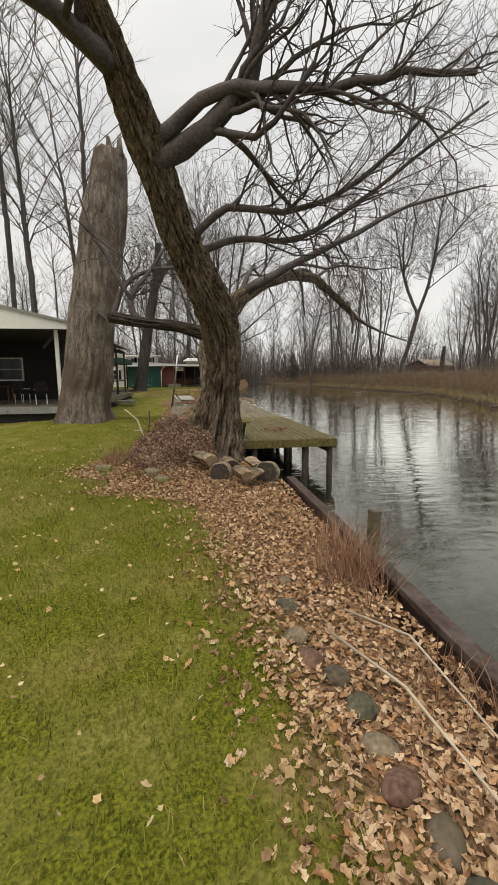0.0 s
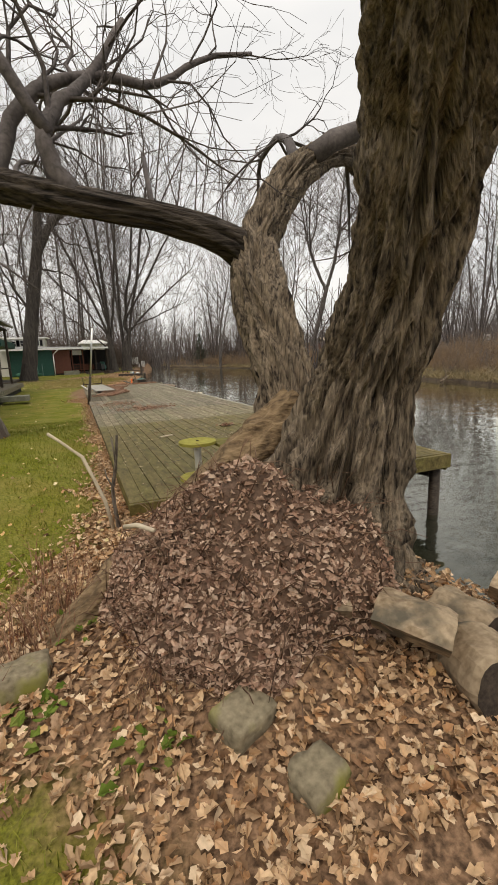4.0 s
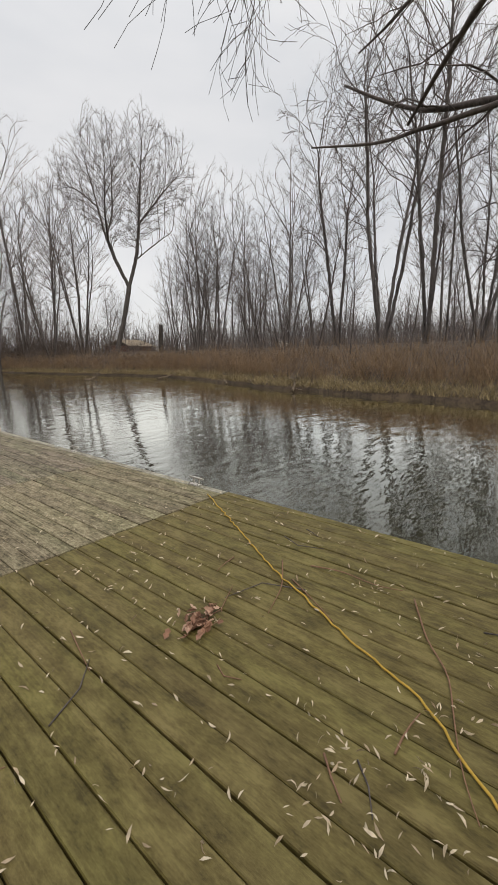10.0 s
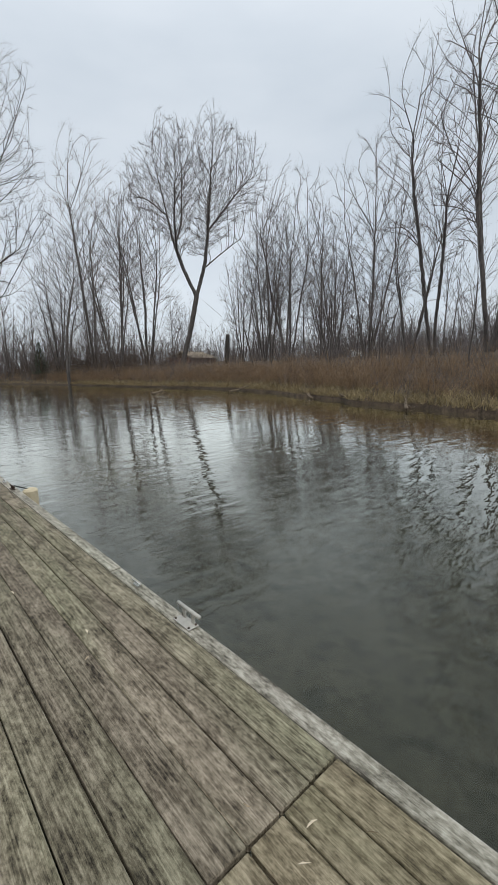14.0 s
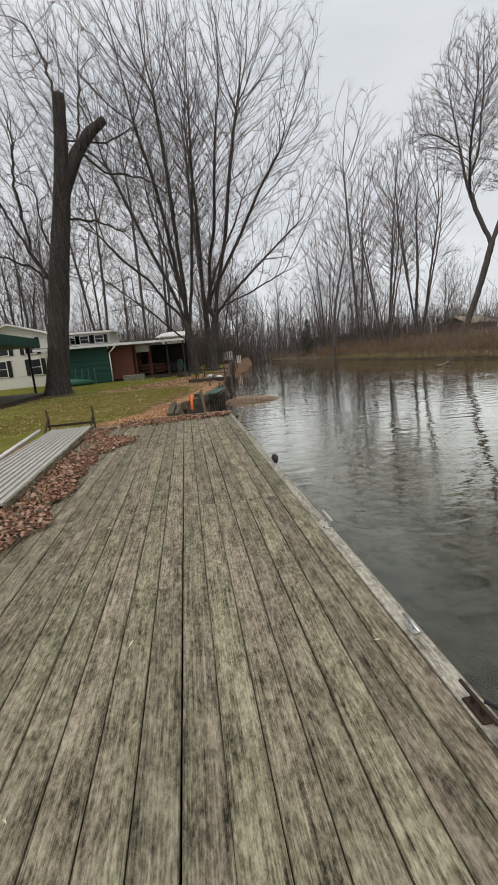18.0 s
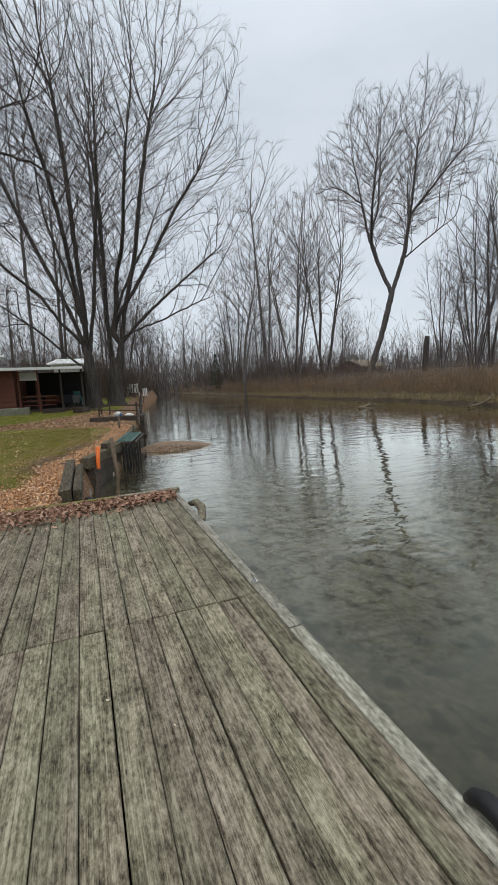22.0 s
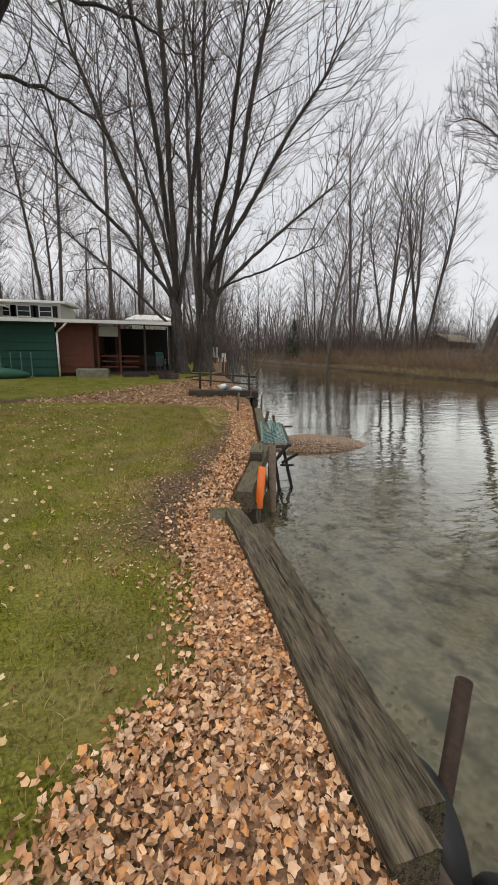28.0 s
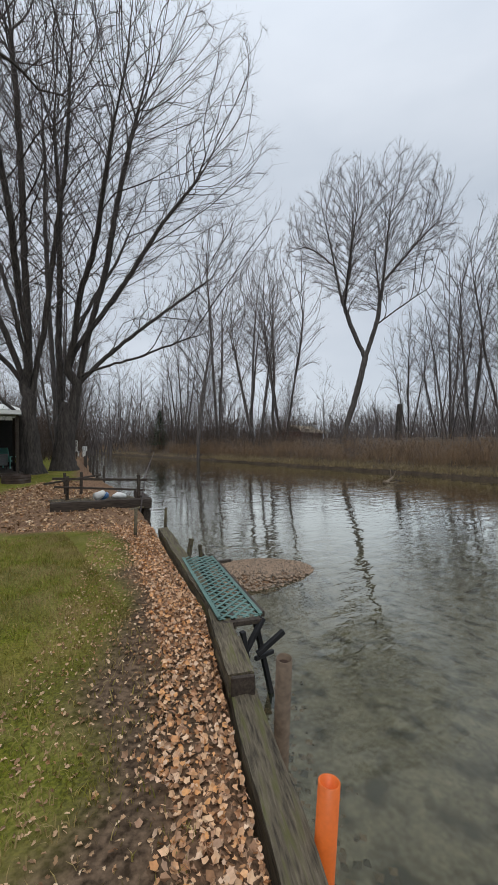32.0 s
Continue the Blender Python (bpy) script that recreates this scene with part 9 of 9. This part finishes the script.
    for i in range(7):
        plant(rng.choice((0, 1, 3)), rng.uniform(-60, -24), rng.uniform(-10, 62), rng.uniform(0.8, 1.0))
    # behind the walker
    for i in range(6):
        plant(rng.choice((0, 1, 3)), rng.uniform(-40, -6), rng.uniform(-60, -22), rng.uniform(0.8, 1.0))
    # dead stub and conifer
    stub = fissured("dead_stub", [(41.5, 60, 1.8), (41.6, 60, 4.0), (41.8, 60, 6.4)], [0.42, 0.36, 0.3], M_BARK_DARK, None, 16, 0.3, 0.1)
    tagged(stub, "dark broken tree stub on the far bank", "stump")
    con = thing("conifer_bush", "small dark green conifer among bare trees", "tree", at=(24.5, 98, 0.8))
    verts, faces = [], []
    for i in range(1500):
        hgt = rng.random() ** 1.4
        a, r = rng.uniform(0, 6.28), (1 - hgt) * 2.4 * rng.uniform(0.3, 1)
        p = Vector((math.cos(a) * r, math.sin(a) * r, 0.4 + hgt * 6.0))
        d = Vector((math.cos(a), math.sin(a), rng.uniform(-0.4, 0.2))) * 0.45
        q = d.cross(Vector((0, 0, 1))).normalized() * 0.12
        b = len(verts)
        verts += [p - q, p + q, p + d]
        faces.append((b, b + 1, b + 2))
    mesh_object("crown", verts, faces, material("conifer_needles", (0.012, 0.03, 0.014), (0.04, 0.075, 0.03), 2.0, 0.8, 0.0, island=0.3), con)
    part("trunk", rod((0, 0, -0.3), (0, 0, 5.5), 0.14, 0.03, 8), M_BARK, con)
    # brush on the far bank
    pl = []
    for i in range(5400):
        y = rng.uniform(-70, 132) if i % 4 == 0 else rng.uniform(-8, 92)
        x = float(np.interp(y, FAR_Y, FAR_X)) + (rng.uniform(1.3, 2.8) if i % 3 == 0 else abs(rng.gauss(0, 4.0)) + 1.5)
        pl.append((x, y, float(ground_z(x, y))))
    scatter_shrubs("bank_brush", "dense brown dry brush along the far bank", M_BRUSH, pl, 1.45, 8, 0.016, rng, "brush", 0.42, 4, 0.9)
    pl = []
    for i in range(800):
        y = rng.uniform(-20, 110)
        x = float(np.interp(y, FAR_Y, FAR_X)) + rng.uniform(0.8, 8.0)
        pl.append((x, y, float(ground_z(x, y))))
    scatter_shrubs("bank_thicket", "thin grey-brown thicket above the far bank", M_TWIG_FAR, pl, 2.7, 7, 0.016, rng, "thicket", 0.4, 4, 0.8)
    pl = []
    for i in range(21000):
        y = rng.uniform(-60, 130) if i % 3 == 0 else rng.uniform(0, 80)
        x = float(np.interp(y, FAR_Y, FAR_X)) + abs(rng.gauss(0, 0.8)) + 0.17 + 0.22 * math.sin(y * 0.83) + 0.16 * math.sin(y * 1.9 + 1.0)
        pl.append((x, y, float(ground_z(x, y))))
    scatter_blades("dead_grass", "low matted dead grass on the far bank", M_DEADGRASS, pl, 0.34, 0.03, rng, "grass", 1.0)
    pl = []
    for i in range(2300):
        if i % 2:
            y = rng.uniform(58, 130)
            x = rng.uniform(-70, min(6.0, float(np.interp(y, SHORE_Y, SHORE_X)) - 0.5))
        else:
            y = rng.uniform(-60, 150)
            x = float(np.interp(y, FAR_Y, FAR_X)) + rng.uniform(9, 38)
        pl.append((x, y, float(ground_z(x, y))))
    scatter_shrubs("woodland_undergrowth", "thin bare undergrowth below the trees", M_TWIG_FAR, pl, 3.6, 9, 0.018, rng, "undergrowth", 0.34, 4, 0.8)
    pl = []
    for i in range(800):
        y = rng.uniform(60, 84)
        x = rng.uniform(-58, min(3.5, float(np.interp(y, SHORE_Y, SHORE_X)) - 1.5))
        pl.append((x, y, float(ground_z(x, y))))
    scatter_shrubs("house_thicket", "dense brown bare thicket behind the cottages", M_THICKET, pl, 7.0, 11, 0.032, rng, "thicket", 0.32, 5, 0.6)
    pl = []
    for i in range(520):
        y = rng.uniform(58, 118)
        x = float(np.interp(y, SHORE_Y, SHORE_X)) - 0.6 - abs(rng.gauss(0, 4.5))
        pl.append((x, y, float(ground_z(x, y))))
    scatter_shrubs("shore_thicket", "dark reddish brown thicket along the upstream shore", M_THICKET, pl, 4.2, 10, 0.026, rng, "thicket", 0.36, 5, 0.6)
    pl = []
    for i in range(420):
        y = rng.uniform(66, 125)
        x = float(np.interp(y, FAR_Y, FAR_X)) + 3.0 + abs(rng.gauss(0, 9))
        pl.append((x, y, float(ground_z(x, y))))
    scatter_shrubs("shore_thicket", "dark bare thicket on the far upstream bank", M_THICKET, pl, 4.6, 10, 0.026, rng, "thicket", 0.34, 5, 0.6)
    pl = []
    for i in range(2300):
        a = rng.uniform(-0.9, 2.3)
        d = rng.uniform(90, 210)
        x, y = 10 + d * math.sin(a), 20 + d * math.cos(a)
        if abs(x - 70) < 16 and 88 < y < 130:
            continue
        pl.append((x, y, float(ground_z(x, y))))
    for i in range(300):
        x, y = rng.uniform(-120, -30), rng.uniform(-30, 140)
        pl.append((x, y, float(ground_z(x, y))))
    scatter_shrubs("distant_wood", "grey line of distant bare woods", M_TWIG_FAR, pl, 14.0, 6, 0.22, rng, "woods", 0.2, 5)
    # drift logs at the far shore
    for k, (x, y, ln, a, z) in enumerate(((19.2, 43.2, 1.5, 70, -0.82), (22.3, 27.0, 3.0, 40, -0.75), (20.5, 22.0, 2.4, 15, -0.7), (24.6, 37.5, 3.2, 75, -0.7), (18.6, 17.5, 2.0, 60, -0.7))):
        tb, sm = Tubes(), Tubes()
        d = Vector((math.sin(radians(a)), math.cos(radians(a)), 0.06)) * ln
        p = Vector((x, y, z))
        sprays(tb, sm, [p - d * 0.5, p, p + d * 0.5 + Vector((0, 0, 0.2))], 0.16 if k == 0 else 0.09, 0.06, rng, 5, 0.9, depth=1)
        lg = thing("drift_log", "dead log lying at the far water's edge", "log", "drift logs")
        tb.build("log", M_BARK, lg)
        if sm.v:
            tagged(sm.build("broken_spray", M_TWIG, lg), kind="stuff")


def build_litter():
    rng = random.Random(55)

    def strip(n, y0, y1, spill=0.25, dense=1.0):
        out = []
        while len(out) < n:
            y = rng.uniform(y0, y1)
            s, w = float(np.interp(y, SHORE_Y, SHORE_X)), float(np.interp(y, STRIP_Y, STRIP_W)) * (1 + 0.25 * noise.noise((0, y * 1.3, 0)))
            d = rng.random() * w + abs(rng.gauss(0, spill)) * (rng.random() < 0.3)
            x = s - d
            if y > 26.6:
                x = min(x, lerp(y, [26.6, 29.6, 33.8], [-1.46, -0.33, 0.6]))
            on = -DOCK_W < x < 0 and 0 < y < DOCK_L
            if on:
                continue
            out.append(on_ground(x, y, 0.004 + 0.02 * rng.random()))
        return out

    scatter_leaves("fallen_leaves", "brown fallen leaves along the bulkhead", M_LEAF, strip(12500, -10.5, -3.2), 0.047, rng, False, 0.55)
    scatter_leaves("fallen_leaves", "brown fallen leaves round the willow's foot", M_LEAF, strip(11000, -3.4, 0.3), 0.05, rng, False, 0.55)
    scatter_leaves("fallen_leaves", "brown fallen leaves along the dock edge", M_LEAF, strip(5500, 0.0, 14.5, 0.15), 0.05, rng, False, 0.55)
    # heaps on the dock's landward side
    pl = []
    for i in range(5200):
        y = rng.uniform(13.8, 21.4)
        edge = lerp(y, [13.8, 15.5, 17.0, 18.6, 19.4, 19.8, 20.6, 21.4], [-3.3, -2.5, -2.45, -2.55, -2.1, -2.0, -2.9, -2.6]) + 0.15 * noise.noise((0, y * 2.0, 4))
        x = edge - abs(rng.gauss(0, 0.45))
        z = 0.01 if x > -DOCK_W else float(ground_z(x, y)) + 0.02
        pl.append((x, y, z + 0.05 * rng.random()))
    for i in range(2400):
        x = rng.uniform(-2.6, -0.1)
        pl.append((x, 22.06 - abs(rng.gauss(0, lerp(x, [-2.6, -0.1], [0.38, 0.14]))), 0.012 + 0.05 * rng.random()))
    scatter_leaves("leaf_drift", "drift of pinkish brown leaves on the dock", M_LEAF_PINK, pl, 0.055, rng)
    pl = [(-2.8 + rng.gauss(0, 0.38), 8.4 + rng.gauss(0, 0.28), 0.01 + 0.02 * rng.random()) for _ in range(420)]
    pl += [(-1.13 + rng.gauss(0, 0.16), 1.7 + rng.gauss(0, 0.13), 0.01 + 0.04 * rng.random()) for _ in range(170)]
    pl += [(-1.84 + rng.gauss(0, 0.07), 4.0 + rng.gauss(0, 0.06), 0.01 + 0.03 * rng.random()) for _ in range(60)]
    pl += [(-3.4 + rng.gauss(0, 0.4), 10.2 + rng.gauss(0, 0.5), 0.01 + 0.02 * rng.random()) for _ in range(240)]
    scatter_leaves("leaf_patch", "small patches of pink-brown leaves on the dock", M_LEAF_PINK, pl, 0.055, rng)
    pitch = (DOCK_W - 0.10) / 27
    pl = [(rng.uniform(-4.1, -0.1) if i % 3 == 0 else -0.10 - pitch * rng.randrange(0, 27) + rng.gauss(0, 0.012), rng.uniform(0.1, 6.4), 0.008) for i in range(1400)] + [(rng.uniform(-4.1, -0.1), rng.uniform(6, 22), 0.008) for _ in range(170)]
    for x, y in [(-1.58, 2.74), (-2.1, 2.91), (-1.94, 2.78), (-2.04, 3.0), (-2.09, 2.49), (-1.96, 2.68), (-0.91, 3.37), (-2.26, 2.77), (-2.27, 2.95), (-2.03, 5.11)]:
        pl += [(x + rng.gauss(0, 0.06), y + rng.gauss(0, 0.05), 0.01 + 0.02 * rng.random()) for _ in range(11)]
    scatter_leaves("willow_leaves", "narrow pale willow leaves scattered on the dock", M_LEAF_PALE, pl, 0.042, rng, True, 0.5)
    scatter_leaves("maple_leaves", "orange-brown maple leaves on the bank", M_LEAF_GOLD, strip(16000, 22.15, 26.5, 0.14), 0.041, rng, False, 0.75, 0.035, True)
    scatter_leaves("maple_leaves", "tan maple leaves along the bank beam", M_LEAF_GOLD, strip(6000, 26.5, 34.5, 0.1), 0.042, rng, False, 0.65, 0.03, True)
    scatter_leaves("maple_leaves", "brown leaves round the old landing", M_LEAF, strip(3800, 34.5, 44, 0.4), 0.085, rng)
    pl = [on_ground(rng.uniform(-8, -2.9), rng.uniform(-10, 3), 0.035) for _ in range(650)]
    pl += [on_ground(rng.uniform(-10, -2.8), rng.uniform(22, 35), 0.035) for _ in range(2600)]
    pl += [on_ground(rng.uniform(-10, -4.9), rng.uniform(3, 22), 0.03) for _ in range(300)]
    pl += [on_ground(rng.uniform(-9, 0.5), rng.uniform(35, 50), 0.03) for _ in range(400)]
    scatter_leaves("lawn_leaves", "yellow-tan leaves scattered on the lawn", M_LEAF_LAWN, pl, 0.05, rng, False, 0.45, 0.015, True)
    pl = []
    for i in range(4200):
        y = rng.uniform(24.8, 34)
        pl.append(on_ground(float(np.interp(y, SHORE_Y, SHORE_X)) - 0.25 - rng.random() * (lerp(y, SOIL_Y, SOIL_W) + 0.15), y, 0.006))
    scatter_leaves("leaf_scraps", "broken brown leaf scraps on bare soil", M_LEAF, pl, 0.028, rng)

    def lawn(n, x0, x1, y0, y1):
        out = []
        while len(out) < n:
            y = rng.uniform(y0, y1)
            x = x1 - (x1 - x0) * rng.random() ** 1.5
            s, w = float(np.interp(y, SHORE_Y, SHORE_X)), float(np.interp(y, STRIP_Y, STRIP_W)) + 0.2 * noise.noise((0, y * 1.3, 0))
            bare = 24.6 < y < 34.2 and s - x < lerp(y, SOIL_Y, SOIL_W) + 0.9 * noise.noise((x * 1.3, y * 1.3, 0)) - 0.15
            if s - x < w - 0.12 or (bare and rng.random() < 0.8):
                continue
            out.append(on_ground(x, y, 0.0))
        return out

    scatter_blades("grass", "short green lawn grass", M_GRASS, lawn(40000, -7.2, -2.8, -10.6, -1.0), 0.05, 0.008, rng, lean=0.7)
    scatter_blades("grass", "short green lawn grass along the dock", M_GRASS, lawn(14000, -8.0, -4.6, -1.0, 8.0), 0.042, 0.01, rng, lean=0.6)
    scatter_blades("grass", "short yellowing lawn grass near the bank", M_GRASS_DRY, lawn(58000, -6.8, -1.0, 22.5, 34.0), 0.044, 0.0085, rng, lean=0.7)


build_willow()
build_snag()
build_start_lawn()
build_dock_things()
build_second_bank()
build_porch_house()
build_house_row()
build_maple()
build_sawn_tree()
build_fork_tree()
build_woods()
build_litter()
build_dock()
